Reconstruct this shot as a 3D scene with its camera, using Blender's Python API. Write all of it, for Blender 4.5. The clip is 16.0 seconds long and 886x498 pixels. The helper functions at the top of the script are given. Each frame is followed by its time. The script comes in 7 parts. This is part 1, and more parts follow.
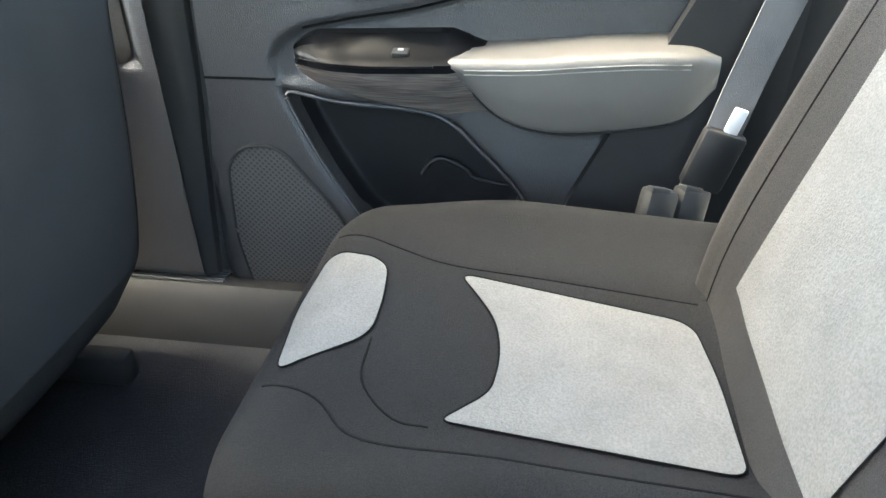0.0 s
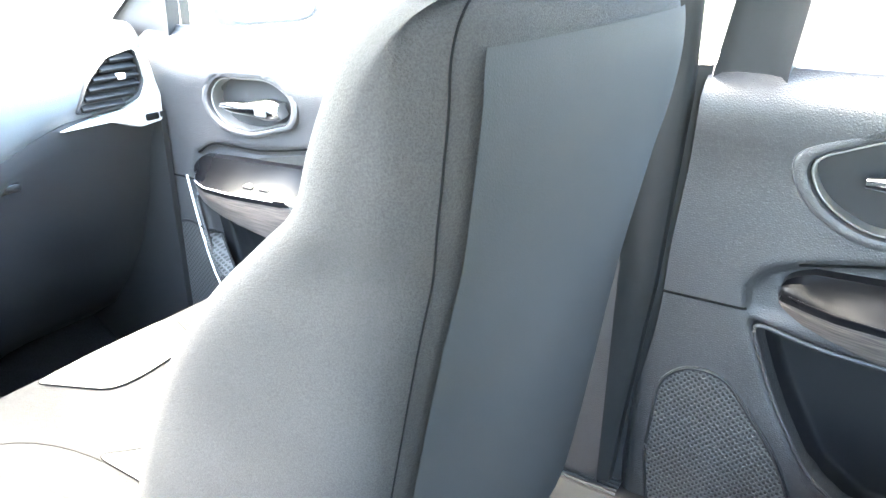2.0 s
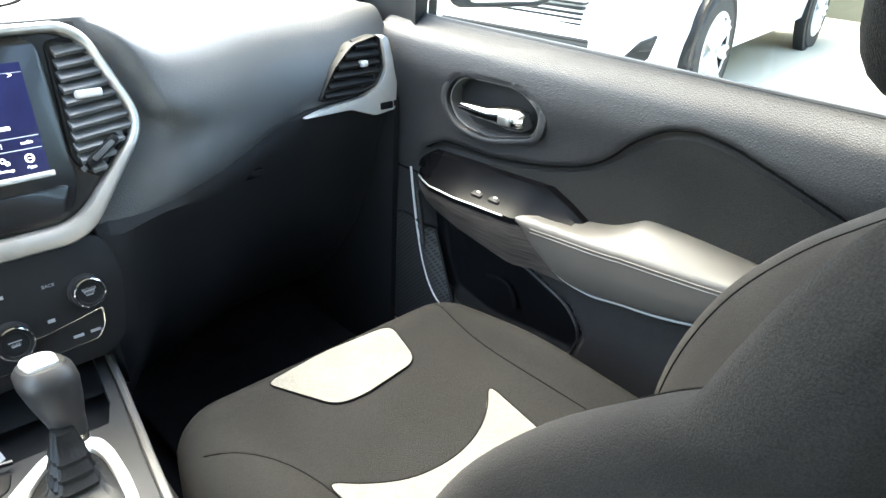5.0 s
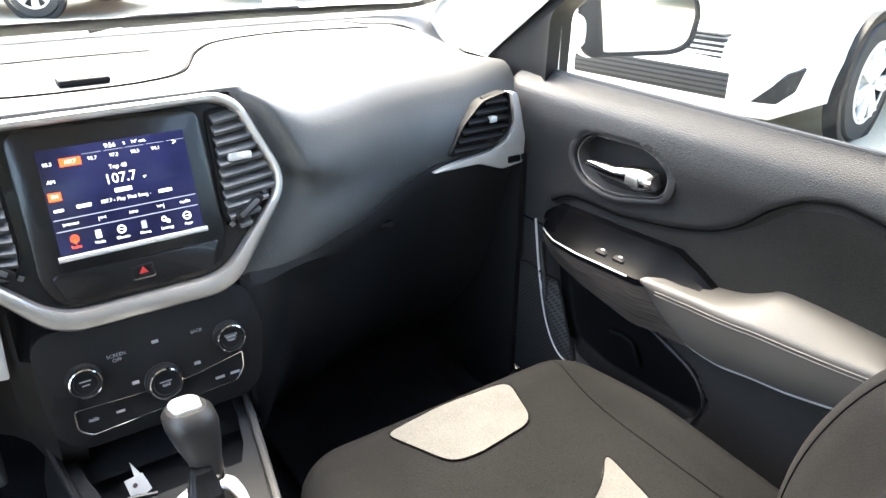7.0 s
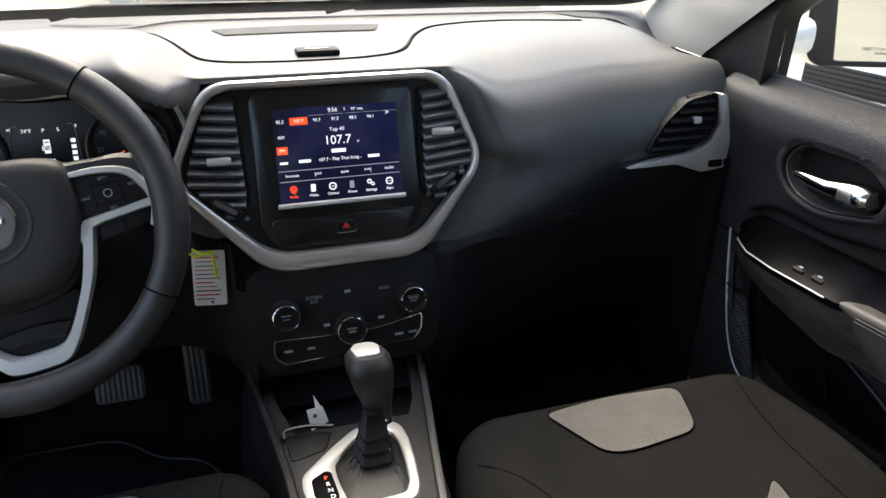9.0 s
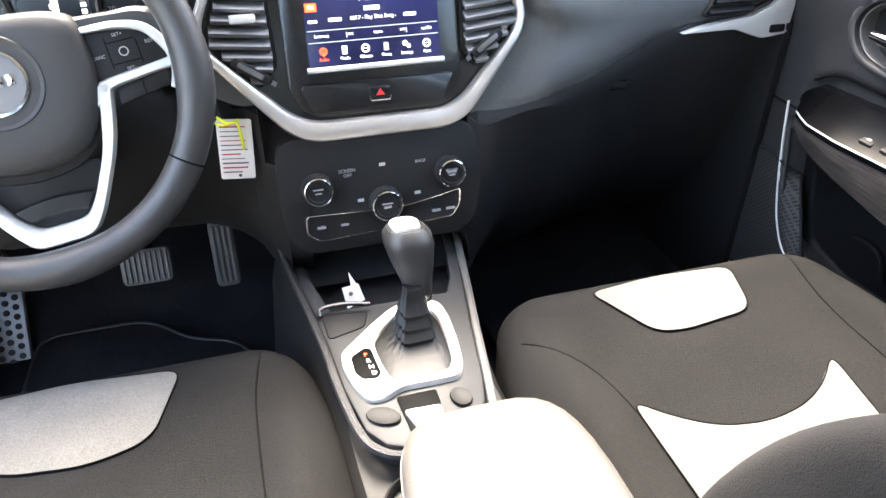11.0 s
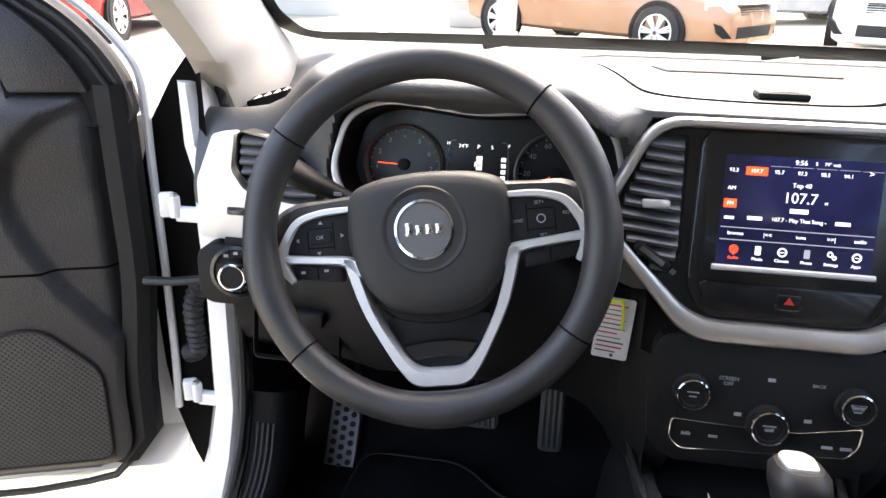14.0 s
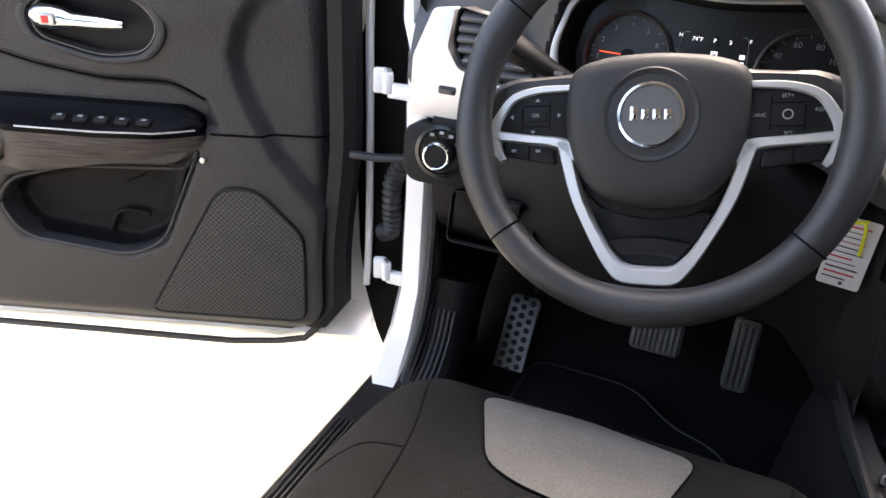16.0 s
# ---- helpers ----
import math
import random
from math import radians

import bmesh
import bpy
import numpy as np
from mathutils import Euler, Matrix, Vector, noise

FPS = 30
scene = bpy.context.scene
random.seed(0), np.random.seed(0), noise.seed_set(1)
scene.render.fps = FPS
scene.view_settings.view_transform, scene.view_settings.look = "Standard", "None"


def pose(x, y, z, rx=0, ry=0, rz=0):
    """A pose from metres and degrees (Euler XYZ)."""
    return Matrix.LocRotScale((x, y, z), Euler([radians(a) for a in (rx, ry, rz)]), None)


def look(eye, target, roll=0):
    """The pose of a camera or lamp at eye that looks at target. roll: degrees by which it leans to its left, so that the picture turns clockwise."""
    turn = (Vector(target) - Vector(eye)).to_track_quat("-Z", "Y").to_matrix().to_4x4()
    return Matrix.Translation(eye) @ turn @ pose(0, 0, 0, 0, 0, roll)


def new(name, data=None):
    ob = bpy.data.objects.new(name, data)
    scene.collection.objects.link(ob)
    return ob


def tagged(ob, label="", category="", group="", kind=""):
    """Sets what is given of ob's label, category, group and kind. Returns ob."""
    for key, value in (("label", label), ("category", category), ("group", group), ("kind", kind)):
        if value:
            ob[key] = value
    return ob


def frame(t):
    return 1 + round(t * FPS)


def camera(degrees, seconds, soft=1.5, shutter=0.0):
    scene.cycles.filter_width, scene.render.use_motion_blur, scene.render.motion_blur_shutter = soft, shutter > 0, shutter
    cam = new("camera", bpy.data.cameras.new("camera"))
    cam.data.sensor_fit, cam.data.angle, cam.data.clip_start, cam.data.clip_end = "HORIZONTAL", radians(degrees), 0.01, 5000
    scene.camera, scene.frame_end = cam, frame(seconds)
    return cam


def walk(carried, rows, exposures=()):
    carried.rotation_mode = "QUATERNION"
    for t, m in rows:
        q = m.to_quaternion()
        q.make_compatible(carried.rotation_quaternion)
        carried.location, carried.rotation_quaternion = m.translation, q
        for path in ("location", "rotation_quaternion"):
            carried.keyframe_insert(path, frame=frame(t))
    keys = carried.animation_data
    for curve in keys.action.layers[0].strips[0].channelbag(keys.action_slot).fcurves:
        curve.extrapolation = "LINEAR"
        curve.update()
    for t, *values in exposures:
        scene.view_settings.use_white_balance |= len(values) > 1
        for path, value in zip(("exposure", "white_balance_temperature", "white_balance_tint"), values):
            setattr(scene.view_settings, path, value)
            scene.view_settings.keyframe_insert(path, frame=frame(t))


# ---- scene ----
cam = camera(63.1, 16.0)
PATH = [
    (0, (-0.197, -1.349, 1.055), (1.145, -1.117, 0.215), -1.4),
    (0.5, (-0.150, -1.309, 1.080), (1.199, -0.915, 0.314), -1.2),
    (1, (-0.116, -1.238, 1.112), (1.201, -0.704, 0.377), -1.1),
    (1.5, (-0.126, -1.146, 1.134), (1.162, -0.473, 0.464), 0.0),
    (2, (-0.160, -1.071, 1.147), (1.096, -0.294, 0.532), 0.3),
    (2.5, (-0.158, -1.024, 1.130), (1.028, -0.117, 0.555), -0.3),
    (3, (-0.165, -0.984, 1.141), (0.967, -0.007, 0.571), 0.8),
    (3.5, (-0.152, -0.961, 1.155), (0.941, 0.074, 0.611), -1.2),
    (4, (-0.144, -0.946, 1.178), (0.957, 0.111, 0.587), 1.4),
    (4.2, (-0.150, -0.936, 1.186), (0.952, 0.096, 0.558), 2.8),
    (6.3, (-0.136, -0.877, 1.257), (0.760, 0.178, 0.454), -0.8),
    (6.5, (-0.131, -0.888, 1.260), (0.750, 0.197, 0.481), -0.9),
    (7, (-0.141, -0.897, 1.268), (0.677, 0.294, 0.582), 0.4),
    (7.5, (-0.142, -0.898, 1.265), (0.574, 0.388, 0.639), 1.1),
    (8, (-0.154, -0.914, 1.264), (0.443, 0.452, 0.684), 3.4),
    (8.5, (-0.151, -0.931, 1.264), (0.338, 0.469, 0.663), 1.4),
    (9, (-0.154, -0.932, 1.258), (0.299, 0.438, 0.568), 0.9),
    (9.2, (-0.155, -0.934, 1.252), (0.303, 0.421, 0.535), 1.0),
    (11.3, (-0.186, -0.877, 1.201), (0.178, 0.397, 0.304), -0.6),
    (11.5, (-0.198, -0.870, 1.200), (0.141, 0.430, 0.332), -0.7),
    (12, (-0.228, -0.856, 1.194), (0.062, 0.516, 0.423), 1.5),
    (12.5, (-0.248, -0.841, 1.209), (-0.079, 0.611, 0.561), 1.6),
    (13, (-0.248, -0.838, 1.209), (-0.239, 0.635, 0.585), 2.5),
    (13.5, (-0.255, -0.842, 1.222), (-0.376, 0.642, 0.637), 2.1),
    (14, (-0.271, -0.821, 1.212), (-0.493, 0.646, 0.613), 1.4),
    (14.5, (-0.279, -0.806, 1.196), (-0.662, 0.641, 0.631), 0.3),
    (15, (-0.314, -0.817, 1.177), (-0.784, 0.583, 0.561), 1.0),
    (15.5, (-0.329, -0.812, 1.159), (-0.869, 0.518, 0.453), 0.4),
    (16, (-0.313, -0.833, 1.141), (-0.862, 0.480, 0.410), 2.8),
]
walk(cam, [(t, look(eye, target, roll)) for t, eye, target, roll in PATH],
     [(0, 6.15, 7000, 0), (0.5, 6.65, 6300, -7), (1.0, 7.5, 6200, -6), (1.5, 7.7, 6400, -2), (2.0, 7.35, 6600, 1), (2.5, 6.5, 6700, 0), (3.0, 5.6, 6700, -2),
      (3.5, 4.8, 6700, -3), (4.0, 4.4, 6700, -3), (6.5, 4.5, 6900, 3), (7.5, 3.4, 7000, 6), (8.0, 2.85, 7000, 7), (9.0, 2.3, 7000, 6), (11.5, 5.0, 7000, 10),
      (12.5, 5.1, 7000, 11), (13.0, 4.3, 7000, 11), (13.5, 3.4, 7100, 12), (14.5, 3.25, 7200, 13), (16, 3.2, 7200, 14)])

# ---------------------------------------------------------------- light
world = bpy.data.worlds.new("sky")
scene.world = world
world.use_nodes = True
wn = world.node_tree.nodes
sky = wn.new("ShaderNodeTexSky")
sky.sky_type, sky.sun_disc = "NISHITA", False
sky.sun_elevation, sky.sun_rotation = radians(57), radians(5)
sky.air_density, sky.dust_density, sky.ozone_density = 1.0, 4.0, 0.6
world.node_tree.links.new(sky.outputs[0], wn["Background"].inputs[0])
wn["Background"].inputs[1].default_value = 0.15
sun_data = bpy.data.lights.new("sun", "SUN")
sun_data.energy, sun_data.angle, sun_data.color = 0.65, radians(24), (1.0, 0.96, 0.9)
sun = new("sun", sun_data)
sun.matrix_world = look((0.5, 6.0, 9.5), (0, 0, 0))


# ---------------------------------------------------------------- mesh helpers
def V(*a):
    return Vector(a)


def basis(o, x, y):
    """A frame at o with local x, y and their cross product."""
    x = Vector(x).normalized()
    z = x.cross(Vector(y)).normalized()
    y = z.cross(x)
    m = Matrix((x, y, z)).transposed().to_4x4()
    m.translation = o
    return m


def spl(pts, n):
    """Catmull-Rom through the points, n steps a span."""
    p = [np.array(q, float) for q in pts]
    p = [2 * p[0] - p[1]] + p + [2 * p[-1] - p[-2]]
    out = []
    for i in range(1, len(p) - 2):
        a, b, c, d = p[i - 1:i + 3]
        for k in range(n):
            t = k / n
            out.append(tuple(0.5 * (2 * b + (c - a) * t + (2 * a - 5 * b + 4 * c - d) * t * t + (3 * b - a - 3 * c + d) * t ** 3)))
    out.append(tuple(p[-2]))
    return out


def rpoly(pts, r, n=5):
    """A polygon with rounded corners."""
    out = []
    k = len(pts)
    for i in range(k):
        a, b, c = (np.array(pts[j % k], float) for j in (i - 1, i, i + 1))
        rr = r[i] if isinstance(r, (list, tuple)) else r
        la, lc = np.linalg.norm(a - b), np.linalg.norm(c - b)
        q = min(rr, la * 0.48, lc * 0.48)
        s, e = b + (a - b) / la * q, b + (c - b) / lc * q
        for j in range(n + 1):
            t = j / n
            out.append(tuple((1 - t) ** 2 * s + 2 * t * (1 - t) * b + t * t * e))
    return out


def loft(bm, rows, closeu=False, closev=False, cap=False):
    """Quads over rows of points. closeu joins each row's ends, closev the last row to the first."""
    vs = [[bm.verts.new(p) for p in r] for r in rows]
    nr, nc = len(vs), len(vs[0])
    for i in range(nr if closev else nr - 1):
        for j in range(nc if closeu else nc - 1):
            bm.faces.new((vs[i][j], vs[i][(j + 1) % nc], vs[(i + 1) % nr][(j + 1) % nc], vs[(i + 1) % nr][j]))
    if cap:
        bm.faces.new(vs[0][::-1])
        bm.faces.new(vs[-1])
    return vs


def box(bm, c, size, rot=None, bev=0.003, seg=2):
    m = Matrix.Translation(c) @ (rot.to_4x4() if rot else Matrix()) @ Matrix.Diagonal((*size, 1))
    g = bmesh.ops.create_cube(bm, size=1, matrix=m)
    if bev:
        es = list({e for v in g["verts"] for e in v.link_edges})
        bmesh.ops.bevel(bm, geom=es, offset=min(bev, min(size) * 0.45), segments=seg, affect="EDGES", profile=0.5)


def prism(bm, pts, m, depth, bev=0.0, z0=0.0):
    """A flat plate with the outline pts in the frame m, its face eased by bev."""
    cx, cy = np.mean([p[0] for p in pts]), np.mean([p[1] for p in pts])

    def row(z, inset):
        out = []
        for x, y in pts:
            d = math.hypot(x - cx, y - cy) or 1
            f = 1 - inset / d
            out.append(m @ V(cx + (x - cx) * f, cy + (y - cy) * f, z))
        return out
    rows = [row(z0, 0)]
    if bev:
        rows += [row(depth - bev, 0), row(depth - bev * 0.3, bev * 0.3), row(depth, bev)]
    else:
        rows += [row(depth, 0)]
    loft(bm, rows, closeu=True, cap=True)


def ring(bm, outer, inner, m, depth, z0=0.0):
    """A rounded frame between two outlines of equal count."""
    rows = []
    for f, z in ((0, z0), (0, depth * 0.55), (0.1, depth * 0.88), (0.3, depth), (0.7, depth), (0.9, depth * 0.88), (1, depth * 0.55), (1, z0)):
        rows.append([m @ V(a[0] + (b[0] - a[0]) * f, a[1] + (b[1] - a[1]) * f, z) for a, b in zip(outer, inner)])
    loft(bm, rows, closeu=True)


def tube(bm, pts, r, n=10, closed=False, flat=1.0, up=(0, 0, 1)):
    """A swept round bar; r may be a list; flat squashes it across the up direction."""
    p = [Vector(q) for q in pts]
    k = len(p)
    rows = []
    for i in range(k):
        a, b = (p[(i - 1) % k], p[(i + 1) % k]) if closed else (p[max(i - 1, 0)], p[min(i + 1, k - 1)])
        t = (b - a).normalized()
        s = t.cross(Vector(up))
        s = s.normalized() if s.length > 1e-4 else t.cross(V(1, 0.3, 0)).normalized()
        w = s.cross(t)
        rr = r[i] if isinstance(r, (list, tuple)) else r
        rows.append([p[i] + s * rr * math.cos(2 * math.pi * j / n) + w * rr * flat * math.sin(2 * math.pi * j / n) for j in range(n)])
    loft(bm, rows, closeu=True, closev=closed, cap=not closed)


def cyl(bm, m, r, h, n=28, r2=None, bev=0.0):
    """A round piece along local z, from 0 to h."""
    r2 = r if r2 is None else r2
    prof = [(r, 0), (r + (r2 - r) * (h - bev) / h, h - bev), (r2 - bev * 0.3, h - bev * 0.3), (r2 - bev, h)] if bev else [(r, 0), (r2, h)]
    loft(bm, [[m @ V(q * math.cos(2 * math.pi * j / n), q * math.sin(2 * math.pi * j / n), z) for j in range(n)] for q, z in prof], closeu=True, cap=True)


def lathe(bm, m, prof, n=32, closed=False):
    loft(bm, [[m @ V(q * math.cos(2 * math.pi * j / n), q * math.sin(2 * math.pi * j / n), z) for j in range(n)] for q, z in prof], closeu=True, closev=closed)


def blob(bm, m, rad, e=2.6, u=24, v=14):
    """A rounded block (superellipsoid) with half sizes rad."""
    def s(a, k):
        c = math.cos(a)
        return math.copysign(abs(c) ** (2 / k), c)
    rows = []
    for i in range(v + 1):
        a = -math.pi / 2 + math.pi * i / v
        a = max(min(a, math.pi / 2 - 0.02), -math.pi / 2 + 0.02)
        rows.append([m @ V(rad[0] * s(a, e) * s(2 * math.pi * j / u, e), rad[1] * s(a, e) * s(2 * math.pi * j / u - math.pi / 2, e), rad[2] * s(a - math.pi / 2, e)) for j in range(u)])
    loft(bm, rows, closeu=True, cap=True)


def coons(top, bottom, n, m, f):
    """Rows of points between two curves, laid on the surface f."""
    a, b = np.array(spl(top, 8)), np.array(spl(bottom, 8))

    def at(c, t):
        k = t * (len(c) - 1)
        i = min(int(k), len(c) - 2)
        return c[i] + (c[i + 1] - c[i]) * (k - i)
    return [[f(*(at(a, j / m) * (1 - i / n) + at(b, j / m) * (i / n))) for j in range(m + 1)] for i in range(n + 1)]


def smooth01(a, b, x):
    t = min(max((x - a) / (b - a), 0), 1)
    return t * t * (3 - 2 * t)


def sdf(poly, x, y):
    """Signed distance to a polygon, negative inside."""
    d, inside, k = 1e9, False, len(poly)
    for i in range(k):
        x1, y1 = poly[i]
        x2, y2 = poly[(i + 1) % k]
        ex, ey = x2 - x1, y2 - y1
        t = min(max(((x - x1) * ex + (y - y1) * ey) / (ex * ex + ey * ey + 1e-12), 0), 1)
        d = min(d, math.hypot(x - x1 - ex * t, y - y1 - ey * t))
        if (y1 > y) != (y2 > y) and x < (x2 - x1) * (y - y1) / (y2 - y1) + x1:
            inside = not inside
    return -d if inside else d


ROOTS = {}


def thing(name, loc, label, category, group="", kind=""):
    """The Empty at the base of a thing, which parents its parts."""
    ob = new(name)
    ob.location = loc
    ob.empty_display_size = 0.05
    ROOTS[ob] = Vector(loc)
    return tagged(ob, label, category, group, kind)


def part(name, bm, material, parent=None, label="", m=None, sharp=38):
    """Links a bmesh, given in world places, as one mesh object under a thing or a part."""
    if m is not None:
        bm.transform(m)
        if m.determinant() < 0:
            bmesh.ops.reverse_faces(bm, faces=bm.faces)
    bmesh.ops.recalc_face_normals(bm, faces=bm.faces)
    base = ROOTS.get(parent, Vector((0, 0, 0)))
    if base.length:
        bmesh.ops.translate(bm, verts=bm.verts, vec=-base)
    me = bpy.data.meshes.new(name)
    bm.to_mesh(me)
    bm.free()
    me.polygons.foreach_set("use_smooth", [True] * len(me.polygons))
    me.set_sharp_from_angle(angle=radians(sharp))
    me.materials.append(material)
    ob = new(name, me)
    if parent is not None:
        ob.parent = parent
        ROOTS[ob] = base
    if label:
        ob["label"] = label
    return ob


def structure(name, bm, material, label="", category="", sharp=38):
    ob = part(name, bm, material, None, sharp=sharp)
    return tagged(ob, label, category, kind="structure")


def letters(name, text, m, size, material, parent, align="CENTER", label="", depth=0.0002):
    """Built-in-font writing as a thin mesh in the frame m."""
    cu = bpy.data.curves.new(name, "FONT")
    cu.body, cu.size, cu.align_x, cu.align_y, cu.extrude = text, size, align, "CENTER", depth
    cu.resolution_u = 3
    tmp = bpy.data.objects.new(name, cu)
    me0 = bpy.data.meshes.new_from_object(tmp)
    bm = bmesh.new()
    bm.from_mesh(me0)
    bpy.data.objects.remove(tmp)
    bpy.data.meshes.remove(me0)
    return part(name, bm, material, parent, label, m=m)


# ---------------------------------------------------------------- materials
def mat(name, color, rough=0.5, metal=0.0, vary=0.15, scale=30.0, bump=0.0, bump_scale=400.0, kind="noise", emit=0.0, coat=0.0, spec=0.5, color2=None, fine=0.0, rvary=0.08, stretch=None, sheen=0.0):
    """Colour with wear at a large and a fine scale, roughness variation and fine relief, in metres of the object."""
    m = bpy.data.materials.new(name)
    m.use_nodes = True
    nt = m.node_tree
    n, l = nt.nodes, nt.links
    b = n["Principled BSDF"]
    tc = n.new("ShaderNodeTexCoord")
    src = tc.outputs["Object"]
    if stretch:
        mp = n.new("ShaderNodeMapping")
        mp.inputs["Scale"].default_value = stretch
        l.new(src, mp.inputs["Vector"])
        src = mp.outputs["Vector"]
    big = n.new("ShaderNodeTexNoise")
    big.inputs["Scale"].default_value, big.inputs["Detail"].default_value = scale, 6
    l.new(src, big.inputs["Vector"])
    ramp = n.new("ShaderNodeMix")
    ramp.data_type = "RGBA"
    c2 = color2 or tuple(min(1, c * (1 + vary)) for c in color)
    c1 = color if color2 else tuple(c * (1 - vary) for c in color)
    ramp.inputs["A"].default_value, ramp.inputs["B"].default_value = (*c1, 1), (*c2, 1)
    mr = n.new("ShaderNodeMapRange")
    mr.inputs["From Min"].default_value, mr.inputs["From Max"].default_value = 0.3, 0.7
    l.new(big.outputs["Fac"], mr.inputs["Value"])
    l.new(mr.outputs["Result"], ramp.inputs["Factor"])
    col = ramp.outputs["Result"]
    if fine:
        f = n.new("ShaderNodeTexNoise")
        f.inputs["Scale"].default_value, f.inputs["Detail"].default_value = bump_scale, 3
        l.new(src, f.inputs["Vector"])
        fr = n.new("ShaderNodeMapRange")
        fr.inputs["From Min"].default_value, fr.inputs["From Max"].default_value = 0.35, 0.65
        fr.inputs["To Min"].default_value, fr.inputs["To Max"].default_value = 1 - fine, 1 + fine
        l.new(f.outputs["Fac"], fr.inputs["Value"])
        mul = n.new("ShaderNodeMix")
        mul.data_type, mul.blend_type = "RGBA", "MULTIPLY"
        mul.inputs["Factor"].default_value = 1
        l.new(col, mul.inputs["A"])
        l.new(fr.outputs["Result"], mul.inputs["B"])
        col = mul.outputs["Result"]
    l.new(col, b.inputs["Base Color"])
    b.inputs["Metallic"].default_value = metal
    b.inputs["Specular IOR Level"].default_value = spec
    b.inputs["Coat Weight"].default_value = coat
    b.inputs["Coat Roughness"].default_value = 0.05
    b.inputs["Sheen Weight"].default_value = sheen
    rr = n.new("ShaderNodeMapRange")
    rr.inputs["To Min"].default_value, rr.inputs["To Max"].default_value = max(rough - rvary, 0.02), min(rough + rvary, 1)
    l.new(big.outputs["Fac"], rr.inputs["Value"])
    l.new(rr.outputs["Result"], b.inputs["Roughness"])
    if bump:
        bp = n.new("ShaderNodeBump")
        bp.inputs["Strength"].default_value, bp.inputs["Distance"].default_value = bump, 0.001
        if kind == "leather":
            t = n.new("ShaderNodeTexVoronoi")
            t.feature = "DISTANCE_TO_EDGE"
            t.inputs["Scale"].default_value = bump_scale
            out = t.outputs["Distance"]
        else:
            t = n.new("ShaderNodeTexNoise")
            t.inputs["Scale"].default_value, t.inputs["Detail"].default_value = bump_scale, 4
            out = t.outputs["Fac"]
        l.new(src, t.inputs["Vector"])
        l.new(out, bp.inputs["Height"])
        l.new(bp.outputs["Normal"], b.inputs["Normal"])
    if emit:
        l.new(col, b.inputs["Emission Color"])
        b.inputs["Emission Strength"].default_value = emit
    return m


def glass_mat(name, tint=(1, 1, 1), rough=0.0):
    m = bpy.data.materials.new(name)
    m.use_nodes = True
    n, l = m.node_tree.nodes, m.node_tree.links
    n.remove(n["Principled BSDF"])
    tr, gl, fr, mx = n.new("ShaderNodeBsdfTransparent"), n.new("ShaderNodeBsdfGlossy"), n.new("ShaderNodeLayerWeight"), n.new("ShaderNodeMixShader")
    tr.inputs["Color"].default_value = (*tint, 1)
    gl.inputs["Roughness"].default_value = rough
    fr.inputs["Blend"].default_value = 0.5
    pw, ma = n.new("ShaderNodeMath"), n.new("ShaderNodeMath")
    pw.operation, ma.operation = "POWER", "MULTIPLY_ADD"
    pw.inputs[1].default_value = 5
    ma.inputs[1].default_value, ma.inputs[2].default_value = 0.5, 0.03
    l.new(fr.outputs["Facing"], pw.inputs[0])
    l.new(pw.outputs[0], ma.inputs[0])
    l.new(ma.outputs[0], mx.inputs[0])
    l.new(tr.outputs[0], mx.inputs[1])
    l.new(gl.outputs[0], mx.inputs[2])
    l.new(mx.outputs[0], n["Material Output"].inputs["Surface"])
    return m


M_dash = mat("soft_dash_vinyl", (0.052, 0.053, 0.054), 0.50, bump=0.55, bump_scale=330, kind="leather", scale=6, vary=0.15, spec=0.65)
M_hard = mat("hard_black_plastic", (0.0118, 0.0116, 0.012), 0.55, bump=0.2, bump_scale=900, scale=9, vary=0.15, spec=0.18)
M_door = mat("grained_door_plastic", (0.0185, 0.0178, 0.0186), 0.48, bump=0.9, bump_scale=330, kind="leather", scale=7, vary=0.14, spec=0.45)
M_gloss = mat("gloss_black_trim", (0.008, 0.008, 0.009), 0.24, coat=0.15, scale=12, rvary=0.05)
M_wood = mat("dark_grained_strip", (0.012, 0.010, 0.0095), 0.42, color2=(0.085, 0.072, 0.064), scale=4, stretch=(5, 5, 170), spec=0.25)
M_silver = mat("satin_silver_paint", (0.66, 0.655, 0.64), 0.34, metal=0.35, vary=0.04, scale=20, rvary=0.05)
M_frame = mat("brushed_silver_frame", (0.62, 0.60, 0.57), 0.36, metal=0.85, vary=0.05, scale=20, rvary=0.06)
M_chrome = mat("chrome", (0.80, 0.80, 0.80), 0.10, metal=1.0, vary=0.03, rvary=0.03)
M_fabric = mat("charcoal_seat_cloth", (0.0090, 0.0087, 0.0087), 0.95, bump=0.7, bump_scale=800, scale=8, vary=0.22, fine=0.45, spec=0.1)
M_insert = mat("light_grey_seat_cloth", (0.100, 0.0965, 0.0905), 0.95, bump=0.7, bump_scale=480, scale=22, vary=0.08, fine=0.13, spec=0.1)
M_seam = mat("dark_seam_thread", (0.004, 0.004, 0.004), 0.95, spec=0.04)
M_plate = mat("satin_grey_plate", (0.030, 0.030, 0.031), 0.50, vary=0.08, scale=20, spec=0.2)
M_doorcloth = mat("charcoal_door_cloth", (0.021, 0.020, 0.0185), 0.95, bump=0.6, bump_scale=700, scale=8, vary=0.15, fine=0.3, spec=0.1)
M_void = mat("matt_black_fill", (0.002, 0.002, 0.002), 0.6, spec=0.05)
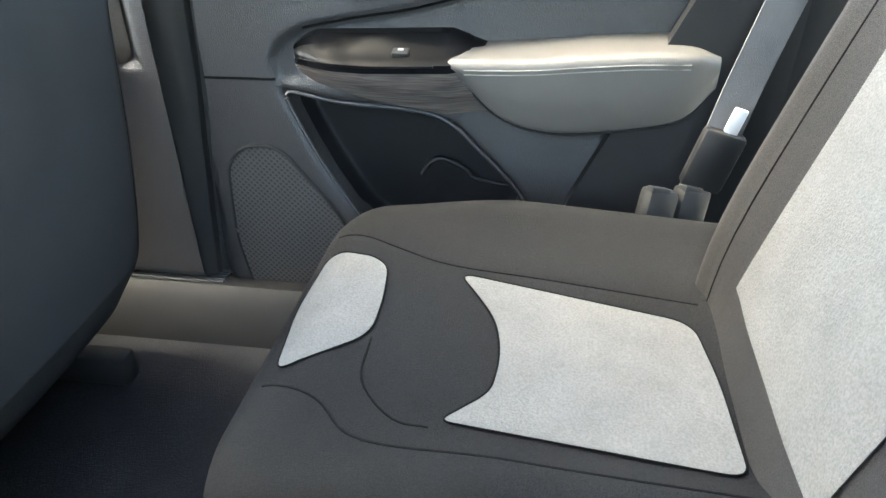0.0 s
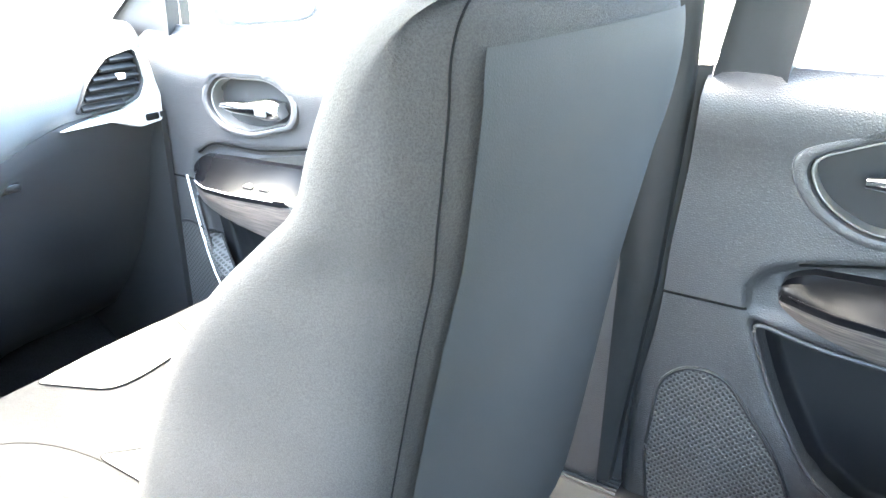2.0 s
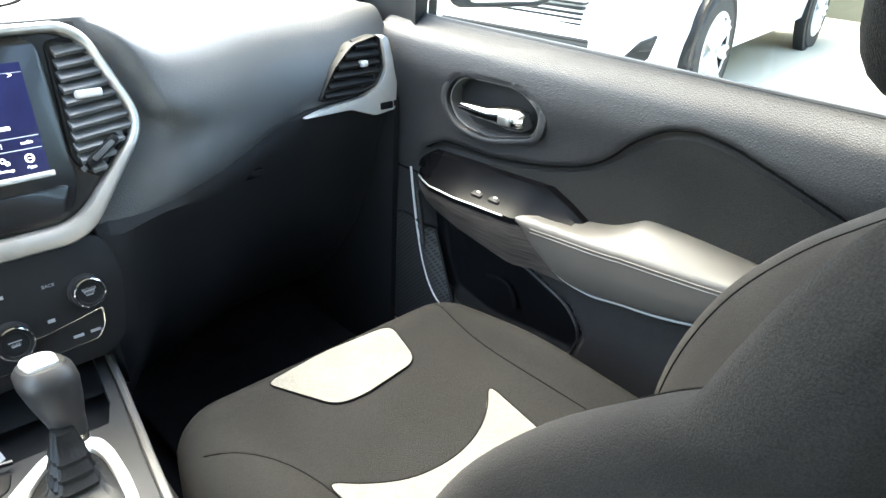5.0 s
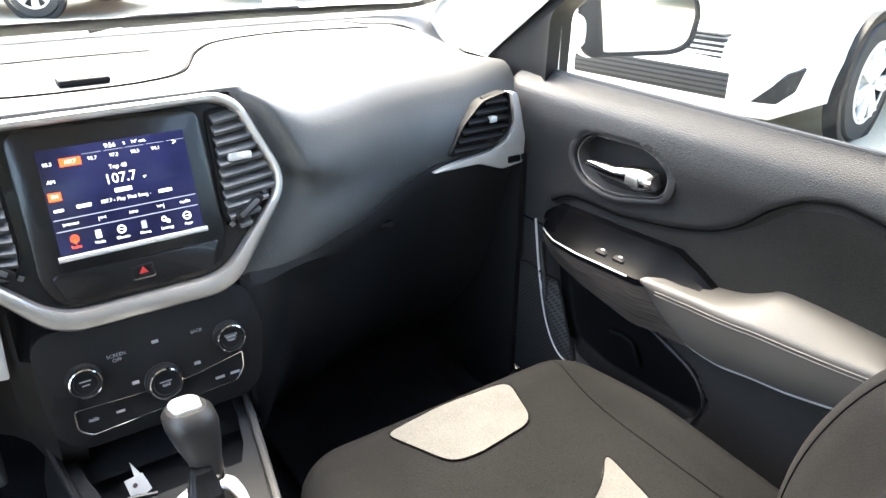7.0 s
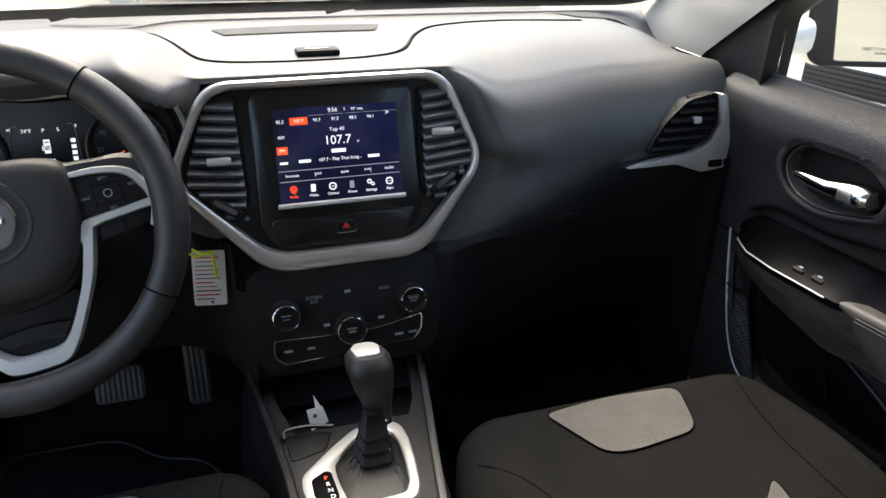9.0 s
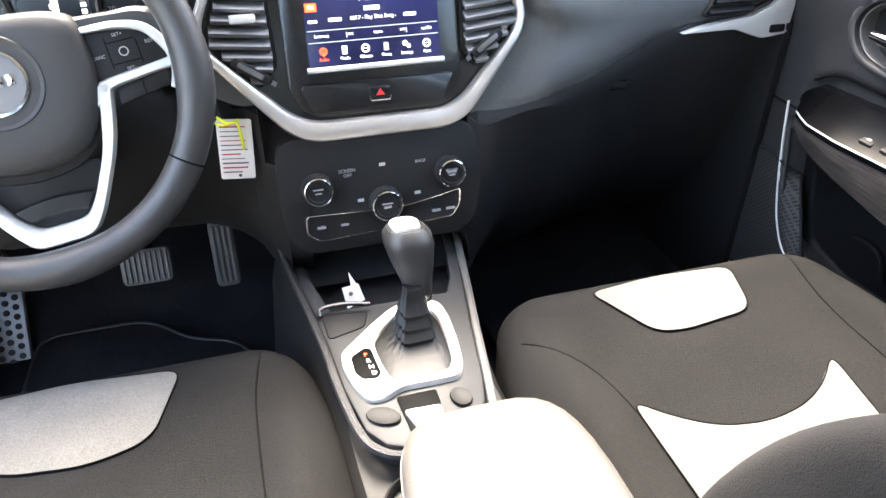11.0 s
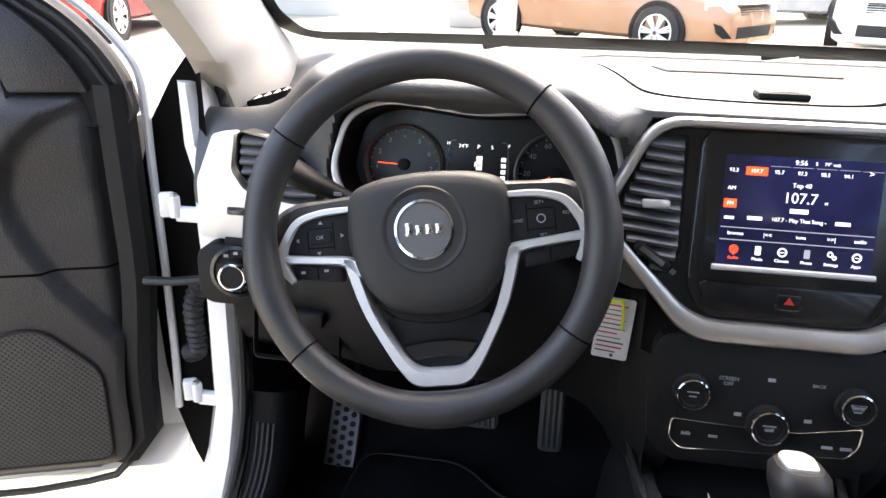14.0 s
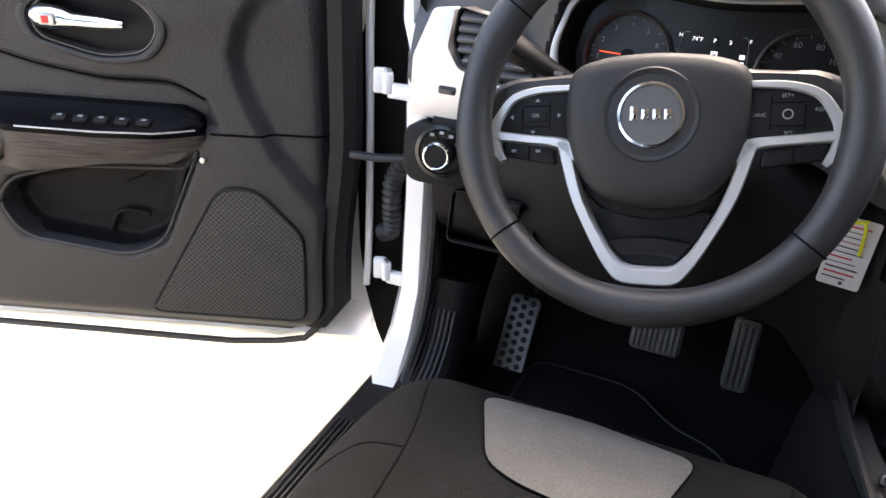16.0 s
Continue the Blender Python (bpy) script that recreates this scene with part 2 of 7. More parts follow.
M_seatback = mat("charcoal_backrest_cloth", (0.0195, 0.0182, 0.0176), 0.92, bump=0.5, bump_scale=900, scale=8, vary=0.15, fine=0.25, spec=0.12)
M_beige = mat("taupe_leather_pad", (0.066, 0.0605, 0.0545), 0.48, bump=0.3, bump_scale=500, kind="leather", scale=10, vary=0.06)
M_stitch = mat("taupe_stitching", (0.16, 0.15, 0.135), 0.8)
M_glove = mat("grained_glovebox_plastic", (0.017, 0.017, 0.018), 0.55, bump=0.4, bump_scale=500, kind="leather", scale=9, vary=0.15, spec=0.3)
M_hub = mat("matt_black_airbag_vinyl", (0.028, 0.0272, 0.0272), 0.52, bump=0.3, bump_scale=800, kind="leather", scale=10, vary=0.1, spec=0.35)
M_wheel = mat("black_wheel_leather", (0.027, 0.0268, 0.0275), 0.38, bump=0.3, bump_scale=700, kind="leather", scale=12, vary=0.15)
M_carpet = mat("black_carpet", (0.011, 0.011, 0.0125), 0.98, bump=1.0, bump_scale=500, scale=10, vary=0.3, fine=0.4, spec=0.1)
M_rubber = mat("black_rubber", (0.015, 0.015, 0.016), 0.6, scale=15)
M_pedal = mat("worn_pedal_rubber", (0.085, 0.08, 0.078), 0.6, scale=20, vary=0.3, bump=0.3, bump_scale=300)
M_steelpad = mat("brushed_foot_rest", (0.30, 0.29, 0.28), 0.45, metal=0.5, scale=20, vary=0.15)
M_white = mat("white_car_paint", (0.80, 0.80, 0.79), 0.18, vary=0.02, coat=0.6, scale=6, rvary=0.05)
M_pillar = mat("pale_beige_trim", (0.46, 0.425, 0.37), 0.75, vary=0.04, bump=0.2, bump_scale=700, scale=8)
M_frit = mat("black_glass_border", (0.004, 0.004, 0.0045), 0.6, spec=0.1)
M_glass = glass_mat("window_glass", (0.97, 0.985, 0.975))
M_tint = glass_mat("tinted_glass", (0.30, 0.33, 0.32))
M_mirror = mat("mirror_glass", (0.72, 0.73, 0.72), 0.01, metal=1.0, vary=0.0, rvary=0.005)
M_red = mat("red_mark", (0.55, 0.02, 0.02), 0.5)
M_card = mat("white_card", (0.75, 0.73, 0.70), 0.8, vary=0.05, scale=40)
M_ink = mat("ink_marks", (0.12, 0.08, 0.08), 0.8)
M_yellow = mat("yellow_tie", (0.75, 0.75, 0.03), 0.5)
M_belt = mat("grey_belt_webbing", (0.075, 0.072, 0.072), 0.8, bump=0.6, bump_scale=900, scale=20)
M_metal = mat("bare_steel", (0.5, 0.49, 0.47), 0.35, metal=0.9, scale=25, vary=0.15)
M_badge = mat("dark_satin_badge", (0.13, 0.125, 0.12), 0.42, metal=0.45, vary=0.05)
M_print = mat("pale_symbol_print", (0.30, 0.30, 0.30), 0.6)
M_screen = mat("lit_screen", (0.0010, 0.0011, 0.003), 0.10, emit=0.75, scale=9, color2=(0.004, 0.005, 0.020), spec=0.4)
M_lit = mat("lit_screen_white", (0.55, 0.57, 0.62), 0.3, emit=0.36, vary=0)
M_litred = mat("lit_screen_red", (0.7, 0.05, 0.012), 0.3, emit=0.45, vary=0)
M_face = mat("instrument_face", (0.006, 0.006, 0.007), 0.3, scale=20)

# ---------------------------------------------------------------- dashboard
SU = V(0, 0.27, 1).normalized()
MS = basis(V(0, 0, 1.02), (1, 0, 0), SU)          # the centre stack's plane: x across, y up, z out


def sv(z):
    return (z - 1.02) / SU.z


def hexo(pts):
    return [(x, sv(z)) for x, z in pts]


dashboard = thing("dashboard", (0, 0.15, 0.62), "black soft-grained dashboard with silver-framed centre stack", "dashboard")


def set_back(x):
    """How far the dash face lies ahead of its middle at x: round the instruments and towards both ends."""
    return 0.077 * smooth01(-0.18, -0.30, x) + 0.042 * smooth01(-0.52, -0.62, x) + 0.094 * smooth01(0.20, 0.50, x)


def fall(x):
    """How far the pad's lower edge drops from the end vent towards the centre stack."""
    return 0.050 * smooth01(0.56, 0.24, x) * smooth01(0.08, 0.14, x)


def dash_profile(x):
    """The dash's section from the windscreen down to the knee edge at x."""
    k = smooth01(-0.16, -0.26, x) * smooth01(-0.66, -0.56, x)      # the hood over the instruments
    c = smooth01(0.27, 0.16, abs(x))                               # flat behind the centre frame
    top = [(0.53, 1.060), (0.42, 1.066), (0.30, 1.068), (0.20, 1.066 + 0.026 * k), (0.12, 1.060 + 0.040 * k), (0.04, 1.050 + 0.048 * k + 0.012 * c)]
    base = [(0.008, 1.036 + 0.02 * c), (-0.018, 1.012 + 0.03 * c), (-0.038, 0.980), (-0.05, 0.955 - 0.1 * fall(x)), (-0.058, 0.93 - 0.45 * fall(x)), (-0.060, 0.908 - 0.02 * c - 0.85 * fall(x)), (-0.052, 0.893 - 0.03 * c - fall(x))]
    hood = [(-0.025, 1.096), (-0.058, 1.086), (-0.062, 1.070), (-0.040, 1.045), (-0.034, 0.99), (-0.040, 0.94), (-0.052, 0.893)]
    p = top + [(a[0] + (b[0] - a[0]) * k, a[1] + (b[1] - a[1]) * k) for a, b in zip(base, hood)]
    out = []
    for y, z in spl(p, 8):
        y += set_back(x) * smooth01(0.45, 0.25, y)
        y = min(y, 0.535 - 0.07 * (x / 0.77) ** 2)
        z -= 0.010 * smooth01(-0.18, -0.30, x)
        z -= 0.017 * smooth01(0.16, 0.25, x) * smooth01(0.66, 0.54, x) * math.exp(-((y - set_back(x) - 0.015) / 0.065) ** 2)
        if y < 0.03 + set_back(x):
            y = clear_stack(x, y, z)
            y += 0.13 * smooth01(0.004, -0.006, sdf(CLUSTER, x, z))                # open for the instruments
        if x > 0.668:
            y = max(y, 0.128)                                                      # the door begins here
        out.append(V(x, y, z - 0.062 * smooth01(0.57, 0.73, abs(x)) * smooth01(-0.02, 0.07, y - set_back(x)) * smooth01(0.47, 0.32, y)))
    return out


def clear_stack(x, y, z):
    """Keeps a dash surface behind the plane of the centre frame near it."""
    d = sdf(HO, x, z)
    lim = (z - 1.02) * 0.27 + 0.004
    return y + smooth01(0.036 + 0.05 * smooth01(0.95, 0.90, z), 0.002, d) * max(lim - y, 0) + 0.06 * smooth01(-0.002, -0.012, d)


CO = [(-0.185, -0.03), (-0.165, 0.05), (-0.12, 0.072), (-0.06, 0.068), (0.0, 0.060), (0.06, 0.064), (0.13, 0.072), (0.18, 0.05), (0.20, -0.03), (0.15, -0.085), (-0.14, -0.085)]
CLUSTER = [(x - 0.373, y + 0.975) for x, y in CO]
HO = [(-0.163, 1.054), (0.152, 1.056), (0.203, 0.934), (0.104, 0.814), (-0.106, 0.814), (-0.219, 0.940)]
bm = bmesh.new()
xs = [-0.75, -0.735, -0.72, -0.70, -0.665, -0.64, -0.62] + [-0.60 + 0.004 * i for i in range(208)] + [0.25, 0.3, 0.36, 0.42, 0.48, 0.53, 0.57, 0.61, 0.64, 0.66, 0.668, 0.672, 0.69, 0.71, 0.735, 0.765]
rows = [dash_profile(x) for x in xs]
loft(bm, rows)
part("upper_pad", bm, M_dash, dashboard, sharp=60)

# the lower panel with the glovebox, and the knee panel
bm = bmesh.new()
rows = []
for x in (0.10, 0.115, 0.13, 0.145, 0.16, 0.175, 0.19, 0.205, 0.22, 0.25, 0.3, 0.36, 0.43, 0.5, 0.58, 0.64, 0.668):
    q = smooth01(0.22, 0.12, x)
    rows.append([V(x, clear_stack(x, y + set_back(x), z), z) for y, z in ((-0.040, 0.90 - 0.02 * q - fall(x)), (-0.056, 0.893 - 0.02 * q - fall(x)), (-0.058, 0.875 - 0.02 * q - fall(x)), (-0.048 - 0.01 * q, 0.845 - 0.7 * fall(x)), (-0.03 - 0.03 * q, 0.80 - 0.3 * fall(x)), (-0.01 - 0.05 * q, 0.72), (0.03 - 0.08 * q, 0.62), (0.10 - 0.1 * q, 0.52), (0.17 - 0.1 * q, 0.44), (0.30, 0.36))])
loft(bm, rows)
glove = part("lower_panel", bm, M_glove, dashboard)
bm = bmesh.new()
box(bm, (0.360, -0.040 + set_back(0.36), 0.815), (0.05, 0.012, 0.014), bev=0.004)
part("glovebox_latch", bm, M_gloss, glove)
bm = bmesh.new()
rows = []
for x in (-0.70, -0.66, -0.6, -0.5, -0.42, -0.34, -0.27, -0.24, -0.225, -0.21, -0.195, -0.18, -0.165, -0.15, -0.135, -0.12, -0.105):
    q = smooth01(-0.25, -0.13, x)
    back = max(set_back(x), 0.075 * smooth01(-0.13, -0.17, x))
    rows.append([V(x, clear_stack(x, y + back, z), z - 0.01) for y, z in ((-0.02, 0.91), (-0.06, 0.895), (-0.085, 0.86), (-0.085, 0.80), (-0.075 - 0.01 * q, 0.74), (-0.045 - 0.04 * q, 0.69), (0.0 - 0.05 * q, 0.655 - 0.02 * q), (0.08 - 0.06 * q, 0.63 - 0.06 * q), (0.22, 0.60 - 0.1 * q))])
loft(bm, rows)
knee = part("knee_panel", bm, M_hard, dashboard)
bm = bmesh.new()
mk = basis(V(-0.60, 0.020, 0.725), (1, 0, 0), (0, 0.2, 1))
ring(bm, rpoly([(-0.062, -0.04), (0.062, -0.04), (0.062, 0.035), (-0.062, 0.035)], 0.01), rpoly([(-0.060, -0.038), (0.060, -0.038), (0.060, 0.033), (-0.060, 0.033)], 0.01), mk, 0.004, z0=-0.01)
part("fuse_cover_edge", bm, M_hard, knee)
bm = bmesh.new()
box(bm, (-0.58, 0.010, 0.755), (0.05, 0.02, 0.022), bev=0.006)
part("bonnet_release", bm, M_hard, knee)

# stitched seams and speaker mesh of the dash top
def on_dash(x, y, lift=0.001):
    p = dash_profile(x)
    for a, b in zip(p, p[1:]):
        if a.y >= y >= b.y:
            t = (a.y - y) / max(a.y - b.y, 1e-6)
            return V(x, y, a.z + (b.z - a.z) * t + lift)
    return V(x, y, p[0].z + lift)


bm = bmesh.new()
seam = spl([(-0.60, 0.30), (-0.40, 0.33), (-0.26, 0.31), (-0.20, 0.20), (-0.15, 0.115), (-0.08, 0.085), (0.0, 0.08), (0.07, 0.09), (0.13, 0.13), (0.18, 0.23), (0.24, 0.30), (0.36, 0.33), (0.52, 0.31)], 8)
tube(bm, [on_dash(x, y, 0.0005) for x, y in seam], 0.0016, n=6)
tube(bm, [on_dash(x, y + 0.008, 0.0005) for x, y in seam], 0.0008, n=5)
part("dash_seam", bm, M_seam, dashboard)
bm = bmesh.new()
loft(bm, coons([(-0.14, 0.33), (0.0, 0.345), (0.14, 0.33)], [(-0.12, 0.27), (0.0, 0.275), (0.12, 0.27)], 6, 24, lambda x, y: on_dash(x, y, 0.002)))
M_mesh = mat("speaker_mesh", (0.012, 0.012, 0.013), 0.7, bump=1.0, bump_scale=500, kind="leather")
part("dash_speaker_mesh", bm, M_mesh, dashboard)
for s in (-1, 1):
    bm = bmesh.new()
    loft(bm, coons([(s * 0.50, 0.41), (s * 0.66, 0.375)], [(s * 0.53, 0.34), (s * 0.66, 0.285)], 4, 8, lambda x, y: on_dash(x, y, 0.002)))
    part("dash_speaker_mesh", bm, M_mesh, dashboard)
bm = bmesh.new()
box(bm, on_dash(0.002, 0.13, 0.004), (0.062, 0.034, 0.010), bev=0.004)
sensor = part("light_sensor", bm, M_hard, dashboard)
bm = bmesh.new()
box(bm, on_dash(0, 0.124, 0.0085), (0.036, 0.012, 0.004), bev=0.001)
part("sensor_window", bm, M_gloss, sensor)

# centre frame
HI = [(-0.155, 1.043), (0.144, 1.045), (0.192, 0.935), (0.096, 0.838), (-0.098, 0.838), (-0.207, 0.940)]
bm = bmesh.new()
ring(bm, rpoly(hexo(HO), 0.035, 8), rpoly(hexo(HI), 0.032, 8), MS, 0.016, z0=-0.03)
part("silver_surround", bm, M_frame, dashboard, "satin silver hexagonal frame round the screen and vents")
bm = bmesh.new()
prism(bm, rpoly(hexo(HI), 0.032, 8), MS, -0.002, z0=-0.03)
panel = part("stack_panel", bm, M_gloss, dashboard)
MQ = MS @ Matrix.Translation((0, sv(0.957), 0)) @ Matrix.Diagonal((0.87, 0.88, 1, 1)) @ Matrix.Translation((0, -sv(0.957), 0))      # the lit screen
bm = bmesh.new()
prism(bm, rpoly(hexo([(-0.108, 1.042), (0.104, 1.042), (0.108, 0.875), (0.09, 0.842), (-0.09, 0.842), (-0.110, 0.872)]), 0.02), MS, 0.006, bev=0.003, z0=-0.01)
part("screen_bezel", bm, M_gloss, dashboard)
bm = bmesh.new()
prism(bm, [(-0.094, sv(0.894)), (0.094, sv(0.894)), (0.094, sv(1.026)), (-0.094, sv(1.026))], MQ, 0.0072, z0=0.0)
screen = part("touch_screen", bm, M_screen, dashboard, "lit radio touch screen showing station 107.7")
bm = bmesh.new()
tube(bm, [MQ @ V(x, sv(0.889), 0.009) for x in (-0.098, -0.09, 0.09, 0.098)], 0.0035, n=8)
part("screen_sill", bm, M_silver, dashboard)
ZS = 0.0076


def stext(text, x, z, size, material=M_lit, align="CENTER"):
    letters("screen_text", text, MQ @ Matrix.Translation((x, sv(z), ZS)), size, material, screen, align)


def sbar(x, z, w, h, material=M_lit):
    b = bmesh.new()
    prism(b, [(x - w / 2, sv(z) - h / 2), (x + w / 2, sv(z) - h / 2), (x + w / 2, sv(z) + h / 2), (x - w / 2, sv(z) + h / 2)], MQ, ZS + 0.0001, z0=ZS - 0.0002)
    part("screen_mark", b, material, screen)


M_tab = mat("lit_screen_grey", (0.10, 0.11, 0.14), 0.3, emit=0.5, vary=0)
sbar(-0.0555, 1.0075, 0.026, 0.0105, M_litred)
for k, t in enumerate(("92.3", "107.7", "95.7", "97.3", "98.5", "94.1")):
    stext(t, -0.083 + 0.0272 * k, 1.0075, 0.0066)
for k in range(5):
    sbar(-0.028 + 0.0272 * k, 1.0145, 0.024, 0.0006, M_tab)
stext("9:56", -0.004, 1.0200, 0.0085)
stext("S", 0.014, 1.0200, 0.006)
stext("74\u00b0 out.", 0.033, 1.0200, 0.006)
stext("Top 40", 0.0, 0.9930, 0.0078)
stext("107.7", 0.0, 0.9775, 0.0185)
stext("ST", 0.031, 0.9735, 0.0045)
sbar(0.0, 0.9625, 0.022, 0.0055)
sbar(-0.052, 0.9510, 0.018, 0.0045)
stext("107.7 - Play That Song -", 0.001, 0.9510, 0.0068)
sbar(0.053, 0.9510, 0.018, 0.0045)
sbar(0, 0.9385, 0.184, 0.0012, M_tab)
sbar(0, 0.9235, 0.184, 0.0012, M_tab)
for x, t in ((-0.073, "browse"), (0.006, "tune"), (0.076, "audio")):
    stext(t, x, 0.9315, 0.0066)
for x, t in ((-0.034, "|<<"), (0.042, ">>|")):
    stext(t, x, 0.9315, 0.0075)
stext(">", 0.079, 1.0115, 0.011)
stext("AM", -0.0835, 0.986, 0.007)
sbar(-0.0835, 0.9675, 0.0155, 0.011, M_litred)
stext("FM", -0.0835, 0.9675, 0.0068)
sbar(-0.083, 0.9500, 0.012, 0.0035)
for k, t in enumerate(("Radio", "Media", "Climate", "Phone", "Settings", "Apps")):
    x = -0.073 + 0.0295 * k
    stext(t, x, 0.9015, 0.0056, M_litred if k == 0 else M_lit)
    b = bmesh.new()
    mm = MQ @ Matrix.Translation((x, sv(0.912), ZS - 0.0004))
    if k in (2, 5):
        lathe(b, mm, [(0.0058, 0), (0.0058, 0.0006), (0.0040, 0.0006), (0.0040, 0)], 20)
        box(b, mm @ V(0, 0, 0.0004), (0.004, 0.0006, 0.004), MS.to_3x3(), bev=0)
    elif k == 4:
        for dx, dz, rr in ((-0.002, 0.002, 0.0036), (0.003, -0.002, 0.0028)):
            lathe(b, mm @ Matrix.Translation((dx, dz, 0)), [(rr, 0), (rr, 0.0006), (rr * 0.55, 0.0006), (rr * 0.55, 0)], 14)
    elif k == 0:
        for rr in (0.0055, 0.0035):
            lathe(b, mm, [(rr, 0), (rr, 0.0006), (rr - 0.001, 0.0006), (rr - 0.001, 0)], 16)
        box(b, mm @ V(0, -0.003, 0.0004), (0.0016, 0.007, 0.0005), MS.to_3x3(), bev=0)
    else:
        prism(b, rpoly([(-0.0035, -0.0055), (0.0035, -0.0055), (0.0035, 0.0055), (-0.0035, 0.0055)], 0.001), mm, 0.0006)
    part("screen_icon", b, M_litred if k == 0 else (M_lit if k != 3 else M_tab), screen)

# hazard row
bm = bmesh.new()
prism(bm, rpoly(hexo([(-0.098, 0.881), (0.098, 0.881), (0.086, 0.848), (-0.086, 0.848)]), 0.008), MS, 0.009, bev=0.002)
part("button_strip", bm, M_gloss, dashboard)
bm = bmesh.new()
prism(bm, rpoly(hexo([(-0.013, 0.873), (0.013, 0.873), (0.011, 0.858), (-0.011, 0.858)]), 0.003), MS, 0.0115, bev=0.001)
hz = part("hazard_button", bm, M_gloss, dashboard)
bm = bmesh.new()
prism(bm, [(-0.0055, sv(0.8625)), (0.0055, sv(0.8625)), (0, sv(0.8705))], MS, 0.0119, z0=0.011)
part("hazard_mark", bm, M_red, hz)
bm = bmesh.new()
tube(bm, [MS @ V(x, sv(z), 0.010) for x, z in ((-0.014, 0.862), (-0.012, 0.8565), (0.012, 0.8565), (0.014, 0.862))], 0.0007, n=6)
part("hazard_edge", bm, M_chrome, hz)


M_slat = mat("satin_grey_slat", (0.085, 0.085, 0.087), 0.36, spec=0.6)


def vent(outline, n_slats, m, parent, depth=0.035, slope=0.0, tab=None, rim=0.004, slat=None):
    """A louvred air outlet in the frame m: dark box, rim, slats and a sliding tab."""
    slat = slat or M_slat
    b = bmesh.new()
    ro = rpoly(outline, 0.010)
    cx, cy = np.mean([p[0] for p in ro]), np.mean([p[1] for p in ro])
    inn = [(x + (cx - x) * 0.07, y + (cy - y) * 0.05) for x, y in ro]
    ring(b, ro, inn, m, rim, z0=-depth)
    v = part("vent_rim", b, M_hard, parent)
    b = bmesh.new()
    prism(b, inn, m, 0.0002)
    part("vent_back", b, M_rubber, v)
    ys = [p[1] for p in inn]
    lo, hi = min(ys), max(ys)
    for k in range(n_slats):
        y = lo + (hi - lo) * (k + 0.6) / (n_slats + 0.2)
        cr = []
        for (x1, y1), (x2, y2) in zip(inn, inn[1:] + inn[:1]):
            if (y1 > y) != (y2 > y):
                cr.append(x1 + (x2 - x1) * (y - y1) / (y2 - y1))
        if len(cr) < 2:
            continue
        a, c = min(cr), max(cr)
        b = bmesh.new()
        box(b, m @ V((a + c) / 2, y, 0.003), (c - a - 0.005, 0.0062, 0.018), m.to_3x3() @ Euler((radians(38), 0, slope)).to_matrix(), bev=0.0015)
        part("slat", b, slat, v)
    if tab:
        b = bmesh.new()
        box(b, m @ V(tab[0], tab[1], 0.010), (tab[2], 0.010, 0.012), m.to_3x3(), bev=0.0025)
        part("vent_tab", b, M_silver, v, "silver sliding tab")
    return v


for s in (-1, 1):
    dx = -0.006 if s < 0 else -0.002
    o = [(s * 0.158 + dx, sv(1.037)), (s * 0.116 + dx, sv(1.038)), (s * 0.112 + dx, sv(0.905)), (s * 0.136 + dx, sv(0.880)), (s * 0.196 + dx, sv(0.934))]
    vent(o, 11, MS, dashboard, slope=s * 0.10, tab=(s * 0.146 + dx, sv(0.968 + 0.008 * s), 0.030))
    bm = bmesh.new()
    q = MS @ Matrix.Translation((-0.151, sv(0.9035), 0.008) if s < 0 else (0.143, sv(0.911), 0.008)) @ Matrix.Rotation(s * radians(34), 4, "Z")
    prism(bm, rpoly([(-0.024, -0.006), (0.024, -0.006), (0.024, 0.006), (-0.024, 0.006)], 0.005), q, 0.004, bev=0.002)
    dial = part("vent_dial", bm, M_hard, dashboard)
    bm = bmesh.new()
    prism(bm, rpoly([(-0.016, -0.003), (0.016, -0.003), (0.016, 0.003), (-0.016, 0.003)], 0.002), q, 0.007, bev=0.001)
    part("dial_wheel", bm, M_slat, dial)
    for e in (-0.030, 0.030):
        bm = bmesh.new()
        prism(bm, [(e - 0.003, -0.003), (e + 0.003, -0.003), (e + 0.003, 0.003), (e - 0.003, 0.003)], q, 0.0005, z0=-0.001)
        part("dial_symbol", bm, M_slat, dial)

# climate panel
MC = basis(V(0, -0.062, 0.80), (1, 0, 0), (0, 0.22, 1))


def cv(z):
    return (z - 0.80) * 1.024


def hexc(pts):
    return [(x, cv(z)) for x, z in pts]


bm = bmesh.new()
prism(bm, rpoly(hexc([(-0.135, 0.822), (0.118, 0.822), (0.132, 0.760), (0.118, 0.690), (0.095, 0.672), (-0.112, 0.672), (-0.136, 0.695), (-0.142, 0.77)]), 0.025, 6), MC, 0.004, bev=0.003, z0=-0.06)
climate = part("climate_panel", bm, M_hard, dashboard)
bm = bmesh.new()
HB = hexc([(-0.112, 0.725), (-0.045, 0.722), (0.03, 0.722), (0.098, 0.735), (0.096, 0.712), (0.085, 0.697), (-0.10, 0.688), (-0.113, 0.700)])
ring(bm, rpoly(HB, 0.006, 4), rpoly([(x * 0.965 - 0.0002, y + (cv(0.708) - y) * 0.12) for x, y in HB], 0.005, 4), MC, 0.0075, z0=0.0)
part("button_frame", bm, M_chrome, dashboard)
for x in (-0.092, -0.062, 0.062, 0.082):
    bm = bmesh.new()
    box(bm, MC @ V(x, cv(0.706 + 0.02 * max(x, 0)), 0.005), (0.012, 0.0006, 0.0035) if x > 0 else (0.010, 0.0006, 0.003), MC.to_3x3() @ Matrix.Rotation(radians(90), 3, "X"), bev=0)
    part("button_symbol", bm, M_print, climate)


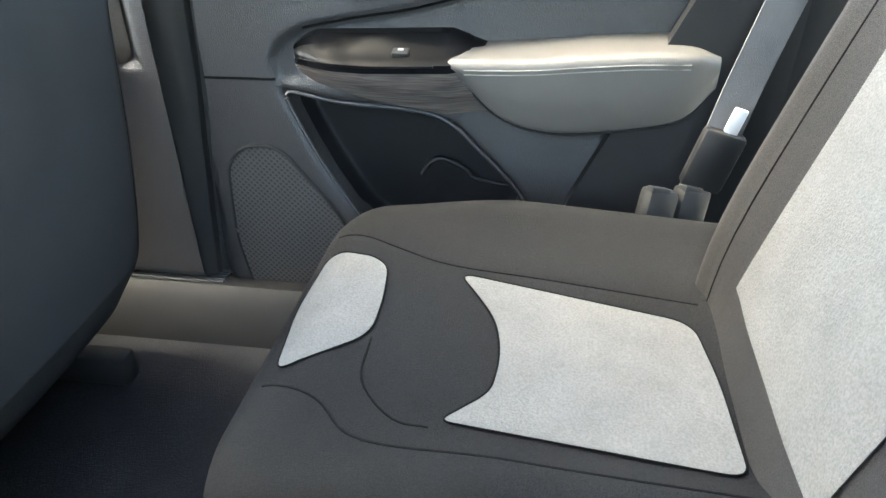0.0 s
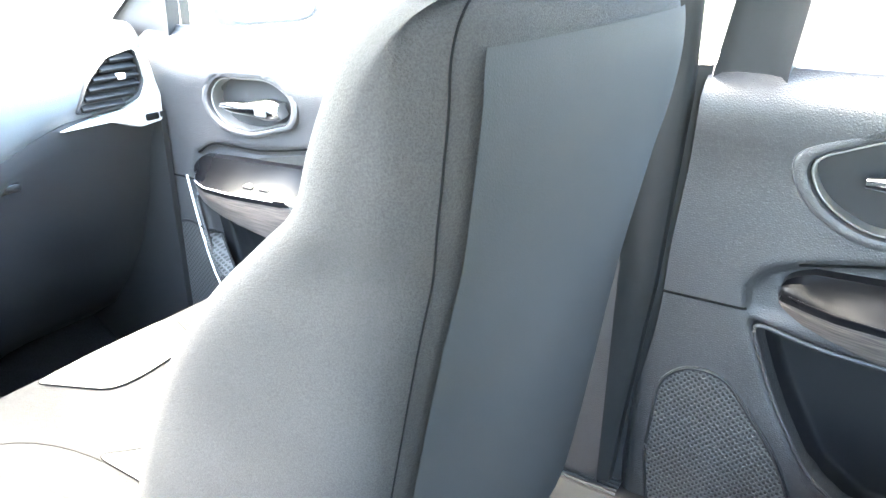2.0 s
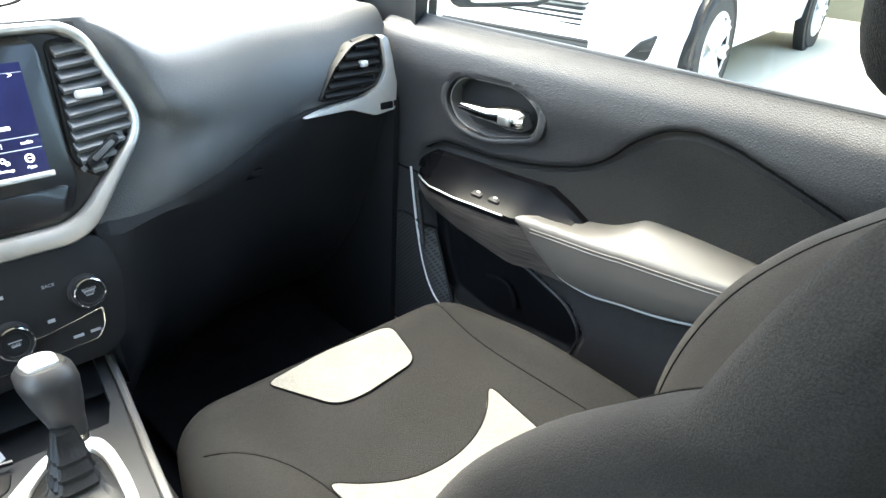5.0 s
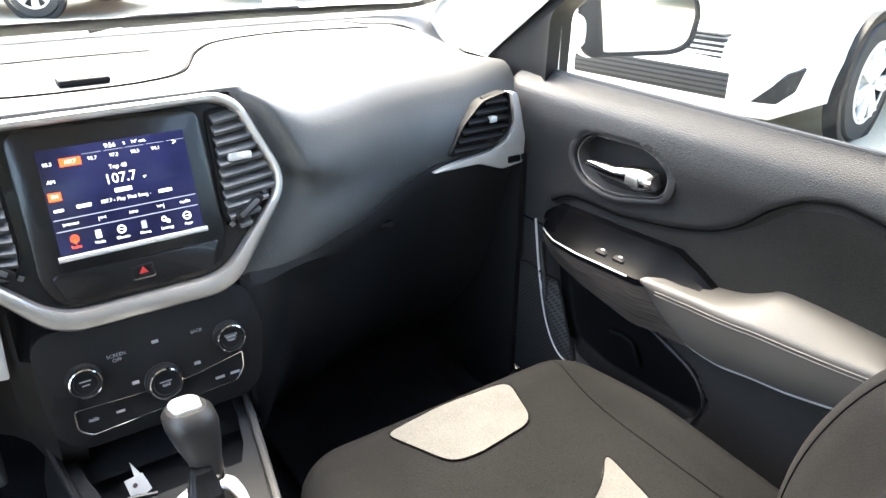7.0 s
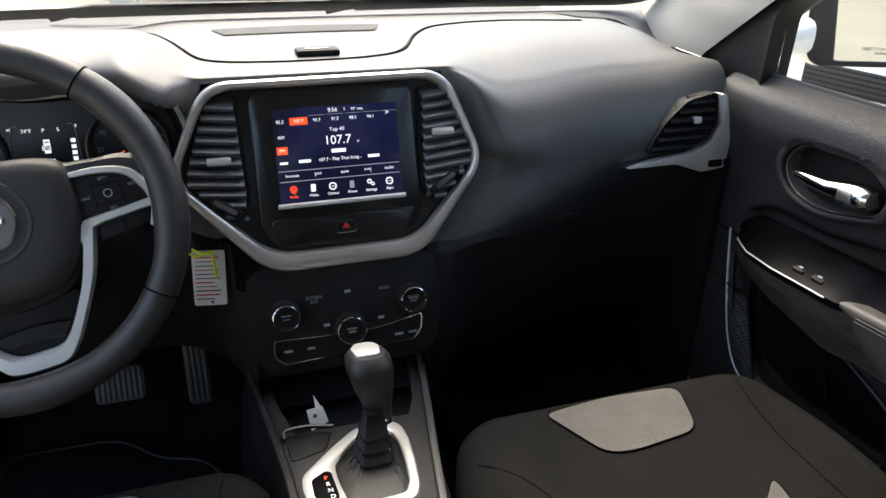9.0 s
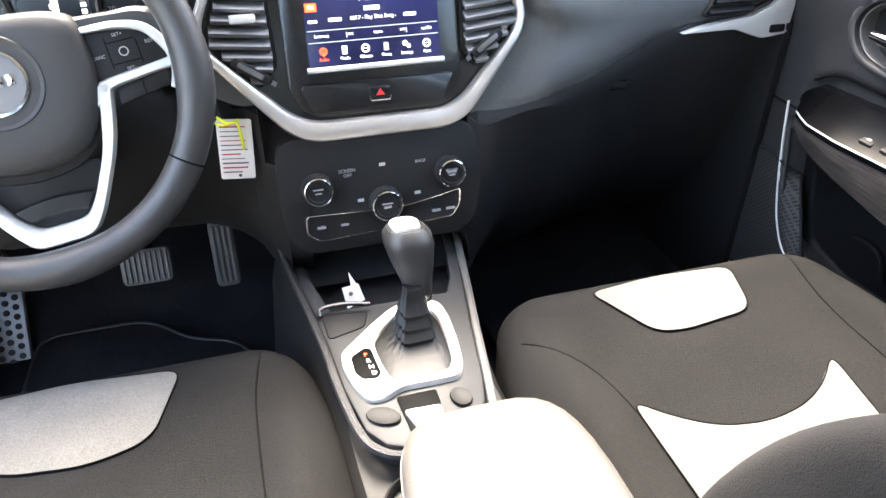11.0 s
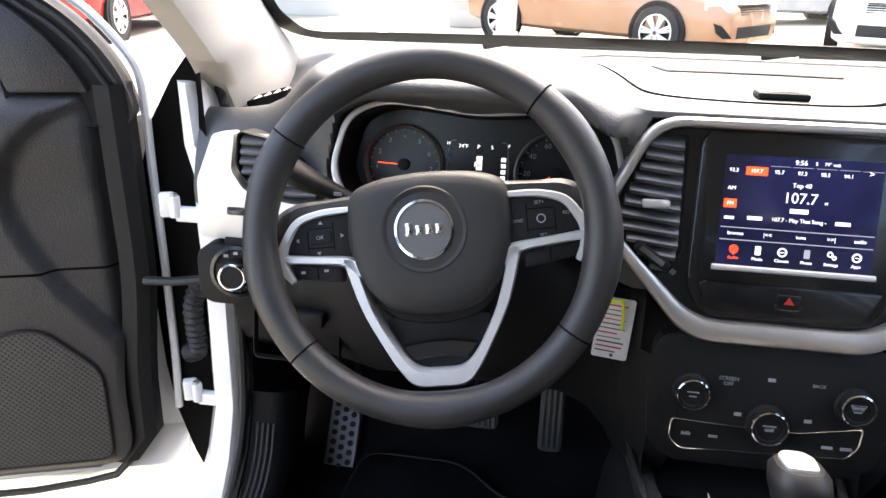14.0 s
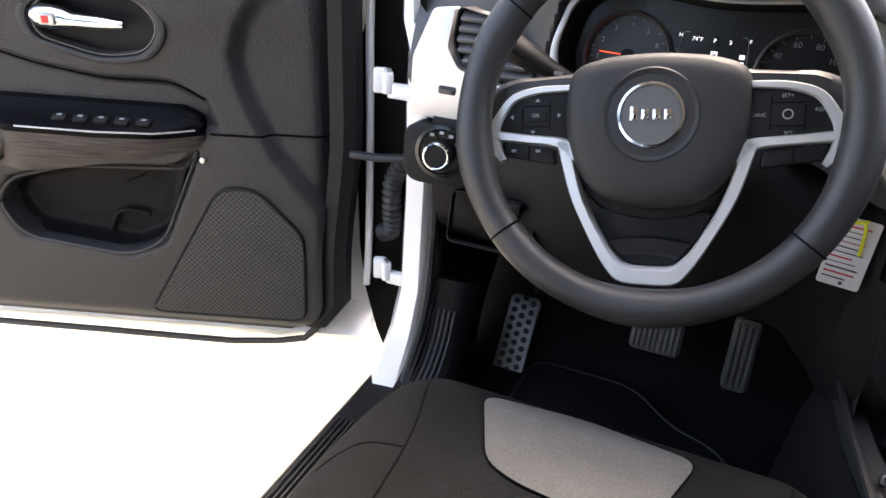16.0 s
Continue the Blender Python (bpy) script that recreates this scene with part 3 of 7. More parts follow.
def knob(x, z, r, parent=dashboard):
    m = MC @ Matrix.Translation((x, cv(z), 0.003))
    b = bmesh.new()
    lathe(b, m, [(r * 1.12, 0), (r * 1.12, 0.003), (r, 0.005), (r, 0.014), (r * 0.93, 0.0165), (r * 0.74, 0.0165), (r * 0.70, 0.0145), (0.0001, 0.0145)], 36)
    k = part("knob", b, M_hard, parent)
    b = bmesh.new()
    lathe(b, m, [(r * 1.0, 0.0145), (r * 0.985, 0.0175), (r * 0.90, 0.0182), (r * 0.86, 0.0160)], 36)
    part("knob_ring", b, M_chrome, k, "chrome ring")
    for j in range(2):
        b = bmesh.new()
        box(b, m @ V(0, 0.0025 - 0.005 * j, 0.0148), (r * (0.7 - 0.25 * j), 0.0014, 0.0006), m.to_3x3(), bev=0)
        part("knob_symbol", b, M_print, k)


knob(-0.092, 0.757, 0.0185)
knob(0.083, 0.758, 0.0185)
knob(-0.006, 0.727, 0.0205)
letters("panel_text", "SCREEN\nOFF", MC @ Matrix.Translation((-0.052, cv(0.772), 0.0045)), 0.0062, M_print, climate)
letters("panel_text", "BACK", MC @ Matrix.Translation((0.045, cv(0.776), 0.0045)), 0.0056, M_print, climate)
letters("panel_text", "A/C", MC @ Matrix.Translation((-0.094, cv(0.708), 0.0085)), 0.006, M_print, climate)
letters("panel_text", "BROWSE\nENTER", MC @ Matrix.Translation((0.083, cv(0.7605), 0.0182)), 0.0042, M_print, climate)
letters("panel_text", "OFF", MC @ Matrix.Translation((-0.006, cv(0.725), 0.0182)), 0.006, M_print, climate)
for x, z in ((-0.006, 0.778), (0.038, 0.735), (-0.038, 0.735)):
    bm = bmesh.new()
    box(bm, MC @ V(x, cv(z), 0.0045), (0.008, 0.004, 0.0006), MC.to_3x3(), bev=0)
    part("panel_symbol", bm, M_print, climate)

# end vents with silver trims, demister outlets
for s, x0 in ((1, 0.0), (-1, -0.122)):
    def o2(pts):
        return [(s * x + x0, (z - 0.95)) for x, z in pts]
    w = 0.018 if s < 0 else 0.0
    out = [(0.405, 0.909), (0.49, 0.909 - w), (0.535, 0.893 - w * 1.6), (0.577 + w * 1.9, 0.897 - w * 1.7), (0.583 + w * 1.6, 0.945), (0.568 + w, 1.008), (0.556, 1.012), (0.564, 0.962), (0.548, 0.937), (0.515, 0.924), (0.46, 0.919)]
    m = basis(V(0, -0.066, 0.95), (1, 0, 0), (0, 0.10, 1))
    m = Matrix.Translation((0.028, 0.106, -0.116)) @ Matrix.Scale(1.092, 4) @ m if s > 0 else Matrix.Translation((-0.004, 0.119, -0.016)) @ m
    bm = bmesh.new()
    prism(bm, rpoly(o2(out), 0.006, 3), m, 0.008, bev=0.002, z0=-0.014)
    trim = part("vent_trim", bm, M_silver, dashboard, "satin silver vent surround")
    bm = bmesh.new()
    prism(bm, rpoly(o2([(0.545, 0.911), (0.570, 0.911), (0.570, 0.900), (0.545, 0.900)]), 0.003), m, 0.0095, bev=0.001)
    part("vent_wheel", bm, M_gloss, trim)
    vent(o2([(0.434, 0.928), (0.463, 0.972), (0.50, 1.004), (0.553, 1.014), (0.558, 0.968), (0.543, 0.944), (0.512, 0.932), (0.47, 0.927)]), 6, m @ Matrix.Translation((0, 0, -0.004)), dashboard, tab=(s * 0.518 + x0, 0.024, 0.012), rim=0.010, slat=M_hard if s > 0 else M_slat)
    mt = basis(V(s * 0.690, 0.208, 1.014), (1, 0, -0.32 * s), (0, 1.0, 0.10)) @ Matrix.Scale(1.15, 4)
    bm = bmesh.new()
    tri = rpoly([(-0.033, -0.012), (0.033, -0.010), (0.022, 0.016), (-0.030, 0.014)], 0.006)
    ring(bm, tri, [(x * 0.88, y * 0.82) for x, y in tri], mt, 0.005, z0=-0.012)
    d = part("demister_outlet", bm, M_hard, dashboard)
    for k in range(4):
        bm = bmesh.new()
        box(bm, mt @ V(-0.021 + 0.014 * k, 0.001, 0.001), (0.004, 0.022, 0.008), mt.to_3x3() @ Matrix.Rotation(0.5, 3, "Y"), bev=0.001)
        part("slat", bm, M_silver, d)

# light switch at the driver's end
ML = basis(V(-0.679, 0.021, 0.812), (1, 0.15, 0), (0, 0.15, 1))
bm = bmesh.new()
prism(bm, rpoly([(-0.052, -0.045), (0.045, -0.05), (0.06, 0.03), (-0.055, 0.036)], 0.025, 6), ML, 0.004, bev=0.004, z0=-0.05)
pod = part("light_switch_pod", bm, M_hard, dashboard)
bm = bmesh.new()
lathe(bm, ML, [(0.036, 0.002), (0.036, 0.006), (0.031, 0.007), (0.029, 0.004), (0.0001, 0.004)], 36)
part("switch_ring", bm, M_gloss, pod)
bm = bmesh.new()
lathe(bm, ML @ Matrix.Translation((-0.002, -0.004, 0)), [(0.020, 0.004), (0.020, 0.018), (0.018, 0.0205), (0.0001, 0.0205)], 36)
lsw = part("light_switch", bm, M_hard, pod, "round black light switch")
bm = bmesh.new()
lathe(bm, ML @ Matrix.Translation((-0.002, -0.004, 0)), [(0.0192, 0.018), (0.0188, 0.0215), (0.0165, 0.0222), (0.0152, 0.0215), (0.0148, 0.020)], 36)
part("switch_rim", bm, M_chrome, lsw, "chrome rim")
for a in (-30, 0, 30, 60):
    bm = bmesh.new()
    box(bm, ML @ V(0.026 * math.sin(radians(a)), 0.026 * math.cos(radians(a)), 0.0072), (0.006, 0.004, 0.0006), ML.to_3x3(), bev=0)
    part("switch_symbol", bm, M_print, pod)

# ---------------------------------------------------------------- instruments
cluster = thing("instrument_cluster", (-0.373, 0.077, 0.91), "instrument cluster with two round dials and a lit centre display", "instrument cluster")
MI = basis(V(-0.373, 0.059, 0.975), (1, 0, 0), (0, 0.22, 1))
bm = bmesh.new()
ci = [(x * 0.955, y * 0.92) for x, y in CO]
ring(bm, rpoly(CO, 0.03, 6), rpoly(ci, 0.03, 6), MI, 0.004, z0=-0.02)
part("cluster_rim", bm, M_silver, cluster, "satin silver rim")
bm = bmesh.new()
rows = []
for f, z in ((1, 0.0), (0.97, -0.03), (0.93, -0.05)):
    rows.append([MI @ V(x * 0.955 * f, y * 0.92 * f, z) for x, y in rpoly(CO, 0.03, 6)])
loft(bm, rows, closeu=True)
part("cluster_hood", bm, M_hard, cluster)
bm = bmesh.new()
prism(bm, [(x * 0.93, y * 0.93) for x, y in rpoly(ci, 0.03, 6)], MI, -0.045, z0=-0.05)
face = part("dial_face", bm, M_face, cluster)
for cx, r0, vals, a0, a1, need in ((-0.093, 0.050, "012345678", -130, 130, -88), (0.108, 0.050, ("0", "20", "40", "60", "80", "100", "120", "140"), -130, 130, -125)):
    m = MI @ Matrix.Translation((cx, -0.012, -0.045))
    bm = bmesh.new()
    lathe(bm, m, [(r0 + 0.004, 0), (r0 + 0.004, 0.010), (r0 + 0.001, 0.013), (r0 - 0.002, 0.009), (r0 - 0.002, 0)], 48)
    g = part("gauge_ring", bm, M_badge, cluster, "dark satin gauge ring")
    for k, t in enumerate(vals):
        a = radians(a0 + (a1 - a0) * k / (len(vals) - 1))
        letters("gauge_number", t, m @ Matrix.Translation((0.037 * math.sin(a), 0.037 * math.cos(a), 0.001)), 0.0095, M_print, g)
        for h in (0, 0.5):
            a2 = a + h * radians((a1 - a0) / (len(vals) - 1))
            bm = bmesh.new()
            box(bm, V(0, 0.0455, 0.0012), (0.0008, 0.004, 0.0004), bev=0)
            part("gauge_tick", bm, M_print, g, m=m @ Matrix.Rotation(-a2, 4, "Z"))
    bm = bmesh.new()
    box(bm, V(0, 0.017, 0.004), (0.0012, 0.036, 0.0012), bev=0.0003)
    part("needle", bm, M_litred, g, m=m @ Matrix.Rotation(-radians(need), 4, "Z"))
    bm = bmesh.new()
    cyl(bm, m, 0.008, 0.006, 20, bev=0.001)
    part("needle_cap", bm, M_hard, g)
MD = MI @ Matrix.Translation((0.006, -0.01, -0.0445))
bm = bmesh.new()
prism(bm, rpoly([(-0.034, -0.045), (0.034, -0.045), (0.034, 0.038), (-0.034, 0.038)], 0.004), MD, 0.0004, z0=-0.0004)
disp = part("centre_display", bm, M_face, cluster)
for q in (-1, 1):
    bm = bmesh.new()
    tube(bm, [MD @ V(q * x, y, 0.0008) for x, y in spl([(0.030, 0.034), (0.0365, 0.033), (0.039, 0.020), (0.0405, 0.0), (0.041, -0.020), (0.040, -0.033), (0.034, -0.034)], 4)], 0.0004, n=5)
    part("scale_line", bm, M_print, disp)
for t, x, y, h in (("74\u00b0F", -0.020, 0.027, 0.0068), ("P", 0.0, 0.027, 0.0068), ("S", 0.018, 0.027, 0.0068), ("Doors\nOpen", 0.002, -0.014, 0.0055), ("F", 0.040, 0.030, 0.006), ("E", 0.040, -0.030, 0.006), ("H", -0.040, 0.030, 0.006), ("C", -0.040, -0.030, 0.006)):
    letters("display_text", t, MD @ Matrix.Translation((x, y, 0.001)), h, M_lit, disp)
for x, y, w, h, mm in ((0.002, 0.006, 0.0075, 0.018, M_lit), (0.002, 0.004, 0.0055, 0.006, M_face), (0.002, 0.0115, 0.0055, 0.0025, M_face), (-0.0035, 0.004, 0.0012, 0.006, M_lit), (0.006, -0.034, 0.020, 0.0035, M_print), (-0.020, -0.035, 0.006, 0.006, M_litred)) + tuple((0.034, -0.028 + 0.008 * k, 0.006, 0.005, M_lit) for k in range(6)):
    bm = bmesh.new()
    box(bm, MD @ V(x, y, 0.001), (w, h, 0.0005), MD.to_3x3(), bev=0)
    part("display_mark", bm, mm, disp)

# ---------------------------------------------------------------- steering wheel
MW = basis(V(-0.397, -0.112, 0.935), (1, 0, 0), (0, 0.345, 0.939)) @ Matrix.Rotation(radians(9.5), 4, "Z")
steering = thing("steering_wheel", (-0.395, 0.01, 0.89), "black leather steering wheel with satin silver spokes", "steering wheel")
R = 0.1862
bm = bmesh.new()
N = 96
rows = []
for i in range(N):
    a = 2 * math.pi * i / N
    fat = 1 + 0.10 * sum(smooth01(0.35, 0.0, abs(math.remainder(a - radians(d), 2 * math.pi))) for d in (30, 150, 350, 190, 270))
    rows.append([MW @ V((R + 0.0185 * fat * math.cos(b)) * math.cos(a), (R + 0.0185 * fat * math.cos(b)) * math.sin(a), 0.0185 * fat * math.sin(b)) for b in [2 * math.pi * j / 14 for j in range(14)]])
loft(bm, rows, closeu=True, closev=True)
rim = part("rim", bm, M_wheel, steering)
for d in (45, 139.5, 218, 322):
    bm = bmesh.new()
    a = radians(d)
    tube(bm, [MW @ V((R + 0.0188 * math.cos(b)) * math.cos(a), (R + 0.0188 * math.cos(b)) * math.sin(a), 0.0190 * math.sin(b)) for b in [2 * math.pi * j / 20 for j in range(20)]], 0.0011, n=6, closed=True, up=MW.to_3x3() @ V(math.cos(a + 1.57), math.sin(a + 1.57), 0))
    part("rim_seam", bm, M_seam, rim)
MW = MW @ Matrix.Translation((0.0, 0.0, -0.024))              # the hub and spokes sit a little deeper than the rim
# airbag cover
AO = [(-0.089, 0.058), (-0.051, 0.070), (0.002, 0.073), (0.056, 0.068), (0.091, 0.056), (0.094, -0.004), (0.077, -0.052), (0.050, -0.080), (0.0, -0.089), (-0.050, -0.080), (-0.077, -0.052), (-0.093, -0.004)]
ao = rpoly(AO, 0.022, 5)
bm = bmesh.new()
rows = []
for f, z in ((0.99, -0.035), (1.0, -0.006), (0.985, 0.004), (0.955, 0.010), (0.90, 0.0145), (0.78, 0.0175), (0.62, 0.019), (0.45, 0.0195), (0.1, 0.0195)):
    rows.append([MW @ V(x * f, -0.004 + (y + 0.004) * f, z) for x, y in ao])
loft(bm, rows, closeu=True, cap=True)
hub = part("airbag_cover", bm, M_hub, steering)
MH = MW @ Matrix.Translation((-0.002, 0.008, 0.0))
bm = bmesh.new()
lathe(bm, MH @ Matrix.Translation((0, 0, 0.0185)), [(0.0475, 0.0), (0.046, 0.0022), (0.043, 0.0018), (0.037, -0.0030), (0.0345, -0.0030), (0.0001, -0.0030)], 48)
part("badge_recess", bm, M_rubber, hub)
bm = bmesh.new()
lathe(bm, MH @ Matrix.Translation((0, 0, 0.0150)), [(0.0325, 0.0), (0.0322, 0.0052), (0.0290, 0.0058), (0.0285, 0.0050), (0.0001, 0.0050)], 48)
badge = part("badge", bm, M_badge, hub, "round satin metal badge with chrome rim")
bm = bmesh.new()
lathe(bm, MH @ Matrix.Translation((0, 0, 0.0190)), [(0.0330, 0), (0.0326, 0.0024), (0.0300, 0.0026), (0.0294, 0)], 48)
part("badge_rim", bm, M_chrome, badge)
for k in range(4):
    bm = bmesh.new()
    box(bm, MH @ V(-0.0165 + 0.0110 * k, 0.0 if k else 0.001, 0.0207), (0.0075, 0.0105 if k else 0.0145, 0.0014), MW.to_3x3(), bev=0.0005)
    part("badge_mark", bm, M_chrome, badge)
bm = bmesh.new()
prism(bm, rpoly([(-0.006, -0.006), (0.006, -0.006), (0.006, 0.006), (-0.006, 0.006)], 0.004), MW @ Matrix.Translation((0, -0.064, 0.0155)), 0.001, bev=0.0004)
part("embossed_mark", bm, M_hub, hub)
# darker lower shell of the hub below the airbag cover
bm = bmesh.new()
loft(bm, [[MW @ V(x * f, -0.012 + (y + 0.012) * f - 0.012, z) for x, y in ao] for f, z in ((0.86, -0.05), (0.98, -0.03), (1.0, -0.016), (0.96, -0.010), (0.80, -0.008))], closeu=True, cap=True)
part("hub_shell", bm, M_hard, steering)


def strip(bm, outer, inner, prof, n=6):
    """A band between two edge lines in the wheel's plane; prof: place across and height."""
    a, b = spl(outer, n), spl(inner, n)
    loft(bm, [[MW @ V(p[0] + (q[0] - p[0]) * f, p[1] + (q[1] - p[1]) * f, z) for p, q in zip(a, b)] for f, z in prof], closev=True)


# side spokes: buttons inside a silver bow, a silver bar and a second button below
BAND = ((0, -0.014), (0, 0.002), (0.18, 0.006), (0.82, 0.006), (1, 0.002), (1, -0.014))
for s in (-1, 1):
    def mir(pts):
        return [(-s * x, y) for x, y in pts] if s > 0 else list(pts)
    bm = bmesh.new()
    prism(bm, rpoly(mir([(-0.080, 0.035), (-0.123, 0.033), (-0.148, 0.025), (-0.161, 0.006), (-0.166, -0.008), (-0.080, -0.016)]), 0.008), MW, 0.002, bev=0.003, z0=-0.016)
    sp = part("button_pad", bm, M_hard, steering)
    bm = bmesh.new()
    strip(bm, mir([(-0.088, 0.0415), (-0.122, 0.0405), (-0.151, 0.032), (-0.168, 0.012), (-0.177, -0.007), (-0.174, -0.026), (-0.161, -0.041)]), mir([(-0.088, 0.0345), (-0.122, 0.0320), (-0.145, 0.0245), (-0.157, 0.009), (-0.163, -0.006), (-0.162, -0.022), (-0.156, -0.037)]), BAND)
    part("silver_spoke", bm, M_silver, steering, "satin silver bow round the buttons")
    bm = bmesh.new()
    strip(bm, mir([(-0.078, 0.054), (-0.120, 0.051), (-0.152, 0.049), (-0.178, 0.034), (-0.186, 0.004)]), mir([(-0.078, 0.040), (-0.120, 0.039), (-0.149, 0.031), (-0.166, 0.012), (-0.174, -0.004)]), ((0, -0.018), (0, -0.004), (0.3, 0.001), (0.9, 0.001), (1, -0.003), (1, -0.018)))
    part("spoke_arm", bm, M_wheel, steering)
    bm = bmesh.new()
    strip(bm, mir([(-0.168, -0.0065), (-0.130, -0.0105), (-0.096, -0.0135), (-0.080, -0.018)]), mir([(-0.163, -0.0175), (-0.130, -0.0205), (-0.100, -0.0250), (-0.080, -0.042)]), BAND)
    part("silver_bar", bm, M_silver, steering)
    bm = bmesh.new()
    prism(bm, rpoly(mir([(-0.161, -0.018), (-0.103, -0.026), (-0.101, -0.043), (-0.156, -0.035)]), 0.005), MW, 0.001, bev=0.003, z0=-0.014)
    lp = part("lower_button", bm, M_hard, steering)
    bm = bmesh.new()
    box(bm, MW @ V(s * 0.130, -0.030, 0.001), (0.0012, 0.015, 0.001), MW.to_3x3(), bev=0)
    part("button_gap", bm, M_seam, lp)
    for ga in ((0.108, 0.010, 0.001, 0.040), (0.138, 0.006, 0.001, 0.030), (0.123, 0.020, 0.028, 0.001), (0.123, -0.002, 0.028, 0.001)):
        bm = bmesh.new()
        box(bm, MW @ V(s * ga[0], ga[1], 0.0021), (ga[2], ga[3] * 0.8 if ga[3] > 0.01 else ga[3], 0.0006), MW.to_3x3(), bev=0)
        part("button_gap", bm, M_seam, sp)
    if s < 0:
        bm = bmesh.new()
        prism(bm, rpoly([(-0.136, 0.002), (-0.110, 0.003), (-0.110, 0.017), (-0.136, 0.016)], 0.003), MW, 0.0032, bev=0.001)
        part("menu_button", bm, M_hard, sp)
        letters("button_text", "OK", MW @ Matrix.Translation((-0.1235, 0.0095, 0.0034)), 0.0062, M_print, sp)
        for ax, ay, an in ((-0.122, 0.026, 0), (-0.126, -0.008, 180), (-0.150, 0.008, 90), (-0.098, 0.010, -90)):
            bm = bmesh.new()
            prism(bm, [(-0.0026, -0.0016), (0.0026, -0.0016), (0, 0.0020)], MW @ Matrix.Translation((ax, ay, 0.0026)) @ Matrix.Rotation(radians(an), 4, "Z"), 0.0005, z0=-0.0005)
            part("button_arrow", bm, M_print, sp)
        for ax in (-0.147, -0.120):
            bm = bmesh.new()
            box(bm, MW @ V(ax, -0.028, 0.0015), (0.005, 0.003, 0.0006), MW.to_3x3(), bev=0)
            part("button_symbol", bm, M_print, lp)
    else:
        for t, x, y in (("SET+", 0.122, 0.0265), ("RES", 0.150, 0.013), ("SET-", 0.125, -0.009), ("CANC", 0.097, 0.008)):
            letters("button_text", t, MW @ Matrix.Translation((x, y, 0.0027)), 0.0050, M_print, sp)
        bm = bmesh.new()
        lathe(bm, MW @ Matrix.Translation((0.123, 0.009, 0.0022)), [(0.005, 0), (0.005, 0.0006), (0.0038, 0.0006), (0.0038, 0)], 16)
        part("cruise_symbol", bm, M_print, sp)
# lower V spoke
bm = bmesh.new()
strip(bm, [(-0.100, -0.018), (-0.083, -0.075), (-0.060, -0.122), (-0.043, -0.150), (-0.028, -0.164), (0.0, -0.166), (0.027, -0.164), (0.042, -0.150), (0.060, -0.120), (0.083, -0.074), (0.100, -0.018)],
      [(-0.086, -0.018), (-0.069, -0.077), (-0.050, -0.114), (-0.037, -0.134), (-0.023, -0.1455), (0.0, -0.147), (0.023, -0.1455), (0.037, -0.134), (0.050, -0.114), (0.069, -0.076), (0.086, -0.018)],
      ((0, -0.016), (0, 0.002), (0.12, 0.006), (0.88, 0.006), (1, 0.001), (1.05, -0.022)))
part("silver_spoke", bm, M_silver, steering, "satin silver V-shaped lower spoke")
bm = bmesh.new()
prism(bm, rpoly([(-0.062, -0.088), (0.062, -0.088), (0.050, -0.112), (0.036, -0.134), (0.022, -0.146), (-0.022, -0.146), (-0.036, -0.134), (-0.050, -0.112)], 0.01), MW, -0.013, bev=0.002, z0=-0.03)
ins = part("spoke_insert", bm, M_hard, steering)
bm = bmesh.new()
loft(bm, [[MW @ V(x, y + 0.004 * math.cos(x * 40), z) for x in np.linspace(-w, w, 9)] for y, z, w in ((-0.118, -0.014, 0.042), (-0.121, -0.008, 0.041), (-0.136, -0.009, 0.031), (-0.141, -0.014, 0.026))])
part("raised_bar", bm, M_gloss, ins)
# column shroud and stalks
bm = bmesh.new()
rows = []
for z, w, h, oy in ((-0.02, 0.062, 0.060, -0.02), (-0.06, 0.066, 0.070, -0.03), (-0.13, 0.07, 0.08, -0.04), (-0.22, 0.07, 0.08, -0.03)):
    rows.append([MW @ V(w * math.copysign(abs(math.cos(a)) ** 0.6, math.cos(a)), oy + h * math.copysign(abs(math.sin(a)) ** 0.6, math.sin(a)), z) for a in [2 * math.pi * j / 28 for j in range(28)]])
loft(bm, rows, closeu=True, cap=True)
part("column_shroud", bm, M_hard, steering)
bm = bmesh.new()
st = [MW @ V(x, y, z) for x, y, z in spl([(-0.05, 0.03, -0.05), (-0.10, 0.055, -0.045), (-0.148, 0.082, -0.035), (-0.168, 0.098, -0.03)], 6)]
tube(bm, st, [0.010 + 0.010 * smooth01(5, 13, i) for i in range(len(st))], n=12, flat=0.75)
stalk = part("indicator_stalk", bm, M_hard, steering)
bm = bmesh.new()
tube(bm, [st[-1] - (st[-1] - st[-2]) * 0.3, st[-1] + (st[-1] - st[-2]) * 0.25], 0.0205, n=12, flat=0.78)
part("stalk_end", bm, M_hard, stalk)
for k in range(2):
    bm = bmesh.new()
    box(bm, st[7 + k * 3] + V(0, -0.012, 0.004), (0.010, 0.0012, 0.004), bev=0)
    part("stalk_mark", bm, M_print, stalk)

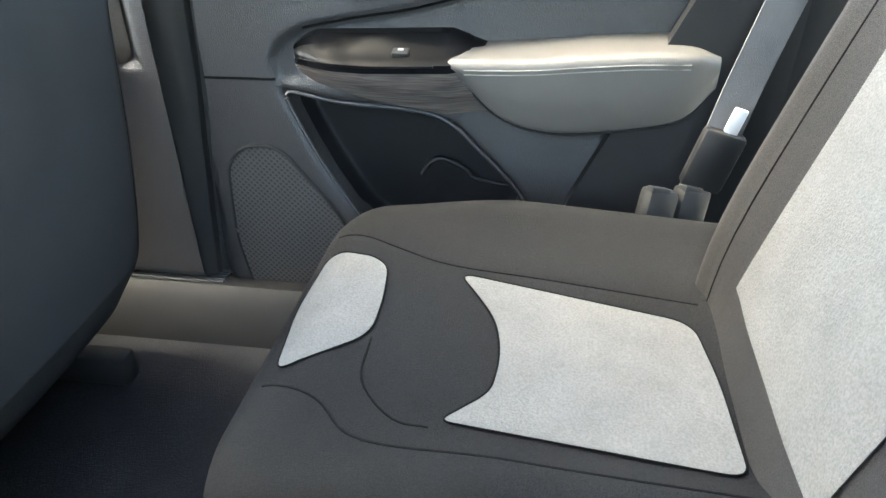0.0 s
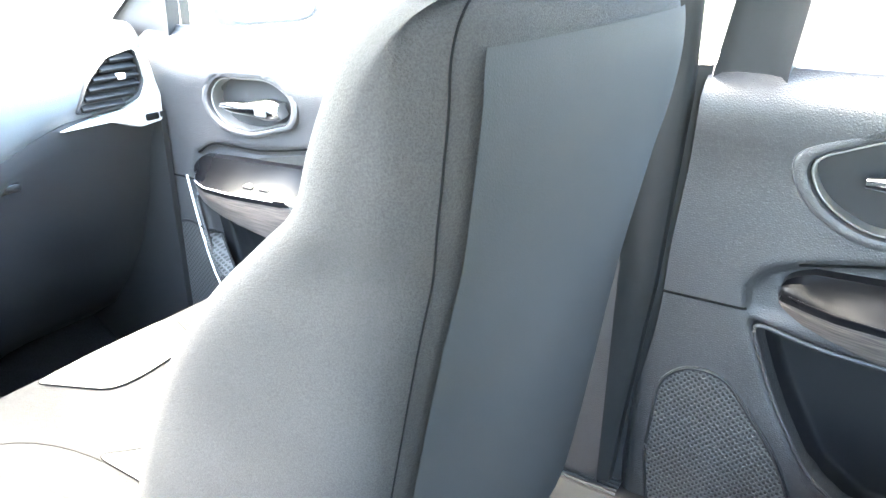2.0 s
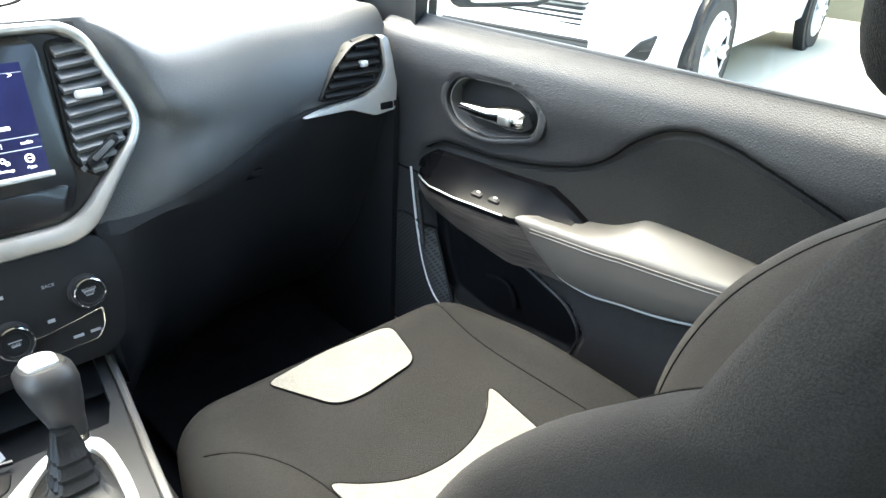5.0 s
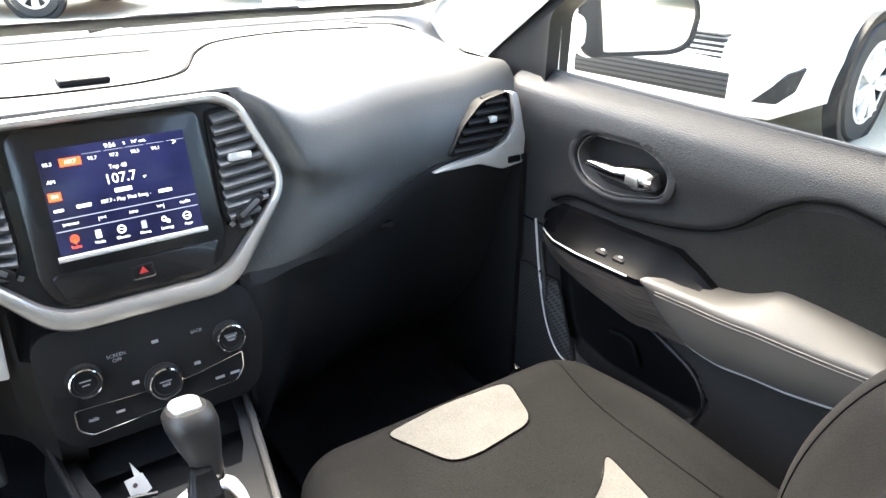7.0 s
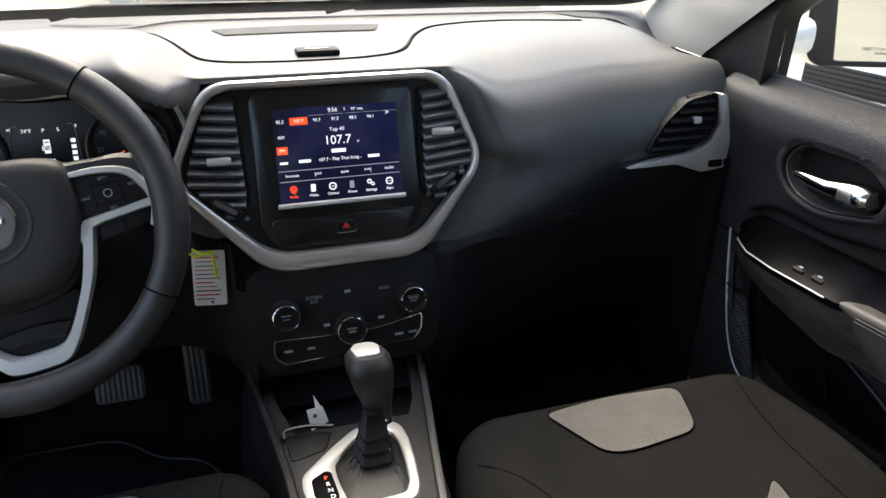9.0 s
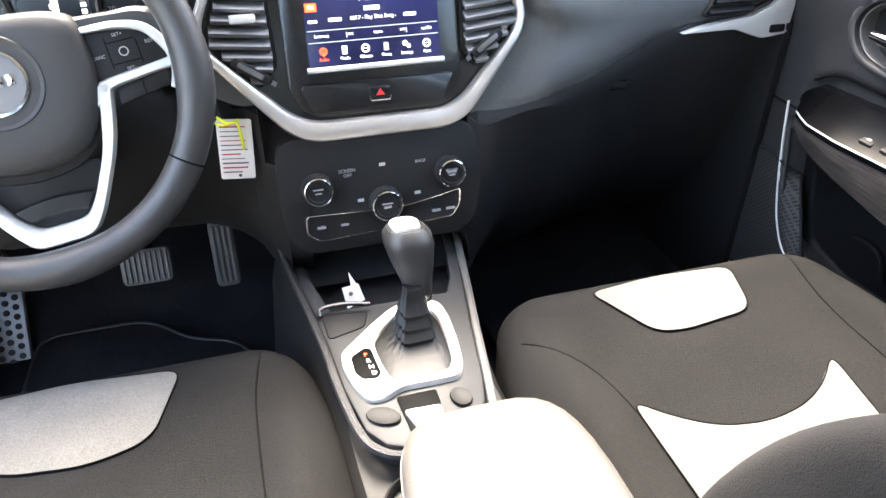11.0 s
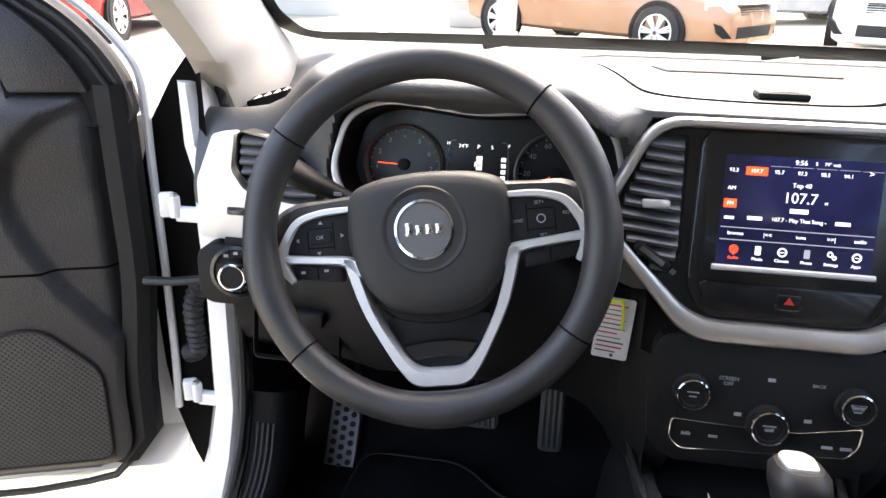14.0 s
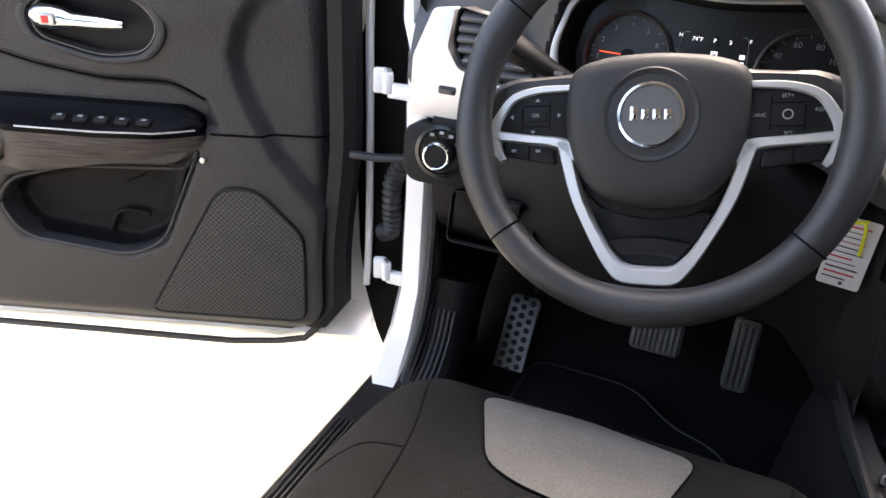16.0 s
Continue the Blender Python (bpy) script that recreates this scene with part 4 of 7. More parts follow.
# key tag hanging from the ignition
tag = thing("key_tag", (-0.193, -0.030, 0.847), "white paper key tag with yellow tie hanging by the ignition", "key tag")
MT = basis(V(-0.182, -0.034, 0.808), (0.98, -0.1, -0.05), (0.12, 0.1, 1)) @ Matrix.Scale(1.17, 4)
bm = bmesh.new()
prism(bm, rpoly([(-0.018, -0.034), (0.018, -0.034), (0.018, 0.032), (-0.018, 0.032)], 0.003), MT, 0.0015, bev=0.0004)
card = part("card", bm, M_card, tag)
for k in range(11):
    bm = bmesh.new()
    w = random.uniform(0.016, 0.028)
    box(bm, MT @ V(-0.015 + w / 2, 0.024 - 0.005 * k, 0.0017), (w, random.uniform(0.0006, 0.0016), 0.0003), MT.to_3x3(), bev=0)
    part("writing_bar", bm, M_ink if k % 3 else M_red, card)
bm = bmesh.new()
cyl(bm, MT @ Matrix.Translation((0.002, -0.030, 0.001)), 0.0018, 0.001, 12)
part("card_hole", bm, M_ink, card)
bm = bmesh.new()
tube(bm, spl([MT @ V(-0.016, 0.036, 0.006), MT @ V(-0.006, 0.031, 0.010), MT @ V(0.004, 0.030, 0.008), MT @ V(0.007, 0.012, 0.005), MT @ V(0.008, 0.0, 0.003)], 6), 0.0019, n=7)
tube(bm, spl([MT @ V(-0.020, 0.030, 0.004), MT @ V(-0.010, 0.028, 0.009), MT @ V(0.006, 0.033, 0.006)], 6), 0.0015, n=7)
part("plastic_tie", bm, M_yellow, tag, "bright yellow plastic tie")
bm = bmesh.new()
tube(bm, [MT @ V(-0.012, 0.034, 0.004), MT @ V(-0.015, 0.045, 0.0), MT @ V(-0.016, 0.056, -0.004)], 0.004, n=8)
part("key_head", bm, M_hard, tag)

# ---------------------------------------------------------------- body shell (setting)
def sheet(rows, thick, direction):
    """A closed sheet from rows of points, thickened along a direction."""
    b = bmesh.new()
    d = Vector(direction) * thick
    top = [[Vector(p) for p in r] for r in rows]
    per = []
    nr, nc = len(top), len(top[0])
    a = loft(b, top)
    c = loft(b, [[p + d for p in r] for r in top])
    edge = [(0, j) for j in range(nc)] + [(i, nc - 1) for i in range(1, nr)] + [(nr - 1, j) for j in range(nc - 2, -1, -1)] + [(i, 0) for i in range(nr - 2, 0, -1)]
    for k in range(len(edge)):
        (i, j), (p, q) = edge[k], edge[(k + 1) % len(edge)]
        b.faces.new((a[i][j], a[p][q], c[p][q], c[i][j]))
    return b


# floor pan
bm = sheet([[(x, y, z) for x in (-0.77, -0.3, -0.18, -0.14, 0.14, 0.18, 0.3, 0.72)] for y, z in ((0.47, 0.55), (0.38, 0.40), (0.26, 0.335), (-0.3, 0.33), (-0.7, 0.335), (-1.1, 0.335), (-1.75, 0.37))], 0.04, (0, 0, -1))
structure("floor", bm, M_carpet, "black carpeted car floor", "floor")
# firewall
bm = sheet([[(x, 0.44, z) for x in (-0.74, 0.70)] for z in (0.30, 0.9)], 0.03, (0, 1, 0))
structure("wall_front", bm, M_hard, "dark firewall under the dashboard", "wall")
# headliner and roof
rf = [(-0.27, 1.50), (-0.5, 1.545), (-0.9, 1.56), (-1.3, 1.555), (-1.7, 1.53), (-2.2, 1.45)]
bm = sheet([[(x, y, z - 0.05 * (abs(x) / 0.58) ** 4) for x in (-0.60, -0.5, -0.3, 0, 0.3, 0.5, 0.56)] for y, z in rf], 0.03, (0, 0, 1))
structure("ceiling", bm, M_pillar, "pale beige headliner", "ceiling")
bm = sheet([[(x, y, z + 0.045 - 0.06 * (abs(x) / 0.62) ** 4) for x in (-0.66, -0.5, -0.3, 0, 0.3, 0.5, 0.62)] for y, z in [(-0.24, 1.49)] + rf[1:]], 0.01, (0, 0, 1))
structure("roof", bm, M_white, "white painted car roof", "roof")
# cargo end
bm = sheet([[(x, -2.15, z) for x in (-0.66, 0.62)] for z in (0.40, 0.98)], 0.03, (0, -1, 0))
structure("wall_rear", bm, M_hard, "dark cargo end trim", "wall")
bm = sheet([[(x, y, 0.42) for x in (-0.68, 0.66)] for y in (-1.68, -2.2)], 0.02, (0, 0, -1))
structure("cargo_floor", bm, M_carpet, "dark cargo floor carpet", "floor")

bm = bmesh.new()
loft(bm, [[V(x, -2.14, 0.97), V(x, -2.19, 1.46)] for x in (-0.62, -0.3, 0, 0.3, 0.58)])
structure("window_rear", bm, M_tint, "darkly tinted rear window", "window")


def pillar(name, path, w, t, material, label, inward):
    b = bmesh.new()
    rows = []
    for i, p in enumerate(path):
        p = Vector(p)
        a, c = Vector(path[max(i - 1, 0)]), Vector(path[min(i + 1, len(path) - 1)])
        d = (c - a).normalized()
        nrm = Vector(inward).normalized()
        s = d.cross(nrm).normalized()
        ww = w[i] if isinstance(w, (list, tuple)) else w
        rows.append([p + s * ww * math.copysign(abs(math.cos(q)) ** 0.7, math.cos(q)) + nrm * t * math.copysign(abs(math.sin(q)) ** 0.7, math.sin(q)) for q in [2 * math.pi * k / 16 for k in range(16)]])
    loft(b, rows, closeu=True, cap=True)
    return structure(name, b, material, label, "pillar")


PIL_IN = [(0.726, 0.470, 1.040), (0.745, 0.405, 1.092), (0.743, 0.345, 1.126), (0.736, 0.28, 1.162), (0.722, 0.15, 1.235), (0.665, -0.14, 1.395), (0.60, -0.30, 1.49)]
PIL_OUT = [(0.742, 0.225, 0.950), (0.722, 0.130, 1.035), (0.700, 0.055, 1.085), (0.698, 0.0, 1.130), (0.692, -0.10, 1.205), (0.675, -0.27, 1.340), (0.640, -0.40, 1.46)]
for sd, nm in ((1, "pillar_front_right"), (-1, "pillar_front_left")):
    bm = bmesh.new()
    rows = []
    for a, b in zip(spl(PIL_IN, 5), spl(PIL_OUT, 5)):
        a, b = Vector(a), Vector(b)
        rows.append([V(sd * p.x, p.y, p.z) for p in (a + V(0.03, 0.01, 0.01), a, a.lerp(b, 0.08) + V(-0.006, 0, 0), a.lerp(b, 0.30) + V(-0.013, -0.002, 0), a.lerp(b, 0.60) + V(-0.014, -0.002, 0), a.lerp(b, 0.90) + V(-0.008, 0, 0), b, b + V(0.04, 0.005, 0))])
    loft(bm, rows, closeu=True, cap=True)
    structure(nm, bm, M_pillar, "pale beige windscreen pillar trim", "pillar", sharp=70)
pillar("pillar_middle_right", [(0.70, -0.770, 0.36), (0.70, -0.795, 0.55), (0.70, -0.815, 0.75), (0.695, -0.832, 1.0), (0.66, -0.840, 1.25), (0.60, -0.84, 1.50)], [0.060, 0.050, 0.050, 0.047, 0.04, 0.04], 0.022, M_hard, "dark central door pillar trim", (-1, 0, 0))
pillar("pillar_middle_left", [(-0.78, -0.97, 0.36), (-0.78, -0.98, 0.7), (-0.775, -1.0, 1.0), (-0.74, -1.01, 1.25), (-0.66, -1.0, 1.50)], [0.075, 0.06, 0.045, 0.04, 0.04], 0.022, M_hard, "dark central door pillar trim", (1, 0, 0))
pillar("pillar_rear_right", [(0.72, -1.72, 0.55), (0.71, -1.74, 0.98), (0.66, -1.8, 1.25), (0.58, -1.85, 1.48)], [0.22, 0.16, 0.12, 0.12], 0.03, M_hard, "dark rear pillar trim", (-1, 0, 0))
pillar("pillar_rear_left", [(-0.80, -1.72, 0.55), (-0.79, -1.74, 0.98), (-0.74, -1.8, 1.25), (-0.66, -1.85, 1.48)], [0.22, 0.16, 0.12, 0.12], 0.03, M_hard, "dark rear pillar trim", (1, 0, 0))


# black seal between the windscreen pillar and the passenger door's frame
bm = bmesh.new()
loft(bm, [[V(x + 0.012, y - 0.004, z), V(x + 0.04, y - 0.006, z), V(x + 0.075, y + 0.002, z), V(x + 0.115, y + 0.012, z)] for x, y, z in spl([(0.678, 0.25, 0.97), (0.676, 0.165, 1.02), (0.676, -0.035, 1.163), (0.676, -0.165, 1.252), (0.648, -0.37, 1.44)], 5)])
structure("pillar_seal", bm, M_rubber, "black rubber seal along the windscreen pillar", "trim", sharp=80)


# windscreen
def ws(x, t):
    """The windscreen's surface: t 0 at the cowl, 1 at the roof."""
    xx = x / 0.66
    return V(x * 1.18 * (1 - 0.22 * max(t - 0.15, 0)), 0.53 - 0.06 * xx * xx - 0.77 * t, 1.065 + 0.43 * t - 0.008 * xx * xx)


bm = bmesh.new()
loft(bm, [[ws(-0.66 + 1.32 * i / 16, t / 6) for i in range(17)] for t in range(7)])
wind = structure("windshield", bm, M_glass, "clear curved windscreen", "window")
wind.visible_shadow = False
bm = bmesh.new()
rows = []
for k, (d, lift) in enumerate(((0.0, 0.002), (0.035, 0.002))):
    base = d * 0.9
    left = [(-0.655 + base, 0.97 - base), (-0.655 + base, 0.6), (-0.653 + base, 0.25), (-0.640 + base, 0.10 + base * 0.3), (-0.60 + base * 0.5, 0.035 + base)]
    bot = [(-0.5, 0.02 + base * 1.4), (-0.3, 0.012 + base * 1.5), (0, 0.010 + base * 1.5), (0.3, 0.012 + base * 1.5), (0.5, 0.02 + base * 1.4)]
    right = [(-x, t) for x, t in left[::-1]]
    rows.append([ws(x, t) - V(0, lift, -lift) for x, t in spl(left + bot + right, 4)])
loft(bm, rows)
structure("windshield_border", bm, M_frit, "black border round the windscreen", "trim")
# cowl and wipers
bm = sheet([[(x, y, z) for x in (-0.62, -0.4, 0, 0.3, 0.62)] for y, z in ((0.50, 1.050), (0.66, 1.040), (0.76, 1.045))], 0.02, (0, 0, -1))
structure("cowl", bm, M_rubber, "black plastic cowl below the windscreen", "trim")
for x0, x1 in ((-0.42, 0.10), (0.10, 0.50)):
    wp = thing("wiper", (x0, 0.60, 1.06), "black windscreen wiper at rest", "wiper", "wipers")
    bm = bmesh.new()
    tube(bm, [(x0, 0.64, 1.056), (x0 + 0.08, 0.61, 1.073), (x1, 0.595 - 0.04 * abs(x1), 1.076)], [0.010, 0.008, 0.005], n=8)
    part("arm", bm, M_rubber, wp)
    bm = bmesh.new()
    tube(bm, [(x0 + 0.05, 0.585, 1.065), (x1 + 0.04, 0.575, 1.068)], 0.006, n=8)
    part("blade", bm, M_rubber, wp)
# bonnet and wings
bm = sheet([[(x, y, z - 0.10 * (abs(x) / 0.80) ** 3) for x in (-0.86, -0.7, -0.45, 0, 0.45, 0.7, 0.86)] for y, z in ((0.74, 1.035), (1.0, 1.01), (1.4, 0.95), (1.65, 0.88))], 0.02, (0, 0, -1))
structure("bonnet", bm, M_white, "white painted bonnet", "bonnet")
bm = sheet([[(x, 1.66, z) for x in (-0.80, -0.4, 0, 0.4, 0.80)] for z in (0.88, 0.30)], 0.02, (0, -1, 0))
structure("nose", bm, M_white, "white painted car nose", "car body")
for s, x in ((-1, -0.87), (1, 0.87)):
    bm = sheet([[(x, y, z) for y in (0.24, 0.5, 1.0, 1.66)] for z in (0.98, 0.7, 0.35)], 0.03, (-s, 0, 0))
    structure("wing_left" if s < 0 else "wing_right", bm, M_white, "white painted front wing", "car body")

# door sills, jamb, kick panels
for s, x in ((-1, -0.745), (1, 0.68)):
    bm = bmesh.new()
    rows = []
    for y in ((0.02, -0.2, -0.6, -1.0, -1.35, -1.65)):
        rows.append([V(x + s * a, y, z) for a, z in ((-0.055, 0.33), (-0.045, 0.40), (-0.02, 0.425), (0.03, 0.42), (0.045, 0.40), (0.05, 0.34))])
    loft(bm, rows, cap=False)
    structure("sill_left" if s < 0 else "sill_right", bm, M_hard, "black ribbed plastic door sill cover", "trim")
    for k in range(5):
        bm = bmesh.new()
        a = -0.012 + 0.008 * k
        tube(bm, [(x + s * a, y, 0.4262) for y in (-0.12, -0.5, -0.85)], 0.0022, n=6)
        structure("sill_rib", bm, M_rubber, "raised rib on the sill cover", "trim")
bm = bmesh.new()
rows = []
for z, y0, y1, x0, x1 in ((0.30, -0.25, -0.06, -0.79, -0.727), (0.42, -0.125, 0.0, -0.778, -0.727), (0.50, -0.066, 0.03, -0.770, -0.727), (0.57, -0.036, 0.05, -0.768, -0.727), (0.74, -0.030, 0.06, -0.766, -0.726), (0.86, -0.030, 0.06, -0.768, -0.724), (0.94, -0.028, 0.065, -0.766, -0.728), (0.975, -0.010, 0.07, -0.785, -0.758), (1.06, -0.010, 0.08, -0.785, -0.762)):
    rows.append([V(x + 0.014, y + 0.095, z - 0.010) for x, y in ((x0, y0), (x0 - 0.012, y0 + 0.02), (x0 - 0.02, y1 + 0.12), (x1, y1 + 0.12), (x1, y0 + 0.015), (x1 - 0.012, y0 - 0.002))])
loft(bm, rows, closeu=True, cap=True)
structure("door_jamb", bm, M_white, "white painted front door jamb", "car body")
bm = sheet([[(-0.712, y - 0.16 * smooth01(0.58, 0.36, z), z) for y in (0.083, 0.2, 0.44)] for z in (0.30, 0.36, 0.42, 0.5, 0.60, 0.88)], 0.014, (1, 0, 0))
structure("kick_panel_left", bm, M_hard, "black kick panel", "trim")
bm = sheet([[(0.665, y, z) for y in (0.02, 0.15, 0.44)] for z in (0.34, 0.60, 0.88)], 0.012, (-1, 0, 0))
structure("kick_panel_right", bm, M_hard, "black kick panel", "trim")
bm = bmesh.new()
tube(bm, spl([(-0.710, -0.025, 0.43), (-0.708, 0.050, 0.54), (-0.708, 0.071, 0.69), (-0.708, 0.075, 0.85), (-0.716, 0.110, 0.95), (-0.735, 0.135, 1.03), (-0.742, 0.055, 1.160), (-0.735, -0.080, 1.275), (-0.69, -0.37, 1.49)], 6), 0.007, n=8)
structure("door_seal", bm, M_rubber, "black rubber door seal", "trim")

# curved cover that runs from the kick panel down to the sill, with ribs
prof = [(0.074, 0.585), (0.062, 0.535), (0.038, 0.485), (-0.006, 0.448), (-0.076, 0.432), (-0.20, 0.428)]
bm = bmesh.new()
loft(bm, [[V(x, y + d, z - d * 0.4) for x, d in ((-0.718, -0.004), (-0.706, 0.0), (-0.670, 0.002), (-0.652, 0.012), (-0.646, 0.05))] for y, z in spl(prof, 4)])
structure("sill_kick_cover", bm, M_hard, "black curved plastic cover between kick panel and sill", "trim", sharp=70)
for k in range(6):
    bm = bmesh.new()
    x = -0.705 + 0.0085 * k
    tube(bm, [V(x, y + 0.0015, z + 0.001) for y, z in spl(prof[1:], 4)], 0.0026, n=6)
    structure("kick_rib", bm, M_rubber, "raised curved rib on the kick cover", "trim")

# ---------------------------------------------------------------- floor mats, pedals
mats = thing("floor_mat", (-0.40, -0.05, 0.335), "black carpet floor mat under the pedals", "floor mat")
bm = bmesh.new()
prism(bm, rpoly([(-0.60, -0.42), (-0.23, -0.42), (-0.20, 0.08), (-0.24, 0.15), (-0.31, 0.17), (-0.39, 0.25), (-0.57, 0.25)], 0.04), Matrix.Translation((0, 0, 0.348)), 0.010, bev=0.004)
part("mat", bm, M_carpet, mats)
bm = bmesh.new()
o = rpoly([(-0.60, -0.42), (-0.23, -0.42), (-0.20, 0.08), (-0.24, 0.15), (-0.31, 0.17), (-0.39, 0.25), (-0.57, 0.25)], 0.04)
tube(bm, [(x, y, 0.356) for x, y in o], 0.004, n=6, closed=True)
part("mat_edge", bm, M_rubber, mats)
m2 = thing("floor_mat", (0.36, -0.05, 0.335), "black carpet floor mat in the passenger footwell", "floor mat")
bm = bmesh.new()
prism(bm, rpoly([(0.20, -0.42), (0.58, -0.42), (0.58, 0.22), (0.20, 0.22)], 0.04), Matrix.Translation((0, 0, 0.348)), 0.010, bev=0.004)
part("mat", bm, M_carpet, m2)


def pedal(name, label, c, w, h, tilt, ribs, material, studs=False):
    th = thing(name, (c[0], c[1] + 0.05, c[2] - h * 0.5), label, "pedal")
    m = basis(Vector(c), (1, 0, 0), (0, math.sin(tilt), math.cos(tilt)))
    b = bmesh.new()
    prism(b, rpoly([(-w / 2, -h / 2), (w / 2, -h / 2), (w / 2, h / 2), (-w / 2, h / 2)], 0.012), m, 0.014, bev=0.004)
    p = part("pad", b, material, th)
    if studs:
        for i in range(3):
            for j in range(9):
                b = bmesh.new()
                cyl(b, m @ Matrix.Translation((-w * 0.28 + w * 0.28 * i, -h * 0.42 + h * 0.105 * (j + 0.5 * (i % 2)), 0.0135)), 0.0055, 0.004, 12, bev=0.0015)
                part("stud", b, M_rubber, p)
    else:
        for k in range(ribs):
            b = bmesh.new()
            if ribs > 6:
                box(b, m @ V(-w * 0.42 + w * 0.84 * k / (ribs - 1), 0, 0.0145), (0.004, h * 0.86, 0.005), m.to_3x3(), bev=0.0015)
            else:
                box(b, m @ V(-w * 0.34 + w * 0.68 * k / (ribs - 1), 0, 0.0145), (0.006, h * 0.86, 0.005), m.to_3x3(), bev=0.0015)
            part("pad_rib", b, material, p)
    b = bmesh.new()
    tube(b, [m @ V(0, h * 0.3, 0), m @ V(0, h * 0.6, -0.05), (c[0], c[1] + 0.09, c[2] + h * 0.5 + 0.15)], 0.009, n=8)
    part("arm", b, M_rubber, th)


pedal("brake_pedal", "worn ribbed brake pedal", (-0.370, 0.275, 0.459), 0.085, 0.062, radians(30), 9, M_pedal)
pedal("accelerator_pedal", "long ribbed accelerator pedal", (-0.235, 0.264, 0.471), 0.042, 0.125, radians(14), 4, M_pedal)
pedal("foot_rest", "studded metal-look foot rest beside the pedals", (-0.616, 0.275, 0.373), 0.058, 0.165, radians(38), 3, M_steelpad, studs=True)

# ---------------------------------------------------------------- centre console
console = thing("centre_console", (0, -0.3, 0.34), "black centre console with silver shifter surround", "console")
bm = bmesh.new()
rows = []
for y, xl, xr, z in ((0.06, -0.150, 0.122, 0.595), (-0.02, -0.148, 0.108, 0.595), (-0.12, -0.138, 0.092, 0.600), (-0.22, -0.128, 0.076, 0.610), (-0.32, -0.122, 0.068, 0.612), (-0.40, -0.120, 0.072, 0.604), (-0.50, -0.115, 0.085, 0.600), (-0.80, -0.10, 0.10, 0.60), (-0.95, -0.10, 0.10, 0.56)):
    rows.append([V(xl - 0.03, y, 0.33), V(xl - 0.012, y, z - 0.06), V(xl, y, z - 0.008), V(xl + 0.008, y, z), V(xr - 0.008, y, z), V(xr, y, z - 0.008), V(xr + 0.012, y, z - 0.06), V(xr + 0.03, y, 0.33)])
loft(bm, rows, closeu=True, cap=True)
part("body", bm, M_hard, console)
# the satin plate round the shifter, open towards the bin
PL = [(-0.143, 0.0), (-0.136, -0.075), (-0.123, -0.16), (-0.114, -0.24), (-0.109, -0.31), (-0.098, -0.374), (-0.082, -0.398), (-0.060, -0.408), (-0.02, -0.402), (0.022, -0.384), (0.034, -0.368), (0.044, -0.333), (0.060, -0.248), (0.078, -0.158), (0.098, -0.05), (0.106, 0.0), (0.094, 0.0), (0.084, -0.06), (0.070, -0.135), (0.055, -0.172), (-0.105, -0.170), (-0.118, -0.10), (-0.128, 0.0)]
bm = bmesh.new()
prism(bm, PL, Matrix.Translation((0, 0, 0.600)), 0.0345, bev=0.004)
plate = part("top_plate", bm, M_plate, console, "satin grey plate")
for s in (-1, 1):
    bm = bmesh.new()
    e = [(-0.172, 0.10, 0.70), (-0.150, 0.02, 0.655), (-0.141, -0.06, 0.638), (-0.128, -0.16, 0.634), (-0.119, -0.24, 0.634), (-0.114, -0.31, 0.632), (-0.103, -0.378, 0.630), (-0.084, -0.404, 0.628), (-0.058, -0.414, 0.627)] if s < 0 else [(0.128, 0.06, 0.70), (0.110, 0.0, 0.652), (0.101, -0.06, 0.638), (0.083, -0.158, 0.634), (0.065, -0.248, 0.634), (0.049, -0.335, 0.632), (0.040, -0.38, 0.630)]
    tube(bm, spl(e, 5), 0.0052, n=8)
    part("edge_strip", bm, M_badge if s > 0 else M_door, console)
# open bin below the climate controls
bm = bmesh.new()
rows = [[V(x, y, z) for y, z in ((-0.072, 0.680), (-0.03, 0.665), (0.03, 0.64), (0.05, 0.618), (0.0, 0.6135), (-0.09, 0.6175))] for x in (-0.135, 0.110)]
loft(bm, rows, cap=True)
bin_ = part("bin", bm, M_rubber, console)
for x, z in ((0.015, 0.645), (0.048, 0.648), (0.075, 0.652)):
    bm = bmesh.new()
    box(bm, (x, 0.015, z), (0.020, 0.012, 0.012), bev=0.003)
    so = part("socket", bm, M_gloss, bin_)
    bm = bmesh.new()
    box(bm, (x, 0.008, z + 0.014), (0.010, 0.002, 0.004), bev=0)
    part("socket_symbol", bm, M_print, so)
bm = bmesh.new()
prism(bm, rpoly([(-0.114, -0.176), (-0.055, -0.182), (-0.066, -0.212), (-0.112, -0.224)], 0.008), Matrix.Translation((0, 0, 0.610)), 0.0265, bev=0.002)
lip = part("bin_lip", bm, M_hard, console)
bm = bmesh.new()
tube(bm, spl([(-0.116, -0.184, 0.640), (-0.113, -0.174, 0.644), (-0.085, -0.174, 0.646), (-0.052, -0.180, 0.644)], 5), 0.0028, n=8)
part("lip_edge", bm, M_gloss, lip)
note = thing("folded_note", (-0.068, -0.148, 0.625), "small folded white paper note in the console bin", "paper")
bm = bmesh.new()
mn = basis(V(-0.068, -0.150, 0.643), (1, 0.3, 0.1), (0.1, 0.45, 1)) @ Matrix.Scale(0.85, 4)
prism(bm, [(-0.016, -0.020), (0.014, -0.018), (0.012, 0.010), (-0.014, 0.014)], mn, 0.0008)
leaf = part("sheet", bm, M_card, note)
bm = bmesh.new()
prism(bm, [(-0.002, -0.004), (0.015, -0.006), (0.004, 0.032)], mn @ Matrix.Rotation(0.3, 4, "Y"), 0.0008)
part("sheet_fold", bm, M_card, note)
